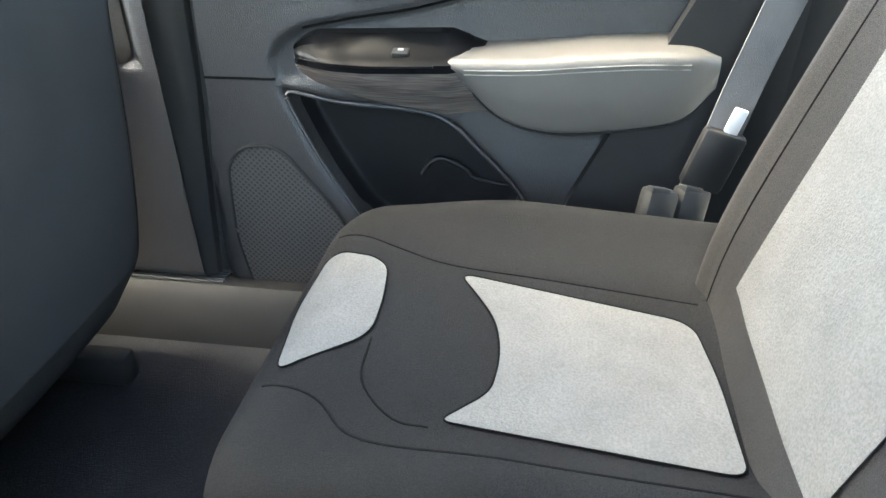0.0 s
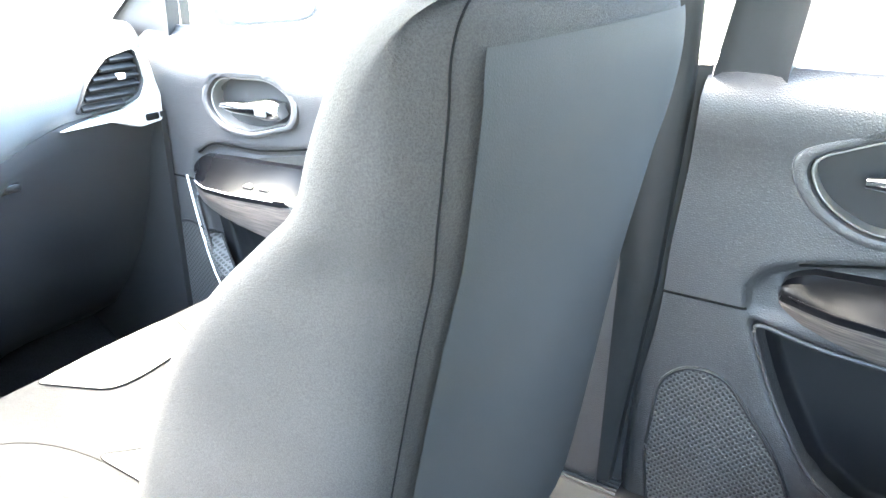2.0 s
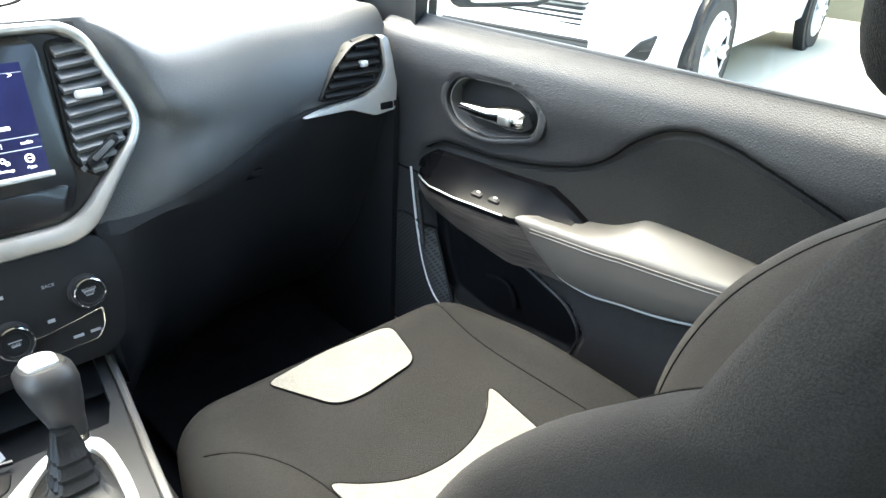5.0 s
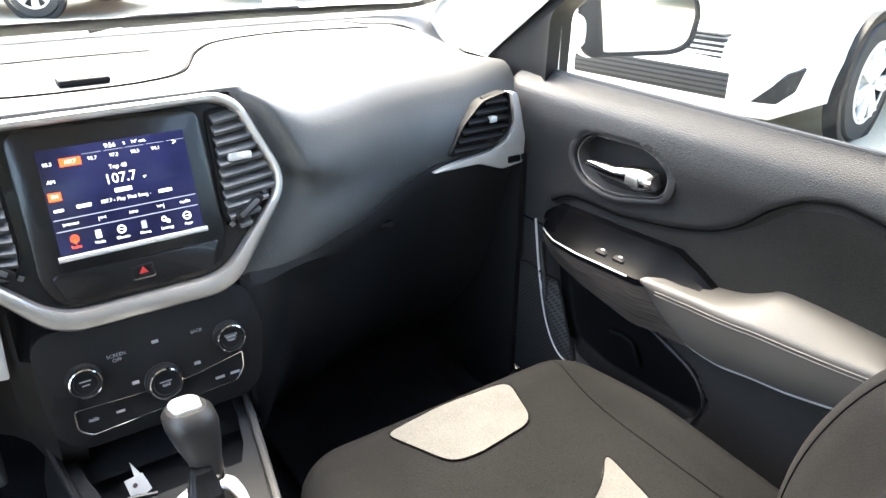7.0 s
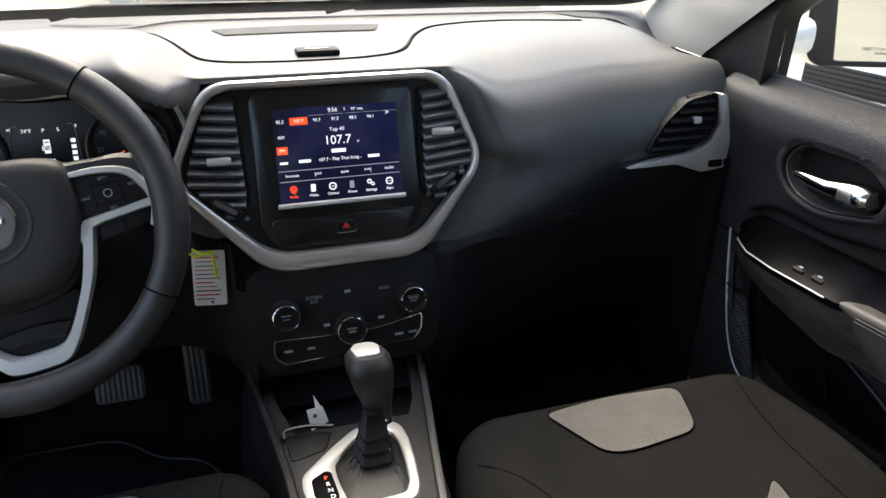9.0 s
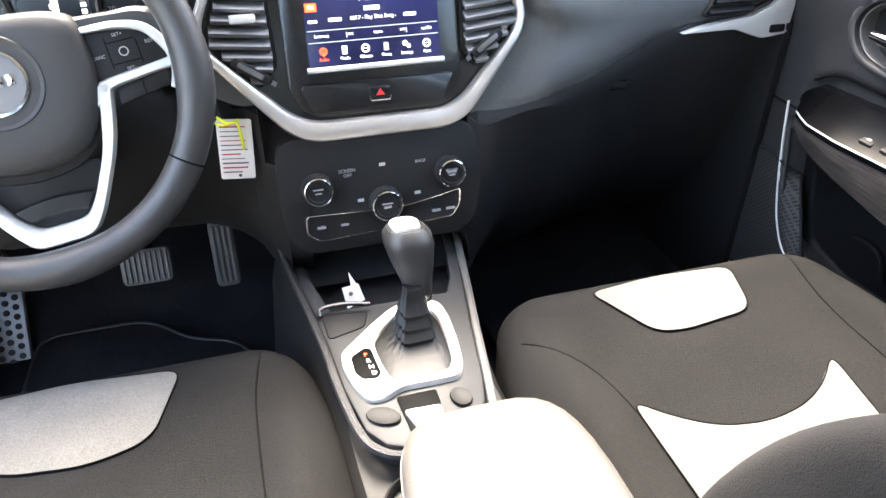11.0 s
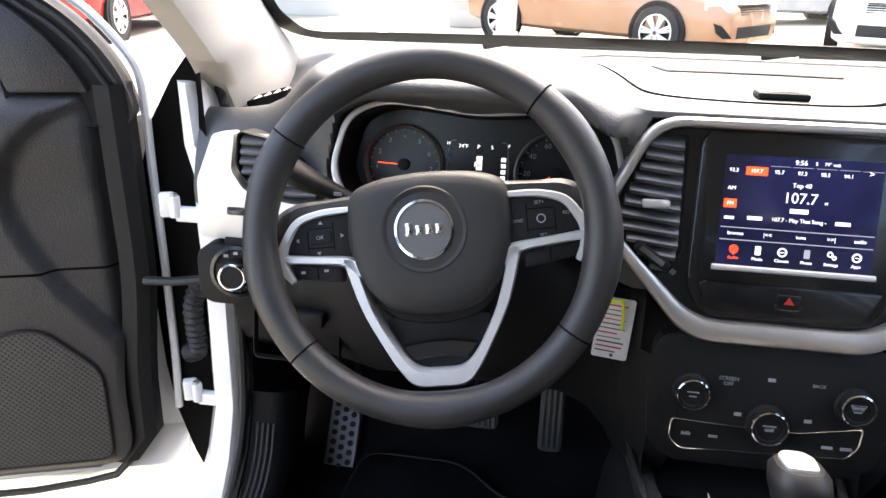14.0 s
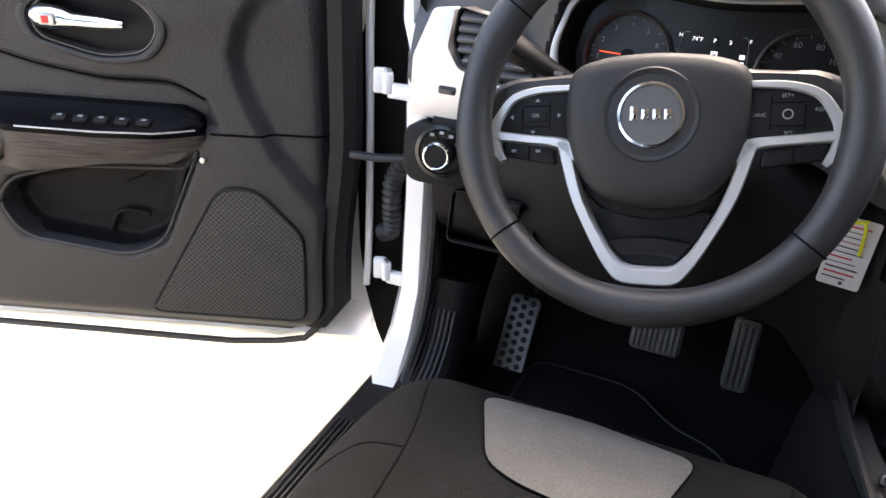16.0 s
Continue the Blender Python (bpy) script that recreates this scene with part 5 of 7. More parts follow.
bm = bmesh.new()
cyl(bm, mn @ Matrix.Translation((-0.004, 0.0, 0.0008)), 0.0035, 0.0004, 12)
part("print_spot", bm, M_ink, leaf)
# shifter
M_boot = mat("black_boot_leather", (0.009, 0.009, 0.0095), 0.42, bump=0.4, bump_scale=500, kind="leather", scale=20, spec=0.3)
bez = rpoly([(-0.103, -0.256), (-0.064, -0.219), (-0.031, -0.192), (-0.012, -0.184), (0.018, -0.184), (0.034, -0.197), (0.037, -0.225), (0.034, -0.272), (0.028, -0.312), (0.018, -0.331), (-0.020, -0.331), (-0.049, -0.330), (-0.070, -0.341), (-0.088, -0.338), (-0.099, -0.312), (-0.105, -0.278)], 0.009, 4)
MB = Matrix.Translation((0, 0, 0.635))
hole = rpoly([(-0.063, -0.250), (-0.050, -0.233), (-0.030, -0.212), (-0.014, -0.203), (0.006, -0.203), (0.018, -0.212), (0.022, -0.232), (0.021, -0.268), (0.018, -0.300), (0.009, -0.317), (-0.010, -0.319), (-0.032, -0.319), (-0.048, -0.319), (-0.057, -0.312), (-0.061, -0.290), (-0.063, -0.270)], 0.006, 4)
bm = bmesh.new()
ring(bm, bez, hole, MB, 0.008, z0=-0.01)
part("shifter_surround", bm, M_silver, console, "satin silver shifter surround")
bm = bmesh.new()
prism(bm, hole, MB, 0.0022, z0=0.0012)
part("shifter_well", bm, M_boot, console)
bm = bmesh.new()
prism(bm, rpoly([(-0.094, -0.270), (-0.076, -0.259), (-0.069, -0.263), (-0.066, -0.305), (-0.072, -0.311), (-0.087, -0.309), (-0.094, -0.296)], 0.004), MB, 0.0095, bev=0.001, z0=0.004)
gate = part("gear_display", bm, M_void, console)
for k, t in enumerate("PRND"):
    letters("gear_letter", t, MB @ Matrix.Translation((-0.0770 + 0.0012 * k, -0.272 - 0.0105 * k, 0.0096)), 0.0085, M_lit if k else M_litred, gate)
shifter = thing("gear_shifter", (0.0, -0.24, 0.634), "black automatic gear shifter with silver-capped knob and boot", "gear shifter")
bm = bmesh.new()
rows = []
for f, z, dy in ((0.98, 0.0022, 0), (0.90, 0.004, 0.001), (0.72, 0.005, 0.004), (0.60, 0.007, 0.006), (0.52, 0.012, 0.008), (0.54, 0.017, 0.009), (0.46, 0.024, 0.011), (0.47, 0.029, 0.012), (0.39, 0.037, 0.014), (0.40, 0.042, 0.015), (0.32, 0.050, 0.018), (0.28, 0.060, 0.02), (0.24, 0.066, 0.02)):
    rows.append([MB @ V(-0.006 + (x + 0.006) * f + 0.0015 * math.sin(i * 1.9) * (f < 0.9), -0.246 + (y + 0.246) * f + dy, z) for i, (x, y) in enumerate(hole)])
loft(bm, rows, closeu=True, cap=True)
part("boot", bm, M_boot, shifter)
bm = bmesh.new()
rows = []
c0, c1 = V(0.002, -0.222, 0.672), V(-0.008, -0.196, 0.760)
for t, w, d in ((0, 0.013, 0.013), (0.12, 0.016, 0.016), (0.3, 0.019, 0.020), (0.55, 0.025, 0.027), (0.78, 0.029, 0.031), (0.92, 0.028, 0.030), (1.0, 0.022, 0.024)):
    p = c0.lerp(c1, t)
    rows.append([p + V(w * math.copysign(abs(math.cos(a)) ** 0.8, math.cos(a)), d * math.copysign(abs(math.sin(a)) ** 0.8, math.sin(a)), -0.2 * d * math.sin(a)) for a in [2 * math.pi * j / 24 for j in range(24)]])
loft(bm, rows, closeu=True, cap=True)
knob_ = part("shift_knob", bm, M_wheel, shifter)
bm = bmesh.new()
prism(bm, rpoly([(-0.015, -0.020), (0.015, -0.020), (0.018, 0.008), (0.010, 0.020), (-0.010, 0.020), (-0.018, 0.008)], 0.006), basis(c1 + V(0, 0.004, -0.001), (1, 0, 0), (0, 1, -0.18)), 0.004, bev=0.002)
part("knob_cap", bm, M_silver, knob_, "satin silver cap")
bm = bmesh.new()
cyl(bm, basis(V(0.002, -0.222, 0.672), (1, 0, 0), (0, 1, -0.25)), 0.0155, 0.012, 24, bev=0.002)
part("collar", bm, M_chrome, shifter)
# switch row and cup holders
MX = MB @ Matrix.Translation((0, 0, 0.001))
bm = bmesh.new()
prism(bm, rpoly([(-0.058, -0.340), (-0.013, -0.340), (-0.015, -0.396), (-0.054, -0.392)], 0.004), MX, 0.0020, bev=0.0006)
rc = part("switch_recess", bm, M_void, plate)
bm = bmesh.new()
prism(bm, rpoly([(-0.055, -0.364), (-0.015, -0.366), (-0.017, -0.393), (-0.048, -0.389)], 0.004), MX, 0.0060, bev=0.002, z0=0.001)
psw = part("parking_brake_switch", bm, M_silver, rc, "satin silver parking brake switch")
bm = bmesh.new()
lathe(bm, MX @ Matrix.Translation((-0.033, -0.378, 0.0058)), [(0.006, 0), (0.006, 0.0005), (0.0045, 0.0005), (0.0045, 0)], 16)
part("switch_symbol", bm, M_print, psw)
for x, y, a, b_ in ((-0.077, -0.362, 0.017, 0.011), (0.010, -0.358, 0.010, 0.013)):
    bm = bmesh.new()
    lathe(bm, MX @ Matrix.Translation((x, y, 0.0)) @ Matrix.Rotation(-0.5 if x < 0 else 0.3, 4, "Z") @ Matrix.Diagonal((a, b_, 1, 1)), [(1.12, 0.0005), (1.05, 0.0022), (0.92, 0.0016), (0.5, 0.0008), (0.01, 0.0006)], 28)
    part("plate_dimple", bm, M_hard, plate)
for x, y in ((-0.058, -0.462), (0.045, -0.470)):
    bm = bmesh.new()
    lathe(bm, Matrix.Translation((x, y, 0.585)), [(0.041, 0.018), (0.043, 0.026), (0.040, 0.0285), (0.037, 0.024), (0.035, 0.002), (0.0001, 0.0)], 32)
    part("cup_holder", bm, M_hard, console)
bm = bmesh.new()
blob(bm, Matrix.Translation((0.0, -0.612, 0.680)), (0.094, 0.185, 0.036), 4.0, 32, 14)
lid_ = part("armrest_lid", bm, M_beige, console, "pale beige leather armrest lid")
bm = bmesh.new()
tube(bm, [(0.0925 * math.copysign(abs(math.cos(a)) ** 0.5, math.cos(a)), -0.612 + 0.1835 * math.copysign(abs(math.sin(a)) ** 0.5, math.sin(a)), 0.690) for a in [2 * math.pi * k / 48 for k in range(48)]], 0.0016, n=6, closed=True)
part("lid_stitching", bm, M_stitch, lid_)
bm = bmesh.new()
box(bm, (0.0, -0.625, 0.625), (0.155, 0.31, 0.06), bev=0.012)
part("armrest_bin", bm, M_hard, console)


# ---------------------------------------------------------------- seats
def cushion_f(x0, hw, yf, yr, z0, roll=0.085, dip=0.035, bol=0.022):
    def width(y):
        d = min(max(yf - y, 0), 0.22) / 0.22
        return hw * (1 - 0.20 * (1 - d) ** 2.6)

    def f(x, y):
        s = (yf - y) / (yf - yr)
        w = width(y)
        u = (x - x0) / w
        d = max(yf - y, 0)
        z = z0 - dip * s
        if d < roll:
            z -= roll - math.sqrt(max(roll * roll - (roll - d) ** 2, 0))
        z += bol * math.exp(-((abs(u) - 0.80) / 0.15) ** 2) * smooth01(0.15, 0.5, s)
        e = max(w - abs(x - x0), 0)
        r2 = 0.055
        if e < r2:
            z -= r2 - math.sqrt(max(r2 * r2 - (r2 - e) ** 2, 0))
        return z
    return f, width


def seat_cushion(parent, x0, hw, yf, yr, z0, zb, ins_a, ins_b, seams):
    f, width = cushion_f(x0, hw, yf, yr, z0)
    b = bmesh.new()
    us = [q / 24 for q in range(-19, 20)]
    us = [-1, -0.997, -0.99, -0.975, -0.95, -0.92, -0.89, -0.85, -0.82] + us + [0.82, 0.85, 0.89, 0.92, 0.95, 0.975, 0.99, 0.997, 1]
    ds = [0.0, 0.001, 0.003, 0.006] + [0.010 + 0.005 * k for k in range(17)] + [0.10 + 0.02 * k for k in range(17)] + [0.44, yf - yr]
    rows = []
    for d in ds:
        y = yf - d
        w = width(y)
        r = [V(x0 + u * w, y, f(x0 + u * w, y)) for u in us]
        rows.append([V(r[0].x, y, zb)] + r + [V(r[-1].x, y, zb)])
    rows.insert(0, [V(p.x, p.y, zb) for p in rows[0]])
    rows.append([V(p.x, p.y, zb) for p in rows[-1]])
    loft(b, rows)
    cu = part("cushion", b, M_fabric, parent, sharp=70)
    for nm, (a, c) in (("front_insert", ins_a), ("main_insert", ins_b)):
        b = bmesh.new()
        o = rpoly(list(a) + list(c)[::-1], 0.024, 6)
        cx, cy = np.mean([p[0] for p in o]), np.mean([p[1] for p in o])
        g = [[V(cx + (x - cx) * k, cy + (y - cy) * k, f(cx + (x - cx) * k, cy + (y - cy) * k) + 0.0020) for x, y in o] for k in (1, 0.97, 0.94, 0.9, 0.85, 0.79, 0.72, 0.64, 0.56, 0.47, 0.38, 0.28, 0.18, 0.04)]
        loft(b, g, closeu=True, cap=False)
        b.faces.new([v for v in b.verts][-len(o):])
        edge = g[0]
        q = part(nm, b, M_insert, cu, "light grey mottled cloth insert", sharp=70)
        b = bmesh.new()
        tube(b, edge, 0.0009, n=5, closed=True)
        part("insert_seam", b, M_seam, q)
    for sm in seams:
        b = bmesh.new()
        tube(b, [V(x, y, f(x, y) - 0.0004) for x, y in spl(sm, 6)], 0.0014, n=6)
        part("cushion_seam", b, M_seam, cu)
    return cu


M_backpanel = mat("dark_vinyl_back", (0.020, 0.0200, 0.0200), 0.8, bump=0.2, bump_scale=500, kind="leather", scale=8, spec=0.12)


def seat_back(parent, x0, dy, levels, dz=0.0, insert=0.50, head=None, panel=False):
    """A backrest from level sections: height, half width, rear, front centre and front of the bolsters."""
    lv = spl(levels, 4)

    def sect(q, k=12):
        z, w, yr, yc, yb = q
        yr, yc, yb = yr + dy, yc + dy, yb + dy
        mid = (yr + yb) / 2
        half = [(0, yr), (w * 0.45, yr + 0.002), (w * 0.82, yr + 0.008), (w * 0.97, yr + 0.028), (w, mid), (w, yb - 0.025), (w * 0.94, yb), (w * 0.80, yb - 0.008), (w * 0.58, yc - 0.002), (w * 0.3, yc), (0, yc)]
        loop = half + [(-x, y) for x, y in half[-2:0:-1]]
        cl = spl(loop[-2:] + loop + loop[:3], 3)[6:6 + 3 * len(loop)]
        return [V(x0 + x, y, z + dz) for x, y in cl]
    b = bmesh.new()
    loft(b, [sect(q) for q in lv], closeu=True, cap=True)
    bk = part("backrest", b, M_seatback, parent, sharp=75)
    n = len(sect(lv[0]))
    for idx, rr in ((21, 0.0010), (n - 21, 0.0010), (7, 0.0008), (n - 7, 0.0008)):
        b = bmesh.new()
        tube(b, [sect(q)[idx] for q in lv[3:-4]], rr, n=6)
        part("back_seam", b, M_seam, bk)
    if insert:
        b = bmesh.new()
        a = 24
        rows = []
        for q in lv:
            if levels[0][0] + 0.10 < q[0] < levels[0][0] + 0.10 + insert:
                pts = sect(q)[a:n - a + 1]
                rows.append([p + V(0, 0.003, 0.001) for p in pts])
        loft(b, rows)
        part("back_insert", b, M_insert, bk, "light grey mottled cloth insert", sharp=70)
    if panel:
        b = bmesh.new()
        rows = []
        for q in lv:
            if levels[0][0] + 0.06 < q[0] < levels[-1][0] - 0.03:
                o = sect(q)
                rows.append([p + V(0, -0.004, 0) for p in o[-6:] + o[:7]])
        loft(b, rows)
        part("back_panel", b, M_backpanel, bk, "smooth dark vinyl back panel", sharp=70)
    if head:
        hy, hz = head
        hm = Matrix.Translation((x0, hy + dy, hz + dz)) @ Euler((radians(10), 0, 0)).to_matrix().to_4x4()
        b = bmesh.new()
        blob(b, hm, (0.130, 0.055, 0.098), 3.0, 36, 18)
        h = part("headrest", b, M_fabric, parent, sharp=75)
        b = bmesh.new()
        tube(b, [hm @ V(0.1305 * math.copysign(abs(math.cos(a)) ** 0.66, math.cos(a)), 0.012, 0.0885 * math.copysign(abs(math.sin(a)) ** 0.66, math.sin(a))) for a in [2 * math.pi * k / 48 for k in range(48)]], 0.0022, n=6, closed=True)
        part("headrest_seam", b, M_seam, h)
        top = levels[-1][0] + dz
        for s in (-1, 1):
            b = bmesh.new()
            tube(b, [(x0 + s * 0.055, hy + dy, top - 0.03), (x0 + s * 0.055, hy + dy, hz + dz - 0.05)], 0.006, n=10)
            part("headrest_post", b, M_chrome, h)
            b = bmesh.new()
            cyl(b, Matrix.Translation((x0 + s * 0.055, hy + dy, top - 0.004)), 0.013, 0.010, 16, bev=0.003)
            part("post_sleeve", b, M_hard, h)
    return bk


FRONT_BACK = [(0.50, 0.19, -0.80, -0.66, -0.63), (0.55, 0.215, -0.825, -0.66, -0.61), (0.60, 0.225, -0.835, -0.67, -0.598), (0.70, 0.232, -0.848, -0.695, -0.603), (0.78, 0.232, -0.858, -0.72, -0.622), (0.86, 0.226, -0.870, -0.75, -0.658), (0.93, 0.224, -0.883, -0.78, -0.71), (0.98, 0.221, -0.893, -0.80, -0.762), (1.01, 0.226, -0.899, -0.815, -0.796), (1.045, 0.228, -0.904, -0.82, -0.811), (1.075, 0.226, -0.906, -0.83, -0.823), (1.098, 0.222, -0.905, -0.838, -0.834), (1.116, 0.208, -0.903, -0.850, -0.846), (1.128, 0.178, -0.898, -0.860, -0.858), (1.136, 0.11, -0.889, -0.874, -0.874)]
REAR_BACK = [(0.56, 0.19, -1.66, -1.50, -1.50), (0.60, 0.215, -1.67, -1.505, -1.50), (0.70, 0.22, -1.68, -1.53, -1.515), (0.85, 0.22, -1.70, -1.575, -1.56), (1.0, 0.215, -1.74, -1.62, -1.61), (1.10, 0.20, -1.76, -1.655, -1.65), (1.14, 0.17, -1.75, -1.68, -1.675), (1.15, 0.10, -1.73, -1.70, -1.698)]
front_p = thing("front_seat", (0.345, -0.45, 0.34), "charcoal cloth front seat with light grey inserts beside the passenger door", "seat", "front seats")
seat_cushion(front_p, 0.335, 0.262, -0.185, -0.70, 0.655, 0.50,
             ([(0.214, -0.244), (0.32, -0.226), (0.424, -0.240)], [(0.262, -0.333), (0.30, -0.339), (0.399, -0.328)]),
             ([(0.178, -0.420), (0.215, -0.452), (0.256, -0.476), (0.31, -0.484), (0.361, -0.475), (0.405, -0.452), (0.440, -0.418)], [(0.19, -0.70), (0.30, -0.70), (0.405, -0.70)]),
             [[(0.105, -0.30), (0.17, -0.40), (0.185, -0.55), (0.185, -0.68)], [(0.52, -0.235), (0.495, -0.36), (0.50, -0.55), (0.50, -0.68)]])
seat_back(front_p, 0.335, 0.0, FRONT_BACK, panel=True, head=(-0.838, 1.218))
bm = bmesh.new()
box(bm, (0.348, -0.45, 0.46), (0.42, 0.44, 0.12), bev=0.02)
part("seat_base", bm, M_hard, front_p)
for s in (-1, 1):
    bm = bmesh.new()
    box(bm, (0.335 + s * 0.19, -0.46, 0.364), (0.035, 0.60, 0.05), bev=0.008)
    part("seat_rail", bm, M_hard, front_p)

front_d = thing("front_seat", (-0.37, -0.46, 0.34), "charcoal cloth driver seat with light grey insert", "seat", "front seats")
seat_cushion(front_d, -0.380, 0.262, -0.165, -0.74, 0.640, 0.48,
             ([(-0.512, -0.222), (-0.40, -0.204), (-0.278, -0.226)], [(-0.474, -0.316), (-0.44, -0.330), (-0.37, -0.338), (-0.310, -0.322)]),
             ([(-0.535, -0.42), (-0.48, -0.465), (-0.38, -0.48), (-0.28, -0.465), (-0.22, -0.42)], [(-0.52, -0.74), (-0.37, -0.74), (-0.22, -0.74)]),
             [[(-0.575, -0.225), (-0.553, -0.33), (-0.548, -0.48), (-0.548, -0.70)], [(-0.192, -0.215), (-0.205, -0.34), (-0.20, -0.70)], [(-0.615, -0.40), (-0.588, -0.355), (-0.553, -0.335)]])
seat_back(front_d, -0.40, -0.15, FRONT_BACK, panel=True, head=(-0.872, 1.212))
bm = bmesh.new()
box(bm, (-0.372, -0.49, 0.45), (0.42, 0.44, 0.12), bev=0.02)
part("seat_base", bm, M_hard, front_d)
for s in (-1, 1):
    bm = bmesh.new()
    box(bm, (-0.372 + s * 0.19, -0.5, 0.372), (0.04, 0.60, 0.07), bev=0.008)
    part("seat_rail", bm, M_metal, front_d)

# rear bench
rear = thing("rear_seat", (0.40, -1.35, 0.36), "charcoal cloth rear seat with light grey inserts", "seat", "rear seats")
seat_cushion(rear, 0.352, 0.252, -1.078, -1.58, 0.652, 0.45,
             ([(0.446, -1.112), (0.35, -1.106), (0.243, -1.122)], [(0.424, -1.184), (0.36, -1.193), (0.300, -1.194)]),
             ([(0.420, -1.258), (0.385, -1.282), (0.348, -1.304), (0.30, -1.313), (0.252, -1.309), (0.230, -1.290), (0.208, -1.270)], [(0.385, -1.490), (0.30, -1.503), (0.192, -1.508)]),
             [[(0.235, -1.115), (0.215, -1.17), (0.175, -1.22), (0.165, -1.35), (0.165, -1.5)], [(0.49, -1.11), (0.455, -1.19), (0.435, -1.25), (0.43, -1.35), (0.42, -1.5)], [(0.300, -1.195), (0.245, -1.20), (0.205, -1.235), (0.200, -1.265)]])
seat_back(rear, 0.255, 0.0, REAR_BACK, insert=0.42, head=(-1.72, 1.25))
rear2 = thing("rear_seat", (-0.22, -1.35, 0.36), "charcoal cloth rear seat with light grey inserts", "seat", "rear seats")
seat_cushion(rear2, -0.26, 0.40, -1.075, -1.58, 0.655, 0.45,
             ([(-0.25, -1.115), (-0.35, -1.10), (-0.45, -1.125)], [(-0.27, -1.205), (-0.35, -1.21), (-0.43, -1.205)]),
             ([(-0.22, -1.26), (-0.30, -1.315), (-0.38, -1.325), (-0.48, -1.26)], [(-0.24, -1.50), (-0.35, -1.505), (-0.46, -1.50)]),
             [[(0.06, -1.10), (0.05, -1.3), (0.05, -1.5)], [(-0.10, -1.10), (-0.10, -1.3), (-0.10, -1.5)]])
seat_back(rear2, -0.33, 0.0, [(z, w * 1.62, a, b_, c_) for z, w, a, b_, c_ in REAR_BACK], insert=0.42, head=(-1.72, 1.25))

# seat belts and buckles
belt = thing("seat_belt", (0.60, -1.52, 0.60), "grey seat belt with its plastic guide beside the rear seat", "seat belt")
bm = bmesh.new()
bp = spl([(0.612, -1.500, 0.60), (0.615, -1.53, 0.70), (0.62, -1.555, 0.80), (0.625, -1.60, 0.95), (0.63, -1.68, 1.15), (0.62, -1.74, 1.30)], 6)
loft(bm, [[V(x - 0.003, y - 0.022, z + 0.006), V(x - 0.003, y + 0.022, z - 0.004), V(x, y + 0.022, z - 0.004), V(x, y - 0.022, z + 0.006)] for x, y, z in bp], closeu=True, cap=True)
part("webbing", bm, M_belt, belt)
bm = bmesh.new()
box(bm, (0.612, -1.530, 0.695), (0.020, 0.050, 0.075), Euler((radians(16), 0, 0)).to_matrix(), bev=0.006)
tg = part("belt_guide", bm, M_hard, belt)
bm = bmesh.new()
box(bm, (0.600, -1.545, 0.748), (0.006, 0.016, 0.030), Euler((radians(16), 0, 0)).to_matrix(), bev=0.002)
part("guide_label", bm, M_silver, tg)
for x, y, z in ((0.580, -1.470, 0.632), (0.600, -1.51, 0.626)):
    bk = thing("seat_belt_buckle", (x, y, z - 0.02), "black seat belt buckle at the edge of the rear cushion", "buckle", "belt buckles")
    bm = bmesh.new()
    box(bm, (x, y, z + 0.012), (0.026, 0.042, 0.05), Euler((0.3, 0.2, 0.5)).to_matrix(), bev=0.007)
    part("housing", bm, M_hard, bk)
    bm = bmesh.new()
    box(bm, (x, y, z + 0.036), (0.014, 0.026, 0.008), Euler((0.3, 0.2, 0.5)).to_matrix(), bev=0.002)
    part("release", bm, M_hard, bk)
bm = bmesh.new()
prism(bm, rpoly([(-1.60, 0.58), (-1.36, 0.585), (-1.50, 0.88), (-1.56, 1.0), (-1.62, 1.0)], 0.02), basis(V(0.675, 0, 0), (0, 1, 0), (0, 0, 1)), -0.012, z0=0.01)
structure("quarter_trim", bm, M_hard, "dark trim between rear door and seat", "trim")


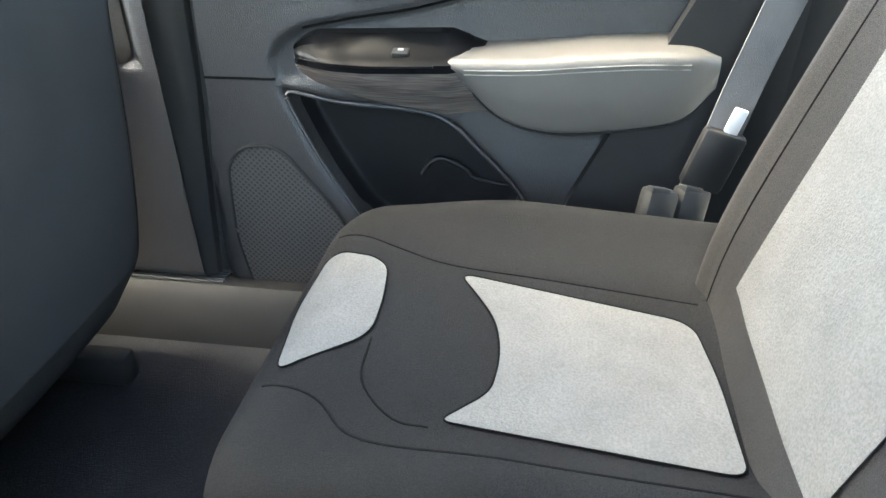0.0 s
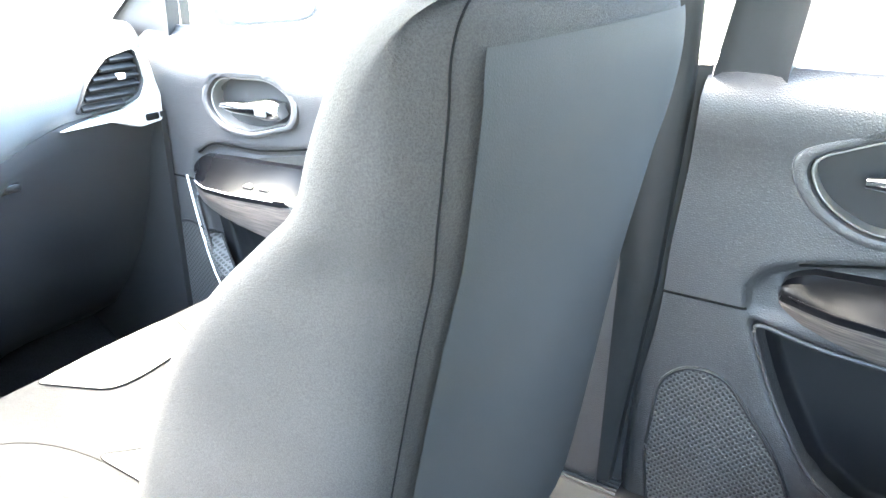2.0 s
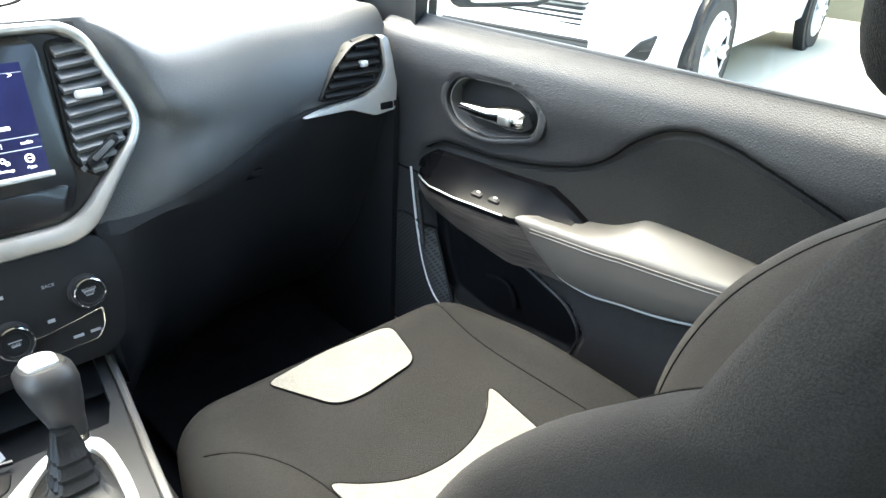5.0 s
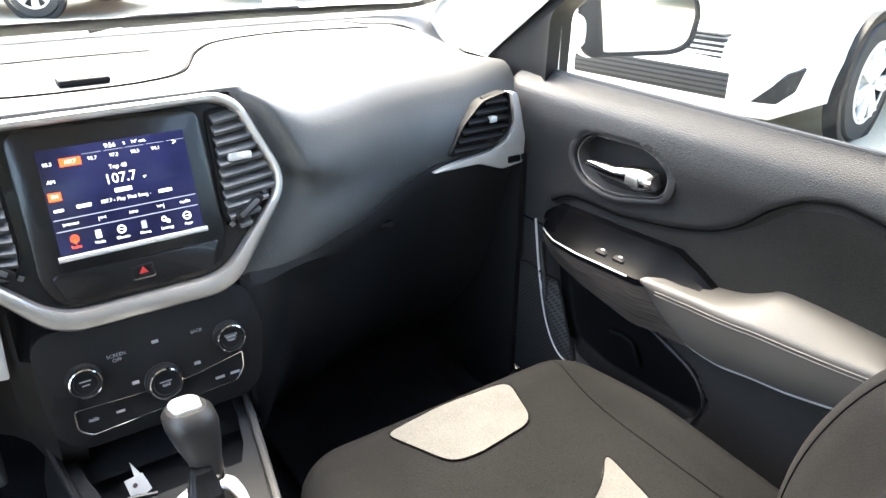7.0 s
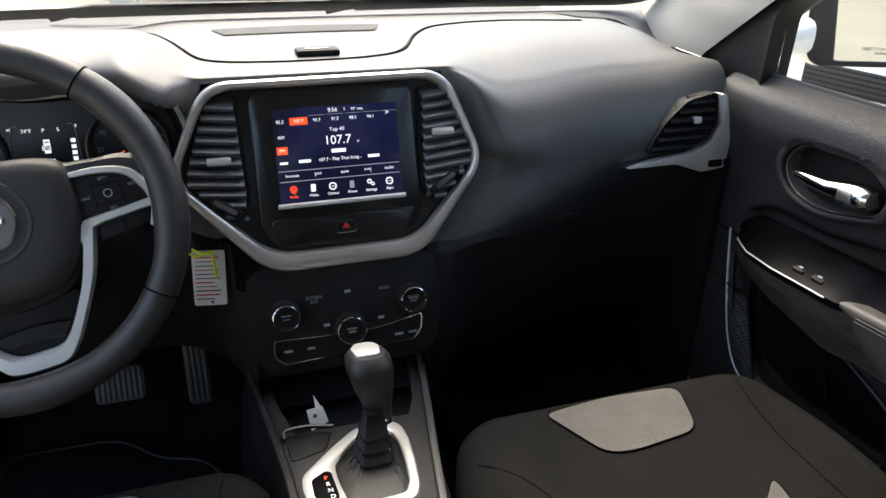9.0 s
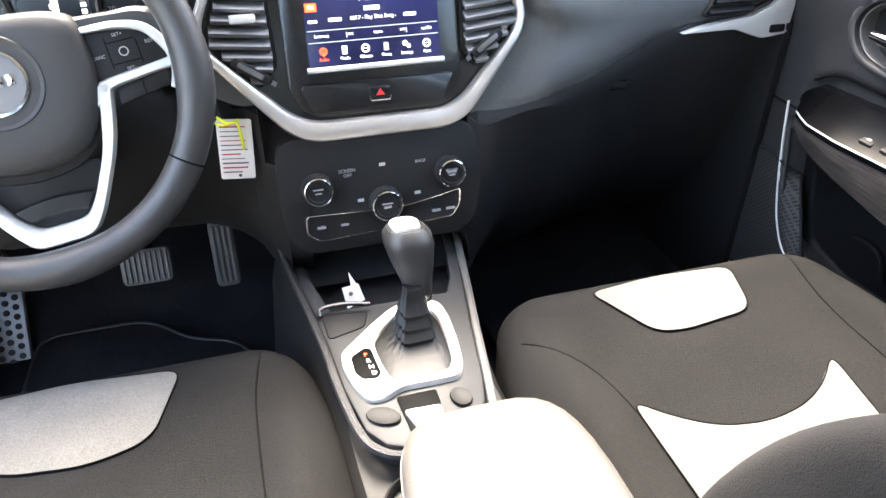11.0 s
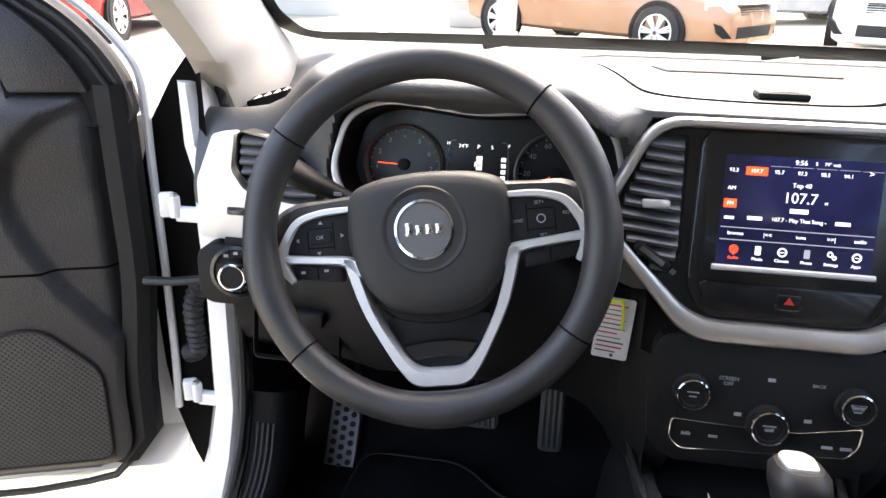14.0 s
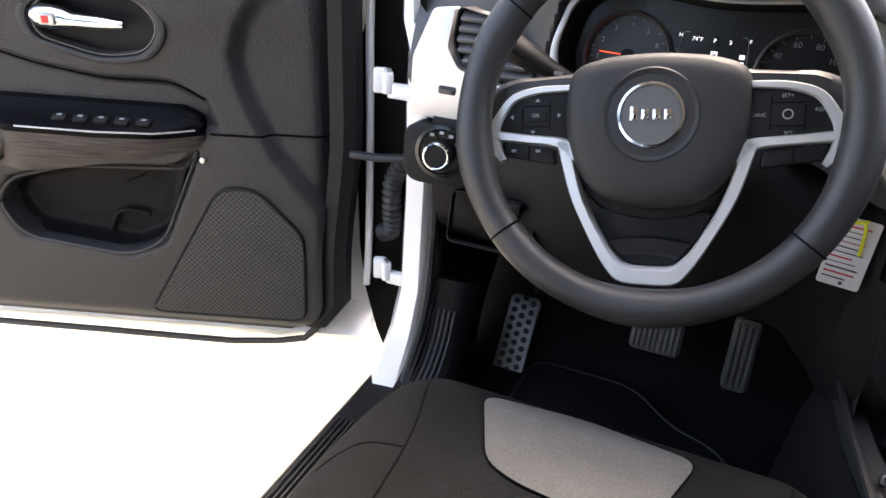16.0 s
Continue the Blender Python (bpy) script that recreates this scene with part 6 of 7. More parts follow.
# ---------------------------------------------------------------- doors
def door(name, label, m, sp, category="car door"):
    """A car door in its own frame m: x from the hinge to the latch, y inwards, z up."""
    th = thing(name, m @ V(sp["u1"] * 0.5, -0.05, sp["zb"]), label, category, "car doors")
    rec = [(sp["pocket"], -0.052, 0.018), (sp["handle"], -0.040, 0.010)]
    curve = sp["insert"]

    def n(u, z):
        h = 0.0
        for poly, d, w in rec:
            h += d * smooth01(w * 0.3, -w, sdf(poly, u, z))
        h -= 0.010 * smooth01(0.006, -0.006, sdf(curve, u, z))
        if sp.get("swoosh"):
            h -= 0.017 * smooth01(0.010, -0.010, sdf(sp["swoosh"], u, z))
        h -= 0.030 * smooth01(sp["zt"] - 0.045, sp["zt"], z) ** 2
        h -= 0.030 * smooth01(sp["zb"] + 0.05, sp["zb"], z) ** 2
        h += 0.012 * math.exp(-((z - 0.985) / 0.05) ** 2)
        h -= 0.02 * smooth01(sp["u0"] + 0.03, sp["u0"], u) ** 2
        return h
    # trim panel
    b = bmesh.new()
    rows = []
    nz, nu = sp.get("nz", 110), sp.get("nu", 130)
    for i in range(nz + 1):
        z = sp["zb"] + (sp["zt"] - sp["zb"]) * i / nz
        ua, ub = sp["front"](z), sp["u1"]
        rows.append([m @ V(ua + (ub - ua) * j / nu, n(ua + (ub - ua) * j / nu, z), z) for j in range(nu + 1)])
    loft(b, rows)
    panel = part("trim_panel", b, M_door, th, sharp=70)

    def on(u, z, lift=0.002):
        return m @ V(u, n(u, z) + lift, z)

    def patch(nm, poly, material, parent, lift=0.002, r=0.02, lab="", k=(1, 0.93, 0.8, 0.64, 0.46, 0.27, 0.08)):
        b = bmesh.new()
        o = rpoly(poly, r, 5)
        cx, cy = np.mean([p[0] for p in o]), np.mean([p[1] for p in o])
        loft(b, [[on(cx + (x - cx) * f, cy + (y - cy) * f, lift) for x, y in o] for f in k], closeu=True)
        b.verts.ensure_lookup_table()
        b.faces.new(b.verts[-len(o):])
        return part(nm, b, material, parent, lab, sharp=70), o

    # outer shell
    b = bmesh.new()
    zb, zt, u0, u1 = sp["zb"] - 0.035, sp["zt"], sp["shell0"], sp["u1"] + 0.015
    rows = []
    for z, o, e in ((zb, -0.055, 0.04), (zb + 0.03, -0.03, 0.0), (zb + 0.07, -0.085, -0.0), (0.72, -0.085, 0), (zt - 0.11, -0.085, 0), (zt - 0.05, -0.060, 0)):
        a = u0 + e
        q = -0.12 - 0.03 * math.sin(math.pi * (z - zb) / (zt - zb))
        rows.append([m @ V(a, o, z), m @ V(a, q * 0.6, z), m @ V(a - 0.02, q + 0.02, z), m @ V(a, q, z), m @ V((a + u1) / 2, q - 0.012, z), m @ V(u1 - 0.02, q, z), m @ V(u1, q + 0.03, z), m @ V(u1, o, z)])
    loft(b, rows, closeu=True)
    b.verts.ensure_lookup_table()
    b.faces.new(b.verts[:8])
    part("shell", b, M_white, th, "white painted door shell")
    # dark edge strip at the hinge end
    b = bmesh.new()
    loft(b, [[m @ V(sp["front"](z) + 0.004 + du, w, z) for du, w in ((0, -0.014), (-0.022, -0.006), (-0.040, -0.012), (-0.046, -0.035), (-0.030, -0.075))] for z in np.linspace(sp["zb"] + 0.02, sp["zt"], 14)])
    part("edge_strip", b, M_hard, th)
    # rubber seal round the panel
    b = bmesh.new()
    ed = [(sp["front"](zt) - 0.012, zt - 0.01)] + [(sp["front"](zt + (sp["zb"] - zt) * k / 14) - 0.018, zt + (sp["zb"] - zt) * k / 14) for k in range(1, 14)] + [(sp["front"](sp["zb"]) + 0.03, sp["zb"] - 0.040), (sp["u1"] * 0.5, sp["zb"] - 0.046), (sp["u1"], sp["zb"] - 0.042)]
    tube(b, [m @ V(u, -0.028 - 0.02 * (z < sp["zb"] - 0.02), z) for u, z in spl(ed, 3)], 0.006, n=8)
    part("seal", b, M_rubber, th)
    # window frame, glass
    if sp.get("glass"):
        fo, fi = sp["frame"], sp["glass"]
        b = bmesh.new()
        mm = m @ Matrix(((1, 0, 0, 0), (0, 0, 1, 0), (0, 1, 0, 0), (0, 0, 0, 1)))
        ring(b, rpoly(fo, 0.03, 5), rpoly(fi, 0.02, 5), mm, -0.020, z0=-0.060)
        part("window_frame", b, M_hard, th)
        b = bmesh.new()
        prism(b, rpoly(fi, 0.012, 5), mm, -0.038, z0=-0.042)
        g = part("window_glass", b, sp.get("pane", M_glass), th, "clear side window" if "pane" not in sp else "tinted side window")
        g.visible_shadow = False
        if sp.get("sail"):
            b = bmesh.new()
            prism(b, rpoly(sp["sail"], 0.004, 3), mm, -0.008, bev=0.003, z0=-0.026)
            part("sail_panel", b, M_door, th, "grained black corner panel ahead of the window")
            b = bmesh.new()
            tube(b, [m @ V(u - 0.010, -0.050, z + 0.008) for u, z in spl([(0.052, 0.52), (0.047, 0.62), (0.045, 0.78), (0.045, 0.92), (0.044, 1.01)] + sp["frame"][1:8], 4)], 0.0065, n=8, up=m.to_3x3() @ V(0, 1, 0))
            part("frame_edge", b, M_white, th, "white painted window frame edge")
            for du, dz, rr in ((0.008, -0.006, 0.0045), (0.020, -0.015, 0.0035)):
                b = bmesh.new()
                tube(b, [m @ V(u + du, -0.017, z + dz) for u, z in spl(sp["frame"][1:8], 4)], rr, n=8, up=m.to_3x3() @ V(0, 1, 0))
                part("frame_seal", b, M_rubber, th)
        b = bmesh.new()
        tube(b, [m @ V(u, -0.032, zt - 0.001) for u in (fi[0][0] - 0.02, 0.5, sp["u1"])], 0.005, n=8, flat=0.7)
        loft(b, [[m @ V(u, w, zz) for w, zz in ((-0.018, zt - 0.012), (-0.030, zt - 0.001), (-0.046, zt - 0.004), (-0.062, zt - 0.030), (-0.066, zt - 0.06))] for u in (fi[0][0] - 0.06, 0.5, sp["u1"])])
        part("belt_weatherstrip", b, M_rubber, th)
    # inner handle
    ho = rpoly(sp["handle"], 0.03, 6)
    cx, cy = np.mean([p[0] for p in ho]), np.mean([p[1] for p in ho])
    mm = m @ Matrix(((1, 0, 0, 0), (0, 0, 1, 0), (0, 1, 0, 0), (0, 0, 0, 1)))
    b = bmesh.new()
    ring(b, [(cx + (x - cx) * 1.16, cy + (y - cy) * 1.24) for x, y in ho], ho, mm, 0.011, z0=-0.02)
    bz = part("handle_bezel", b, M_door, th)
    b = bmesh.new()
    ring(b, [(cx + (x - cx) * 0.985, cy + (y - cy) * 0.985) for x, y in ho], [(cx + (x - cx) * 0.950, cy + (y - cy) * 0.935) for x, y in ho], mm, 0.004, z0=-0.02)
    part("handle_ring", b, M_badge, bz, "dark satin metal ring")
    b = bmesh.new()
    prism(b, [(cx + (x - cx) * 0.96, cy + (y - cy) * 0.95) for x, y in ho], mm, -0.020, z0=-0.026)
    part("handle_cup", b, M_hard, bz)
    (ua, za), (ub, zb2) = sp["lever"]
    b = bmesh.new()
    lp = [(ua + (ub - ua) * t, za + (zb2 - za) * t) for t in (0, 0.25, 0.5, 0.62, 0.75, 0.92, 1.0)]
    tube(b, [m @ V(u, 0.004 + 0.004 * k * (k < 3), z) for k, (u, z) in enumerate(lp)], [0.008, 0.012, 0.0125, 0.018, 0.0215, 0.021, 0.015], n=12, up=m.to_3x3() @ V(0, 0, 1), flat=0.85)
    part("handle_lever", b, M_chrome, th, "chrome door handle lever")
    b = bmesh.new()
    box(b, V(lp[4][0] + 0.004, 0.0235, lp[4][1]), (0.024, 0.008, 0.016), bev=0.003)
    part("lock_tab", b, M_metal, th, m=m)
    if sp.get("lockred"):
        b = bmesh.new()
        box(b, V(lp[4][0] + 0.004, 0.0280, lp[4][1]), (0.010, 0.002, 0.010), bev=0.001)
        part("lock_mark", b, M_red, th, m=m)
    # pull tray with its strip, silver line and switches
    t0, t1, t2, tz = sp["tray"]          # tip, start of the pad, end of the tray, height
    prot, rise = sp.get('prot', 0.052), sp.get('rise', 0.028)
    us = [t0, t0 + 0.003, t0 + 0.009, t0 + 0.018, t0 + 0.03, t0 + 0.06, (t0 + t1) / 2, t1 - 0.02, t1 - 0.004, t1 + 0.015, t1 + 0.03, t2 - 0.03, t2]

    def tray_row(u):
        a = smooth01(t0 - 0.01, t0 + 0.10, u)
        e = (1 - smooth01(t2 - 0.06, t2, u) * 0.8) * (0.3 + 0.7 * min(max((u - t0) / 0.03, 0), 1) ** 0.5)
        p = prot * (0.35 + 0.65 * a) * (0.35 + 0.65 * min(max((u - t0) / 0.035, 0), 1) ** 0.5) * (1 - 0.3 * smooth01(t1 - 0.004, t1 + 0.03, u))
        dz = sp["trayslope"] * (u - t0)
        return p, tz + dz, e
    b = bmesh.new()
    rows = []
    for u in us:
        p, z, e = tray_row(u)
        rows.append([m @ V(u, q, w) for q, w in ((-0.012, z + rise * e), (0.006, z + (rise - 0.002) * e), (p * 0.35, z + rise * 0.5 * e), (p * 0.8, z + 0.004), (p, z - 0.002), (p, z - 0.012), (-0.012, z - 0.014))])
    loft(b, rows, closeu=True, cap=True)
    tray_ob = part("pull_tray", b, M_tray, th)
    b = bmesh.new()
    tube(b, [m @ V(u, tray_row(u)[0] + 0.001, tray_row(u)[1] - 0.003) for u in us[2:8]], 0.0014, n=8)
    part("tray_line", b, sp.get("line", M_silver), tray_ob)
    b = bmesh.new()
    rows = []
    for u in us[:11] + [t1 + 0.05, t1 + 0.10]:
        p, z, e = tray_row(u)
        dr = sp["stripdrop"] * (0.45 + 0.55 * smooth01(t0, t1, u)) * (0.35 + 0.65 * min(max((u - t0) / 0.035, 0), 1) ** 0.5)
        top = 0.010 if u <= t1 else 0.010 + (u - t1) * 0.42
        rows.append([m @ V(u, q, w) for q, w in ((-0.055, z - top), (p - 0.002, z - top), (p - 0.001, z - top - 0.006), (p * 0.85, z - dr * 0.6 - top * 0.4), (p * 0.65, z - dr - 0.004), (-0.055, z - dr - 0.006))])
    loft(b, rows, closeu=True, cap=True)
    part("grained_strip", b, M_wood, th, "dark grained decorative strip")
    k = sp["switches"]
    for i in range(k):
        u = sp["sw0"] + sp["swd"] * i
        p, z, e = tray_row(u)
        b = bmesh.new()
        box(b, V(u, p * 0.62, z + 0.008), (0.022, 0.015, 0.008), Euler((-0.25, 0, 0)).to_matrix(), bev=0.003)
        s = part("window_switch", b, M_hard, tray_ob, m=m)
        b = bmesh.new()
        box(b, V(u, p * 0.62, z + 0.0123), (0.007, 0.004, 0.001), Euler((-0.25, 0, 0)).to_matrix(), bev=0)
        part("switch_symbol", b, M_print, s, m=m)
    # padded armrest
    b = bmesh.new()
    rows = []
    A = [r if len(r) == 5 else (r[0], r[1], r[1] - 0.004 - 0.06 * (r[1] - r[2]), r[2], r[3]) for r in sp["arm"]]     # place, back edge, crease, underside, depth
    for u, za, zc, zd, p in spl(A, 4):
        h = min(0.012, (zc - zd) * 0.4)
        rows.append([m @ V(u, q, w) for q, w in ((-0.012, zd + 0.3 * h), (p * 0.55, zd), (p * 0.80, zd + 0.3 * h), (p * 0.88, zd + 0.7 * h), (p * 0.95, (zc + zd) / 2), (p, zc - h), (p, zc - 0.6 * h), (p * 0.97, zc - 0.25 * h), (p * 0.90, zc), (p * 0.80, zc + 0.12 * (za - zc) + 0.001), (p * 0.4, zc + 0.62 * (za - zc) + 0.001), (0.002, za), (-0.012, za))])
    loft(b, rows, closeu=True, cap=True)
    ar = part("armrest", b, M_beige, th, "taupe leather armrest with double stitching", sharp=60)
    for dz in (0.010, 0.0155):
        b = bmesh.new()
        tube(b, [m @ V(u, p + 0.0004 - (0.0004 if dz > 0.012 else 0), zc - dz) for u, za, zc, zd, p in spl(A[1:-1], 4)], 0.0008, n=5)
        part("armrest_stitching", b, M_stitch, ar)
    b = bmesh.new()
    tube(b, [m @ V(u, p * 0.60, zd - 0.001) for u, za, zc, zd, p in spl(A, 4)], 0.003, n=6)
    part("armrest_piping", b, M_silver if sp.get("piping") else M_hard, ar)
    # cloth insert, pocket edge, seam, speaker
    b = bmesh.new()
    tube(b, [on(u, z, 0.0006) for u, z in spl([q for q in curve if q[1] > sp["creasez"]], 6)], 0.0021, n=6)
    part("insert_crease", b, M_seam, panel)
    if sp.get("cloth"):
        patch("cloth_insert", sp["cloth"], M_doorcloth, panel, 0.0025, 0.025, "charcoal cloth insert")
    b = bmesh.new()
    po = rpoly(sp["pocket"], 0.03, 5)
    tube(b, [m @ V(u, -0.001, z) for u, z in po], 0.0028, n=6, closed=True)
    part("pocket_edge", b, M_door, panel)
    patch("pocket_liner", [(np.mean([p[0] for p in sp["pocket"]]) * 0.06 + p[0] * 0.94, np.mean([p[1] for p in sp["pocket"]]) * 0.06 + p[1] * 0.94) for p in sp["pocket"]], M_liner, panel, 0.004, 0.025, "smooth black pocket liner", k=(1, 0.97, 0.94, 0.91, 0.88, 0.84, 0.78, 0.6, 0.4, 0.2, 0.08))
    if sp.get("piping"):
        b = bmesh.new()
        tube(b, spl([m @ V(u, 0.0025, z) for u, z in sp["piping"]], 6), 0.0022, n=6)
        part("silver_line", b, M_silver, panel, "thin satin silver line")
    b = bmesh.new()
    tube(b, spl([m @ V(u, -0.040, z) for u, z in sp["bottle"]], 6), 0.004, n=8)
    part("pocket_divider", b, M_liner, panel)
    b = bmesh.new()
    tube(b, [on(u, sp["seamz"], 0.0002) for u in np.linspace(sp["front"](sp["seamz"]), sp["seam1"], 30)], 0.0018, n=6)
    part("panel_seam", b, M_seam, panel)
    g, o = patch("speaker_grille", sp["speaker"], sp.get("mesh", M_grille_side), panel, 0.003, 0.025, "perforated speaker grille")
    b = bmesh.new()
    tube(b, [on(u, z, 0.002) for u, z in o], 0.0028, n=6, closed=True)
    part("grille_rim", b, M_hard, g)
    for u, z in sp["screws"]:
        b = bmesh.new()
        cyl(b, m @ Matrix.Translation((u, n(u, z), z)) @ Matrix.Rotation(radians(-90), 4, "X"), 0.005, 0.004, 12, bev=0.001)
        part("screw", b, M_metal, panel)
    return th, on


# a perforated metal: rows of small dark holes in the surface colour
def grille_mat(name, d):
    m = bpy.data.materials.new(name)
    m.use_nodes = True
    n, l = m.node_tree.nodes, m.node_tree.links
    tc, sep, com, vo = n.new("ShaderNodeTexCoord"), n.new("ShaderNodeSeparateXYZ"), n.new("ShaderNodeCombineXYZ"), n.new("ShaderNodeTexVoronoi")
    dot, mr, mx, bp = n.new("ShaderNodeVectorMath"), n.new("ShaderNodeMapRange"), n.new("ShaderNodeMix"), n.new("ShaderNodeBump")
    rot = n.new("ShaderNodeMapping")
    rot.inputs["Rotation"].default_value = (0, 0, radians(45))
    dot.operation = "DOT_PRODUCT"
    dot.inputs[1].default_value = d
    vo.voronoi_dimensions = "2D"
    vo.inputs["Scale"].default_value, vo.inputs["Randomness"].default_value = 160, 0.0
    mr.inputs["From Min"].default_value, mr.inputs["From Max"].default_value = 0.28, 0.42
    mx.data_type = "RGBA"
    mx.inputs["A"].default_value, mx.inputs["B"].default_value = (0.0015, 0.0015, 0.0015, 1), (0.034, 0.033, 0.033, 1)
    l.new(tc.outputs["Object"], dot.inputs[0])
    l.new(tc.outputs["Object"], sep.inputs[0])
    l.new(dot.outputs["Value"], com.inputs[0])
    l.new(sep.outputs["Z"], com.inputs[1])
    l.new(com.outputs[0], rot.inputs["Vector"])
    l.new(rot.outputs[0], vo.inputs["Vector"])
    l.new(vo.outputs["Distance"], mr.inputs["Value"])
    l.new(mr.outputs["Result"], mx.inputs["Factor"])
    l.new(mx.outputs["Result"], n["Principled BSDF"].inputs["Base Color"])
    n["Principled BSDF"].inputs["Roughness"].default_value = 0.5
    bp.inputs["Strength"].default_value, bp.inputs["Distance"].default_value = 0.6, 0.001
    l.new(mr.outputs["Result"], bp.inputs["Height"])
    l.new(bp.outputs["Normal"], n["Principled BSDF"].inputs["Normal"])
    return m


M_grille = grille_mat("perforated_grille", (0.942, 0.335, 0))
M_grille_side = grille_mat("perforated_grille_side", (0, 1, 0))
M_tray = mat("black_switch_panel", (0.0035, 0.0035, 0.004), 0.30, scale=12, spec=0.04)
M_liner = mat("smooth_black_liner", (0.006, 0.006, 0.0065), 0.55, scale=10, spec=0.12)

HANDLE = [(0.514, 0.962), (0.506, 0.925), (0.41, 0.899), (0.345, 0.909), (0.319, 0.948), (0.348, 0.985), (0.47, 0.990)]
SPEAKER = [(0.265, 0.706), (0.206, 0.710), (0.133, 0.634), (0.137, 0.475), (0.403, 0.473)]
FRAME = [(0.03, 1.00), (0.06, 1.053), (0.26, 1.196), (0.39, 1.285), (0.594, 1.46), (0.75, 1.52), (1.05, 1.47), (1.07, 1.00)]
GLASS = [(0.222, 1.015), (0.226, 1.150), (0.307, 1.208), (0.42, 1.287), (0.58, 1.40), (0.75, 1.44), (1.00, 1.41), (1.02, 1.015)]
INSERT = [(0.255, 0.80), (0.27, 0.845), (0.32, 0.868), (0.42, 0.869), (0.521, 0.885), (0.587, 0.904), (0.627, 0.927), (0.667, 0.963), (0.71, 0.990), (0.752, 0.998), (0.80, 0.991), (0.876, 0.967), (0.95, 0.94), (1.02, 0.915), (1.02, 0.80), (0.60, 0.78)]
CLOTH = [(0.40, 0.852), (0.521, 0.874), (0.590, 0.894), (0.634, 0.919), (0.672, 0.953), (0.713, 0.980), (0.752, 0.987), (0.798, 0.981), (0.872, 0.957), (0.945, 0.93), (1.01, 0.906), (1.01, 0.80), (0.60, 0.80)]


def dfront(z):
    return 0.085 + 0.022 * smooth01(0.82, 0.56, z) + 0.10 * smooth01(0.53, 0.40, z) ** 2


c, s = math.cos(radians(70.4)), math.sin(radians(70.4))
MDR = Matrix(((-s, c, 0, -0.786), (-c, -s, 0, 0.069), (0, 0, 1, -0.008), (0, 0, 0, 1)))
base_spec = dict(u0=0.088, u1=1.045, zb=0.437, zt=1.055, front=dfront, shell0=0.035, handle=HANDLE, insert=INSERT, speaker=SPEAKER, frame=[(0.037, 1.00), (0.048, 1.062), (0.074, 1.107), (0.107, 1.144), (0.147, 1.173), (0.26, 1.258), (0.40, 1.36), (0.55, 1.45), (0.75, 1.50), (1.05, 1.46), (1.07, 1.00)], glass=[(0.192, 1.015), (0.196, 1.05), (0.200, 1.08), (0.207, 1.12), (0.216, 1.165), (0.30, 1.235), (0.42, 1.325), (0.56, 1.41), (0.75, 1.455), (1.00, 1.42), (1.02, 1.015)],
                 seamz=0.794, seam1=0.267, bottle=[(0.47, 0.60), (0.455, 0.632), (0.43, 0.640), (0.40, 0.635)], screws=[(0.283, 0.752)])
driver_door, d_on = door("driver_door", "white car door swung wide open with black trim panel", MDR, dict(base_spec, creasez=0.84, sail=[(0.093, 1.046), (0.110, 1.080), (0.134, 1.115), (0.166, 1.146), (0.200, 1.172), (0.214, 1.168), (0.198, 1.07), (0.190, 1.046)],
    pocket=[(0.285, 0.775), (0.363, 0.605), (0.423, 0.577), (0.60, 0.600), (0.63, 0.66), (0.60, 0.70), (0.50, 0.728), (0.31, 0.735)],
    lever=((0.373, 0.947), (0.500, 0.955)), lockred=True, mesh=M_grille, line=M_frame, tray=(0.275, 0.555, 0.72, 0.806), trayslope=0.01, stripdrop=0.075, switches=5, sw0=0.352, swd=0.031,
    swoosh=[(0.10, 1.036), (0.150, 1.014), (0.185, 0.988), (0.208, 0.956), (0.224, 0.908), (0.217, 0.872), (0.202, 0.830), (0.167, 0.760), (0.11, 0.690), (0.0, 0.66), (0.0, 1.036)],
    arm=[(0.555, 0.795, 0.775, 0.045), (0.60, 0.805, 0.735, 0.056), (0.68, 0.82, 0.715, 0.06), (0.78, 0.86, 0.715, 0.06), (0.90, 0.855, 0.74, 0.06), (0.97, 0.85, 0.80, 0.04)]))
MPA = Matrix(((0, -1, 0, 0.668), (-1, 0, 0, 0.224), (0, 0, 1, -0.033), (0, 0, 0, 1)))
pass_door, p_on = door("passenger_door", "closed front passenger door with black trim and taupe armrest", MPA, dict(base_spec, creasez=0.84, u0=0.13, front=lambda z: dfront(z) + 0.02, frame=FRAME, glass=GLASS, piping=[(0.238, 0.800), (0.245, 0.76), (0.262, 0.68), (0.285, 0.61), (0.318, 0.565), (0.36, 0.552)], cloth=CLOTH,
    pocket=[(0.250, 0.775), (0.285, 0.62), (0.318, 0.565), (0.40, 0.548), (0.60, 0.56), (0.63, 0.64), (0.60, 0.68), (0.50, 0.715), (0.31, 0.735)],
    lever=((0.355, 0.938), (0.490, 0.945)), prot=0.046, rise=0.045, tray=(0.262, 0.512, 0.61, 0.799), trayslope=0.05, stripdrop=0.082, switches=2, sw0=0.425, swd=0.036,
    arm=[(0.512, 0.818, 0.812, 0.800, 0.043), (0.545, 0.822, 0.815, 0.772, 0.045), (0.598, 0.824, 0.819, 0.742, 0.045), (0.648, 0.834, 0.822, 0.736, 0.045), (0.680, 0.849, 0.825, 0.740, 0.045), (0.703, 0.860, 0.828, 0.744, 0.045), (0.755, 0.861, 0.832, 0.751, 0.045), (0.82, 0.858, 0.838, 0.766, 0.045), (0.88, 0.855, 0.846, 0.784, 0.045), (0.955, 0.850, 0.845, 0.80, 0.035)]))


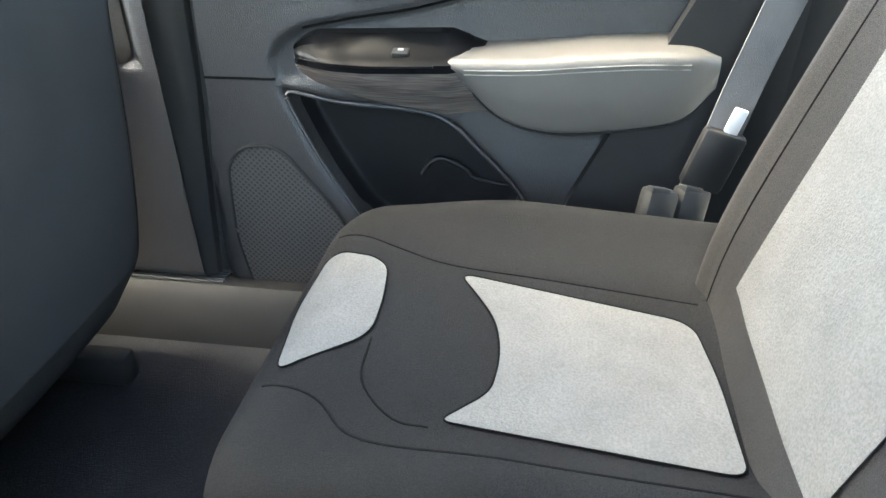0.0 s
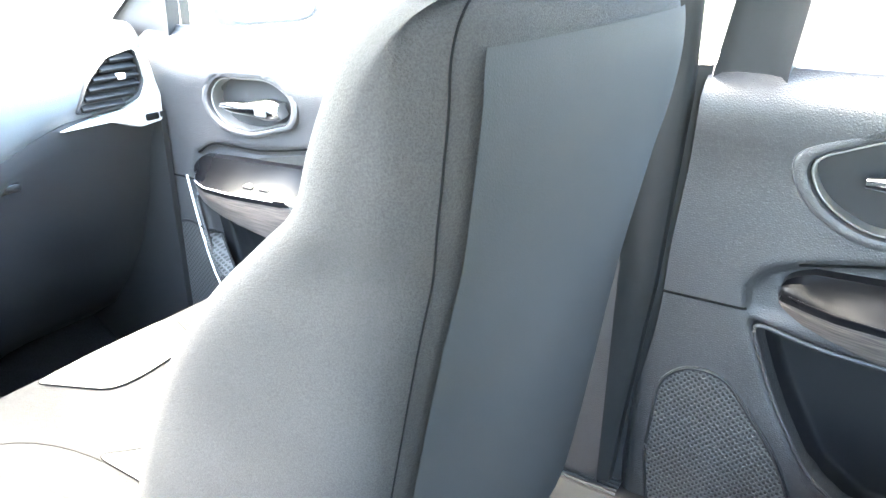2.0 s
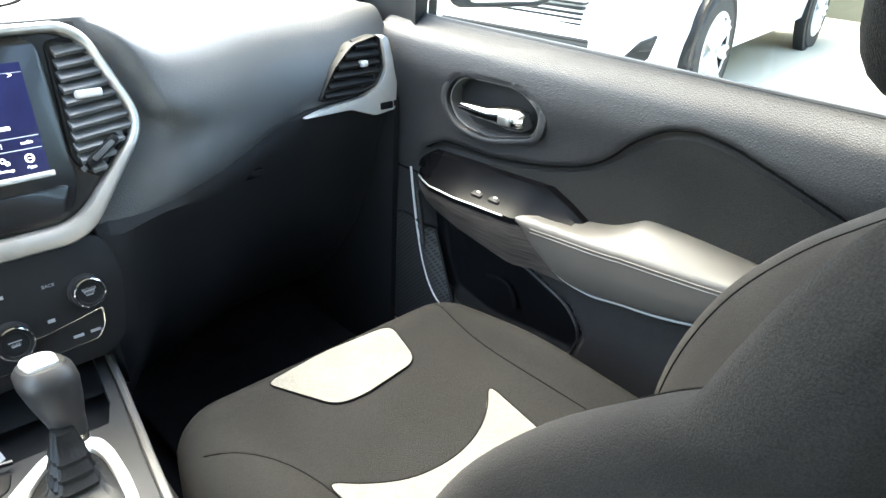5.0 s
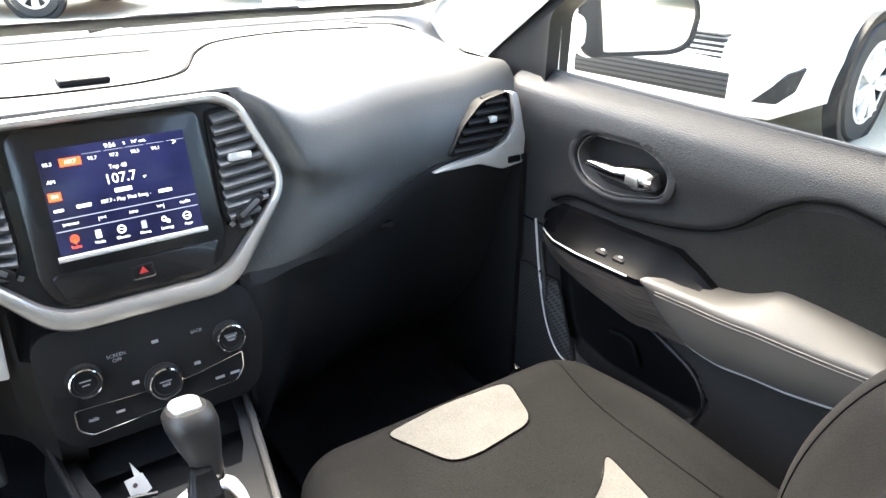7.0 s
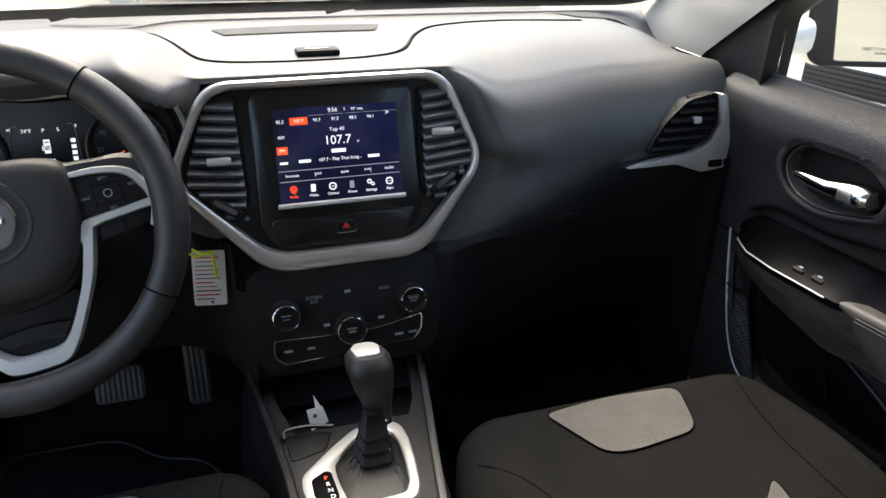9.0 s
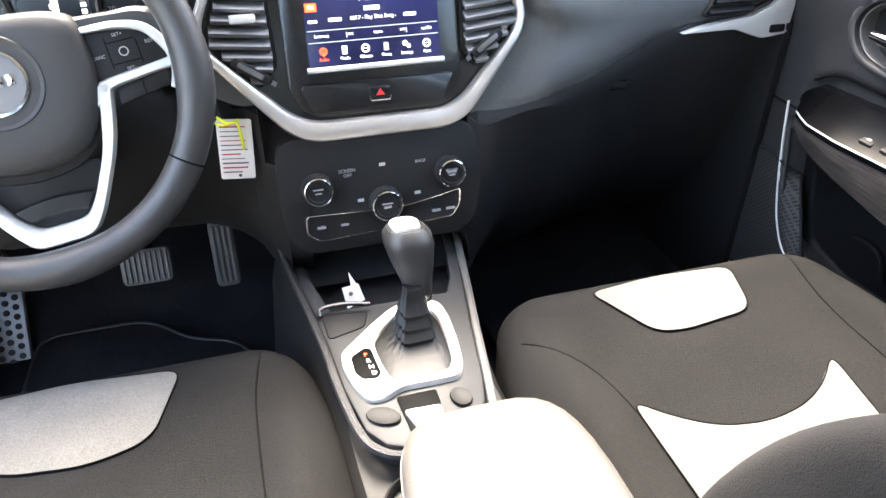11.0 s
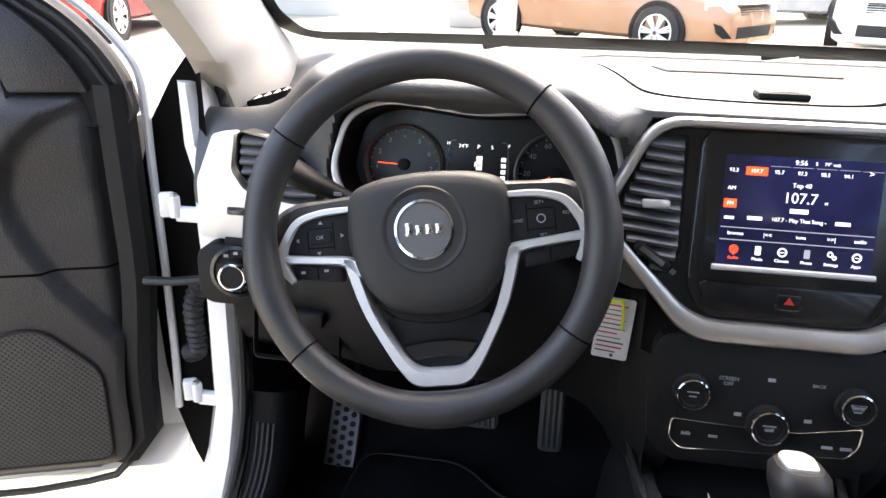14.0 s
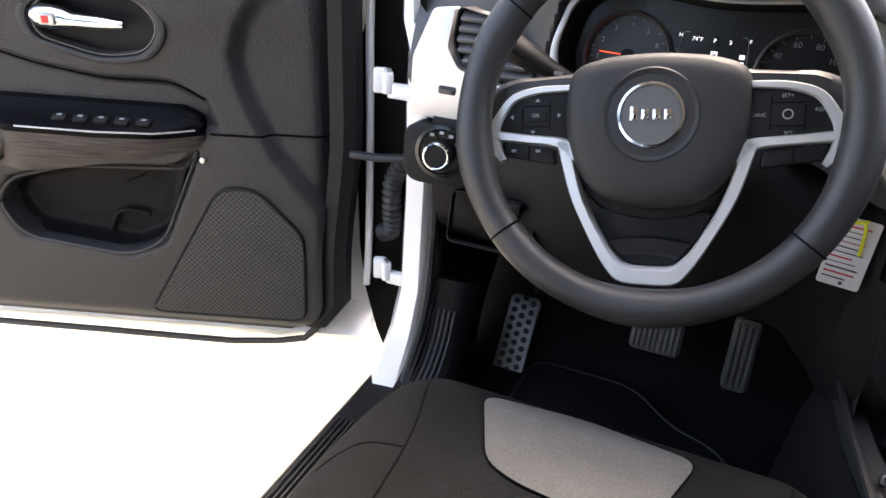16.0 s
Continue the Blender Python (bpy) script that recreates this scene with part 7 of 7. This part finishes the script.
def rfront(z):
    return 0.035 * smooth01(0.45, 0.76, z) + 0.07 * smooth01(0.46, 0.36, z) ** 2 + 0.014 * smooth01(0.76, 1.0, z)


MRR = Matrix(((0, -1, 0, 0.69), (-1, 0, 0, -0.84), (0, 0, 1, 0), (0, 0, 0, 1)))
rear_door, r_on = door("rear_door", "closed rear door with black trim, chrome handle and taupe armrest", MRR, dict(creasez=0.80, u0=0.0, u1=0.80, zb=0.36, zt=1.028, front=rfront, shell0=-0.03,
    handle=[(0.164, 0.940), (0.185, 0.895), (0.234, 0.866), (0.285, 0.866), (0.345, 0.884), (0.377, 0.920), (0.363, 0.951), (0.311, 0.970), (0.244, 0.975)],
    insert=[(0.137, 0.745), (0.131, 0.775), (0.148, 0.799), (0.18, 0.816), (0.25, 0.830), (0.32, 0.841), (0.385, 0.857), (0.43, 0.869), (0.475, 0.896), (0.52, 0.928), (0.568, 0.958), (0.63, 0.972), (0.69, 0.955), (0.76, 0.90), (0.80, 0.76), (0.40, 0.755)],
    speaker=[(0.125, 0.652), (0.075, 0.652), (0.045, 0.620), (0.038, 0.50), (0.052, 0.41), (0.09, 0.386), (0.20, 0.385), (0.26, 0.42), (0.20, 0.555)],
    frame=[(0.05, 0.99), (0.09, 1.25), (0.14, 1.46), (0.45, 1.49), (0.72, 1.44), (0.86, 1.20), (0.86, 0.99)], glass=[(0.130, 1.0), (0.155, 1.24), (0.19, 1.42), (0.45, 1.45), (0.68, 1.40), (0.80, 1.18), (0.80, 1.0)],
    seamz=0.748, seam1=0.134, pocket=[(0.141, 0.735), (0.158, 0.692), (0.183, 0.635), (0.211, 0.585), (0.236, 0.545), (0.30, 0.50), (0.44, 0.51), (0.475, 0.58), (0.451, 0.615), (0.406, 0.661), (0.377, 0.692), (0.345, 0.708), (0.30, 0.714), (0.22, 0.718)], bottle=[(0.322, 0.60), (0.335, 0.620), (0.353, 0.626), (0.383, 0.612), (0.40, 0.597), (0.46, 0.588)],
    lever=((0.227, 0.924), (0.360, 0.929)), tray=(0.168, 0.378, 0.43, 0.785), trayslope=0.03, stripdrop=0.065, switches=1, sw0=0.315, swd=0.03, screws=[],
    line=M_tray, arm=[(0.362, 0.797, 0.787, 0.046), (0.395, 0.801, 0.760, 0.052), (0.435, 0.804, 0.722, 0.052), (0.48, 0.807, 0.705, 0.052), (0.53, 0.812, 0.703, 0.052), (0.60, 0.817, 0.712, 0.052), (0.655, 0.817, 0.726, 0.050), (0.690, 0.806, 0.76, 0.034)]))

ML2 = Matrix(((0, 1, 0, -0.77), (-1, 0, 0, -0.94), (0, 0, 1, 0), (0, 0, 0, 1)))
REAR_SPEC = dict(creasez=0.80, pane=M_tint, u0=0.0, u1=0.72, zb=0.36, zt=1.028, front=rfront, shell0=-0.03, nz=40, nu=40, handle=[(0.201, 0.930), (0.262, 0.968), (0.395, 0.935), (0.360, 0.880), (0.255, 0.870)],
    insert=[(0.165, 0.775), (0.32, 0.832), (0.56, 0.975), (0.70, 0.76), (0.40, 0.755)], speaker=[(0.146, 0.678), (0.080, 0.676), (0.038, 0.47), (0.20, 0.385), (0.235, 0.50)],
    frame=[(0.05, 1.018), (0.09, 1.25), (0.14, 1.46), (0.45, 1.49), (0.68, 1.44), (0.78, 1.20), (0.78, 1.018)], glass=[(0.130, 1.025), (0.155, 1.24), (0.19, 1.42), (0.45, 1.45), (0.62, 1.40), (0.70, 1.18), (0.70, 1.025)],
    seamz=0.760, seam1=0.160, pocket=[(0.172, 0.745), (0.254, 0.575), (0.43, 0.53), (0.44, 0.655), (0.28, 0.705)], bottle=[(0.32, 0.60), (0.345, 0.628), (0.40, 0.595)],
    lever=((0.251, 0.922), (0.380, 0.927)), tray=(0.190, 0.375, 0.43, 0.787), trayslope=0.03, stripdrop=0.065, switches=1, sw0=0.315, swd=0.03, screws=[],
    arm=[(0.368, 0.794, 0.784, 0.044), (0.435, 0.799, 0.722, 0.052), (0.53, 0.826, 0.705, 0.052), (0.655, 0.820, 0.728, 0.050)])
ML2 = Matrix.Translation((-0.86, -0.93, 0)) @ Matrix.Rotation(radians(-66), 4, "Z") @ Matrix.Translation((0.86, 0.93, 0)) @ ML2
door("rear_door", "rear door behind the driver swung open with black trim", ML2, REAR_SPEC)

# hinges, check strap and cable boot of the open door, in the frame of the hinge line
GH = Matrix.Translation((-0.782, 0.062, 0.750)) @ Matrix.Rotation(radians(-7.5), 4, "Z") @ Matrix.Translation((0.798, 0.039, -0.759))
for z in (0.888, 0.585):
    bm = bmesh.new()
    box(bm, (-0.783, -0.030, z - 0.009), (0.040, 0.014, 0.022), Euler((0, 0, 0.15)).to_matrix(), bev=0.004)
    hg = part("hinge", bm, M_white, driver_door, "white painted hinge", m=GH)
    bm = bmesh.new()
    box(bm, (-0.815, -0.034, z + 0.003), (0.022, 0.014, 0.036), Euler((0, 0, 0.5)).to_matrix(), bev=0.004)
    part("hinge_leaf", bm, M_white, hg, m=GH)
    bm = bmesh.new()
    cyl(bm, Matrix.Translation((-0.801, -0.037, z - 0.012)), 0.008, 0.030, 16, bev=0.002)
    part("hinge_pin", bm, M_white, hg, m=GH)
    bm = bmesh.new()
    cyl(bm, Matrix.Translation((-0.801, -0.037, z + 0.018)), 0.005, 0.004, 12, bev=0.001)
    part("pin_head", bm, M_metal, hg, m=GH)
ck = thing("door_check_strap", (-0.77, 0.07, 0.75), "black door check strap between jamb and open door", "door check")
bm = bmesh.new()
tube(bm, [(-0.735, -0.03, 0.790), (-0.765, -0.045, 0.788), (-0.81, -0.050, 0.780), (-0.855, -0.052, 0.776)], 0.008, n=8, flat=0.8)
part("strap", bm, M_rubber, ck, m=GH)
boot = thing("cable_boot", (-0.80, 0.10, 0.59), "black ribbed rubber cable boot between door and jamb", "cable boot")
bm = bmesh.new()
bp = spl([(-0.765, 0.0, 0.765), (-0.785, -0.015, 0.765), (-0.800, -0.022, 0.735), (-0.802, -0.022, 0.69), (-0.803, -0.02, 0.655), (-0.825, -0.015, 0.64)], 8)
tube(bm, bp, [0.013 + 0.003 * (i % 2) for i in range(len(bp))], n=12, up=(0, 1, 0))
part("sleeve", bm, M_rubber, boot, m=GH)
# one black sheet for the rubber flap and the gap's shade, put in as colour
bm = bmesh.new()
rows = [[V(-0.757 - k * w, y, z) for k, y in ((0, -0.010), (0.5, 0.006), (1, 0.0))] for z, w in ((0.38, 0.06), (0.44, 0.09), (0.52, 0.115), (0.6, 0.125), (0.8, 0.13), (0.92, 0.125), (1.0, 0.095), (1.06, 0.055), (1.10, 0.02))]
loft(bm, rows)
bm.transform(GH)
structure("hinge_gap_seal_shade", bm, M_void, "black rubber and painted gap shade behind the door hinges", "trim")

# outside mirror on the passenger side
om = thing("door_mirror", (0.92, 0.20, 1.0), "white outside mirror with black rim and warning line on its glass", "mirror")
MM = basis(V(1.067, 0.138, 1.073), (0.911, -0.413, 0), (0, 0, 1)) @ Matrix.Scale(1.144, 4)
mo = rpoly([(-0.112, -0.074), (0.060, -0.072), (0.092, -0.058), (0.104, 0.0), (0.085, 0.042), (0.030, 0.068), (-0.06, 0.078), (-0.122, 0.072), (-0.130, 0.03), (-0.128, -0.03)], 0.05, 6)
bm = bmesh.new()
rows = []
for f, z in ((1.0, 0.006), (1.04, -0.01), (1.05, -0.03), (1.0, -0.06), (0.86, -0.10), (0.6, -0.135), (0.25, -0.15), (0.05, -0.152)):
    rows.append([MM @ V((x + 0.01) * f - 0.01 - (1 - f) * 0.04, y * f, z) for x, y in mo])
loft(bm, rows, closeu=True, cap=True)
part("housing", bm, M_white, om, "white painted housing")
mi = [(max(x * 0.86 + 0.014, -0.094 + 0.15 * (0.07 - y) * 0.9) if x < 0 else x * 0.86 + 0.006, y * 0.87) for x, y in mo]
bm = bmesh.new()
ring(bm, mo, mi, MM, 0.016, z0=0.0)
part("mirror_rim", bm, M_hard, om)
bm = bmesh.new()
prism(bm, [(x * 1.02, y * 1.02) for x, y in mi], MM, 0.0085, z0=0.004)
mg = part("mirror_glass", bm, M_mirror, om, "mirror glass with warning line")
letters("mirror_text", "OBJECTS IN MIRROR ARE CLOSER\nTHAN THEY APPEAR", MM @ Matrix.Translation((0.018, -0.047, 0.0088)), 0.0070, M_badge, mg)
bm = bmesh.new()
rows = []
for u, h in ((0, 0.030), (0.4, 0.027), (1, 0.034)):
    p = V(0.765, 0.165, 1.040).lerp(V(0.92, 0.205, 1.045), u)
    rows.append([p + V(0, 0.05 * math.copysign(abs(math.cos(a)) ** 0.6, math.cos(a)), h * math.copysign(abs(math.sin(a)) ** 0.6, math.sin(a))) for a in [2 * math.pi * k / 16 for k in range(16)]])
loft(bm, rows, closeu=True, cap=True)
part("arm", bm, M_white, om)


# ---------------------------------------------------------------- outside
def gz(x, y):
    """The lot's gentle rise to the right."""
    return 0.03 * min(max(x - 2.5, 0), 38.8) * smooth01(4.0, 8.0, y)


M_ground = mat("pale_concrete", (0.29, 0.27, 0.215), 0.8, vary=0.08, scale=0.8, bump=0.3, bump_scale=60, fine=0.1)
M_wall = mat("pale_building_panel", (0.62, 0.60, 0.54), 0.8, vary=0.05, scale=1.5, bump=0.2, bump_scale=40)
M_olive = mat("olive_tan_wall", (0.11, 0.105, 0.072), 0.8, vary=0.08, scale=1.5, bump=0.2, bump_scale=40)
M_post = mat("pale_painted_post", (0.55, 0.53, 0.47), 0.6, vary=0.06, scale=3)
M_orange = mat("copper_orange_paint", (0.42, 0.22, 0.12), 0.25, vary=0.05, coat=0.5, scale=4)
M_redcar = mat("deep_red_paint", (0.35, 0.03, 0.025), 0.25, vary=0.05, coat=0.5, scale=4)
M_greycar = mat("silver_grey_paint", (0.45, 0.46, 0.47), 0.28, vary=0.05, coat=0.5, scale=4)
M_tyre = mat("tyre_rubber", (0.02, 0.02, 0.02), 0.8)
M_lamp = mat("lamp_lens", (0.7, 0.7, 0.72), 0.12, coat=0.5)
M_amber = mat("amber_lens", (0.7, 0.25, 0.05), 0.2, coat=0.5)
M_dark = mat("dark_car_glass", (0.015, 0.018, 0.018), 0.06, coat=0.5)

xs = [-60, -20, -8, -3, -1, 1.2, 3, 6, 10, 20, 40, 60]
ys = [-60, -20, -8, -3, 0, 1.5, 3, 4, 4.5, 5, 5.5, 6, 6.5, 7, 7.5, 8, 14, 25, 45, 80]
bm = bmesh.new()
loft(bm, [[V(x, y, gz(x, y)) for x in xs] for y in ys])
structure("ground", bm, M_ground, "bright pale concrete car lot", "ground", sharp=180)


def parked_car(label, loc, yaw, paint, L=4.5, W=1.84, H=1.62, wheel_r=0.35, suv=True, group="parked cars"):
    th = thing("parked_car", loc, label, "car", group)
    m = Matrix.Translation(loc) @ Matrix.Rotation(radians(yaw), 4, "Z")
    hb = 0.98 if suv else 0.90
    b = bmesh.new()
    rows = []
    for x, zb, zt, w in ((-L / 2, 0.45, 0.80, 0.80), (-L / 2 + 0.08, 0.32, hb, 0.92), (-L / 2 + 0.5, 0.26, hb + 0.02, 0.98), (-0.5, 0.24, hb, 1.0), (0.6, 0.24, hb - 0.01, 1.0), (L / 2 - 1.15, 0.24, hb - 0.03, 1.0), (L / 2 - 0.55, 0.22, hb - 0.10, 0.97), (L / 2 - 0.15, 0.22, hb - 0.20, 0.90), (L / 2 - 0.02, 0.25, hb - 0.30, 0.80), (L / 2, 0.28, hb - 0.38, 0.74)):
        h = W / 2 * w
        rows.append([m @ V(x, y * h, z) for y, z in ((-0.86, zb), (-0.97, zb + 0.06), (-1.0, (zb + zt) / 2), (-0.98, zt - 0.10), (-0.90, zt - 0.02), (-0.5, zt + 0.02), (0, zt + 0.03), (0.5, zt + 0.02), (0.90, zt - 0.02), (0.98, zt - 0.10), (1.0, (zb + zt) / 2), (0.97, zb + 0.06), (0.86, zb))])
    loft(b, rows, closeu=True, cap=True)
    body = part("body", b, paint, th, sharp=50)
    b = bmesh.new()
    rows = []
    for x, z, w in ((-L / 2 + 0.12, hb - 0.02, 0.86), (-L / 2 + 0.38, H - 0.16, 0.72), (-L / 2 + 0.7, H - 0.02, 0.68), (-0.2, H, 0.68), (0.35, H - 0.05, 0.68), (1.15, hb - 0.04, 0.86)):
        h = W / 2 * w
        rows.append([m @ V(x, y, q) for y, q in ((-W / 2 * 0.90, hb - 0.05), (-h, z - 0.03), (-h * 0.8, z), (0, z + 0.01), (h * 0.8, z), (h, z - 0.03), (W / 2 * 0.90, hb - 0.05))])
    loft(b, rows, cap=False)
    part("roof", b, paint, th, sharp=40)
    for sd in (-1, 1):
        for xa, xb in ((-L / 2 + 0.62, -0.55), (-0.48, 0.28)):
            b = bmesh.new()
            q = [(xa, hb + 0.03), (xb, hb + 0.03), (xb - 0.02 if xb > 0 else xb, H - 0.14), (xa + 0.12, H - 0.13)]
            loft(b, [[m @ V(x, sd * (W / 2 * (0.905 - 0.20 * (z - hb) / (H - hb)) + 0.012), z) for x, z in (q[0], q[1])], [m @ V(x, sd * (W / 2 * (0.905 - 0.20 * (z - hb) / (H - hb)) + 0.012), z) for x, z in (q[3], q[2])]])
            part("side_window", b, M_dark, th)
        b = bmesh.new()
        box(b, m @ V(0.62, sd * (W / 2 + 0.08), hb + 0.10), (0.12, 0.20, 0.14), m.to_3x3(), bev=0.04)
        part("mirror", b, paint, th)
        b = bmesh.new()
        box(b, m @ V(L / 2 - 0.22, sd * W / 2 * 0.74, hb - 0.28), (0.34, 0.22, 0.12), m.to_3x3() @ Euler((0, 0, -sd * 0.45)).to_matrix(), bev=0.03)
        hl = part("headlight", b, M_lamp, th)
        b = bmesh.new()
        box(b, m @ V(L / 2 - 0.12, sd * W / 2 * 0.68, 0.42), (0.16, 0.20, 0.07), m.to_3x3() @ Euler((0, 0, -sd * 0.3)).to_matrix(), bev=0.02)
        part("fog_lamp", b, M_hard, th)
        b = bmesh.new()
        leaf = [(L / 2 + 0.002, 0.66, 0.34), (L / 2 - 0.06, 0.765, 0.335), (L / 2 - 0.13, 0.825, 0.40), (L / 2 - 0.17, 0.845, 0.52), (L / 2 - 0.09, 0.79, 0.49), (L / 2 - 0.03, 0.72, 0.41)]
        loft(b, [[m @ V(x - d, sd * (y - d), z) for x, y, z in leaf] for d in (0.03, -0.012)], closeu=True, cap=True)
        part("bumper_vent", b, M_hard, th)
        b = bmesh.new()
        box(b, m @ V(-L / 2 + 0.10, sd * W / 2 * 0.80, hb - 0.10), (0.16, 0.16, 0.18), m.to_3x3(), bev=0.03)
        part("tail_light", b, M_red, th)
        for x in (-L / 2 + 0.85, L / 2 - 0.92):
            mw = m @ Matrix.Translation((x, sd * (W / 2 - 0.10), wheel_r)) @ Matrix.Rotation(radians(-90 * sd), 4, "X")
            b = bmesh.new()
            lathe(b, mw, [(wheel_r + 0.05, 0.02), (wheel_r + 0.06, 0.108), (wheel_r + 0.02, 0.112), (wheel_r + 0.0, 0.10)], 32)
            part("wheel_arch", b, M_hard, th)
            b = bmesh.new()
            lathe(b, mw, [(wheel_r * 0.66, 0.0), (wheel_r * 0.95, 0.0), (wheel_r, 0.03), (wheel_r, 0.09), (wheel_r * 0.95, 0.118), (wheel_r * 0.70, 0.122), (wheel_r * 0.66, 0.11)], 32)
            ty = part("wheel", b, M_tyre, th)
            b = bmesh.new()
            lathe(b, mw, [(wheel_r * 0.68, 0.112), (wheel_r * 0.62, 0.118), (wheel_r * 0.60, 0.08), (0.001, 0.06)], 32)
            part("rim_dish", b, M_hard, ty)
            for k in range(7):
                b = bmesh.new()
                a = 2 * math.pi * k / 7 + 0.3
                for da in (-0.13, 0.13):
                    tube(b, [mw @ V(0.03 * math.cos(a), 0.03 * math.sin(a), 0.112), mw @ V(wheel_r * 0.64 * math.cos(a + da), wheel_r * 0.64 * math.sin(a + da), 0.118)], 0.024, n=6)
                part("spoke", b, M_silver, ty)
            b = bmesh.new()
            lathe(b, mw, [(wheel_r * 0.69, 0.110), (wheel_r * 0.69, 0.124), (wheel_r * 0.63, 0.124), (wheel_r * 0.63, 0.11)], 32)
            part("rim", b, M_silver, ty)
    b = bmesh.new()
    loft(b, [[m @ V(1.10, y * W / 2 * 0.80, hb + 0.0), m @ V(0.42, y * W / 2 * 0.64, H - 0.08)] for y in (-1, 0, 1)])
    part("windscreen", b, M_dark, th)
    b = bmesh.new()
    box(b, m @ V(L / 2 - 0.022, 0, 0.396), (0.05, W * 0.57, 0.15), m.to_3x3(), bev=0.01)
    part("grille_recess", b, M_rubber, th)
    for z, w, n_, col in ((hb - 0.30, 0.50, 5, M_hard), (0.40, 0.56, 5, M_hard)):
        for k in range(n_):
            b = bmesh.new()
            box(b, m @ V(L / 2 - 0.02 + (-0.025 if z < 0.5 else -0.03), 0, z - 0.06 + 0.028 * k), (0.10, W * w, 0.014), m.to_3x3(), bev=0.004)
            part("grille_bar", b, col, th)
    for k in range(2):
        for sd in (-1, 1):
            b = bmesh.new()
            box(b, m @ V(-0.35 + 0.85 * k - 0.4, sd * (W / 2 * 0.995 + 0.004), hb - 0.14), (0.16, 0.02, 0.025), m.to_3x3(), bev=0.006)
            part("door_handle", b, paint, th)
    return th


def at(x, y):
    return (x, y, gz(x, y))


parked_car("white parked car with dark lower grille beside the passenger door", at(5.55, 2.3), 188, M_white, L=4.6, H=1.48, suv=False)
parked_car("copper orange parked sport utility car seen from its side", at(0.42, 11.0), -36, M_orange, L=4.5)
parked_car("white parked pickup-like car facing the windscreen", at(4.95, 11.5), -115, M_white, L=5.0, H=1.8, wheel_r=0.4)
parked_car("silver grey parked car farther along the lot", at(4.2, 17.0), 0, M_greycar, L=4.6)
parked_car("dark-windowed silver car parked beyond the others", at(10.5, 13.5), -100, M_greycar, L=4.8, H=1.75)
parked_car("deep red parked car behind the building post", at(-7.6, 10.2), 100, M_redcar, L=4.5)
parked_car("white parked car behind the open lot", at(3.6, -10.0), 180, M_white, L=4.7)

# building front left of the car: panel wall, posts and glazing frames
bm = bmesh.new()
box(bm, (-13.5, 15.0, 2.0), (17.0, 0.3, 4.6), bev=0.02)
structure("building_wall", bm, M_wall, "pale panelled building wall", "building")
for k in range(4):
    bm = bmesh.new()
    box(bm, (-13.5, 14.83, 0.6 + 0.95 * k), (17.0, 0.03, 0.04), bev=0.005)
    structure("wall_joint", bm, M_post, "pale horizontal joint strip on the wall", "trim")
for x, y, w in ((-1.02, 9.3, 0.26), (-2.05, 13.6, 0.62), (-5.05, 5.0, 0.13), (-4.64, 5.0, 0.20)):
    ps = thing("building_post", at(x, y), "pale square building post", "post", "building posts")
    bm = bmesh.new()
    box(bm, (x, y, gz(x, y) + 2.2), (w, w, 4.4), bev=0.02)
    part("shaft", bm, M_post, ps)
    bm = bmesh.new()
    box(bm, (x, y, gz(x, y) + 0.15), (w + 0.06, w + 0.06, 0.30), bev=0.02)
    part("plinth", bm, M_post, ps)
bm = bmesh.new()
box(bm, (6.0, -16.0, 2.0), (16, 0.3, 4.2), bev=0.02)
structure("building_rear", bm, M_olive, "olive tan building wall behind the lot", "building")
bm = bmesh.new()
box(bm, (9.5, 3.0, 2.0), (0.3, 26, 4.2), bev=0.02)
structure("building_side", bm, M_olive, "pale building side beyond the parked cars", "building")
for k in range(6):
    bm = bmesh.new()
    box(bm, (9.32, -8 + 4.2 * k, 1.8), (0.08, 0.15, 4.0), bev=0.01)
    structure("wall_pilaster", bm, M_post, "pale upright joint on the building", "trim")
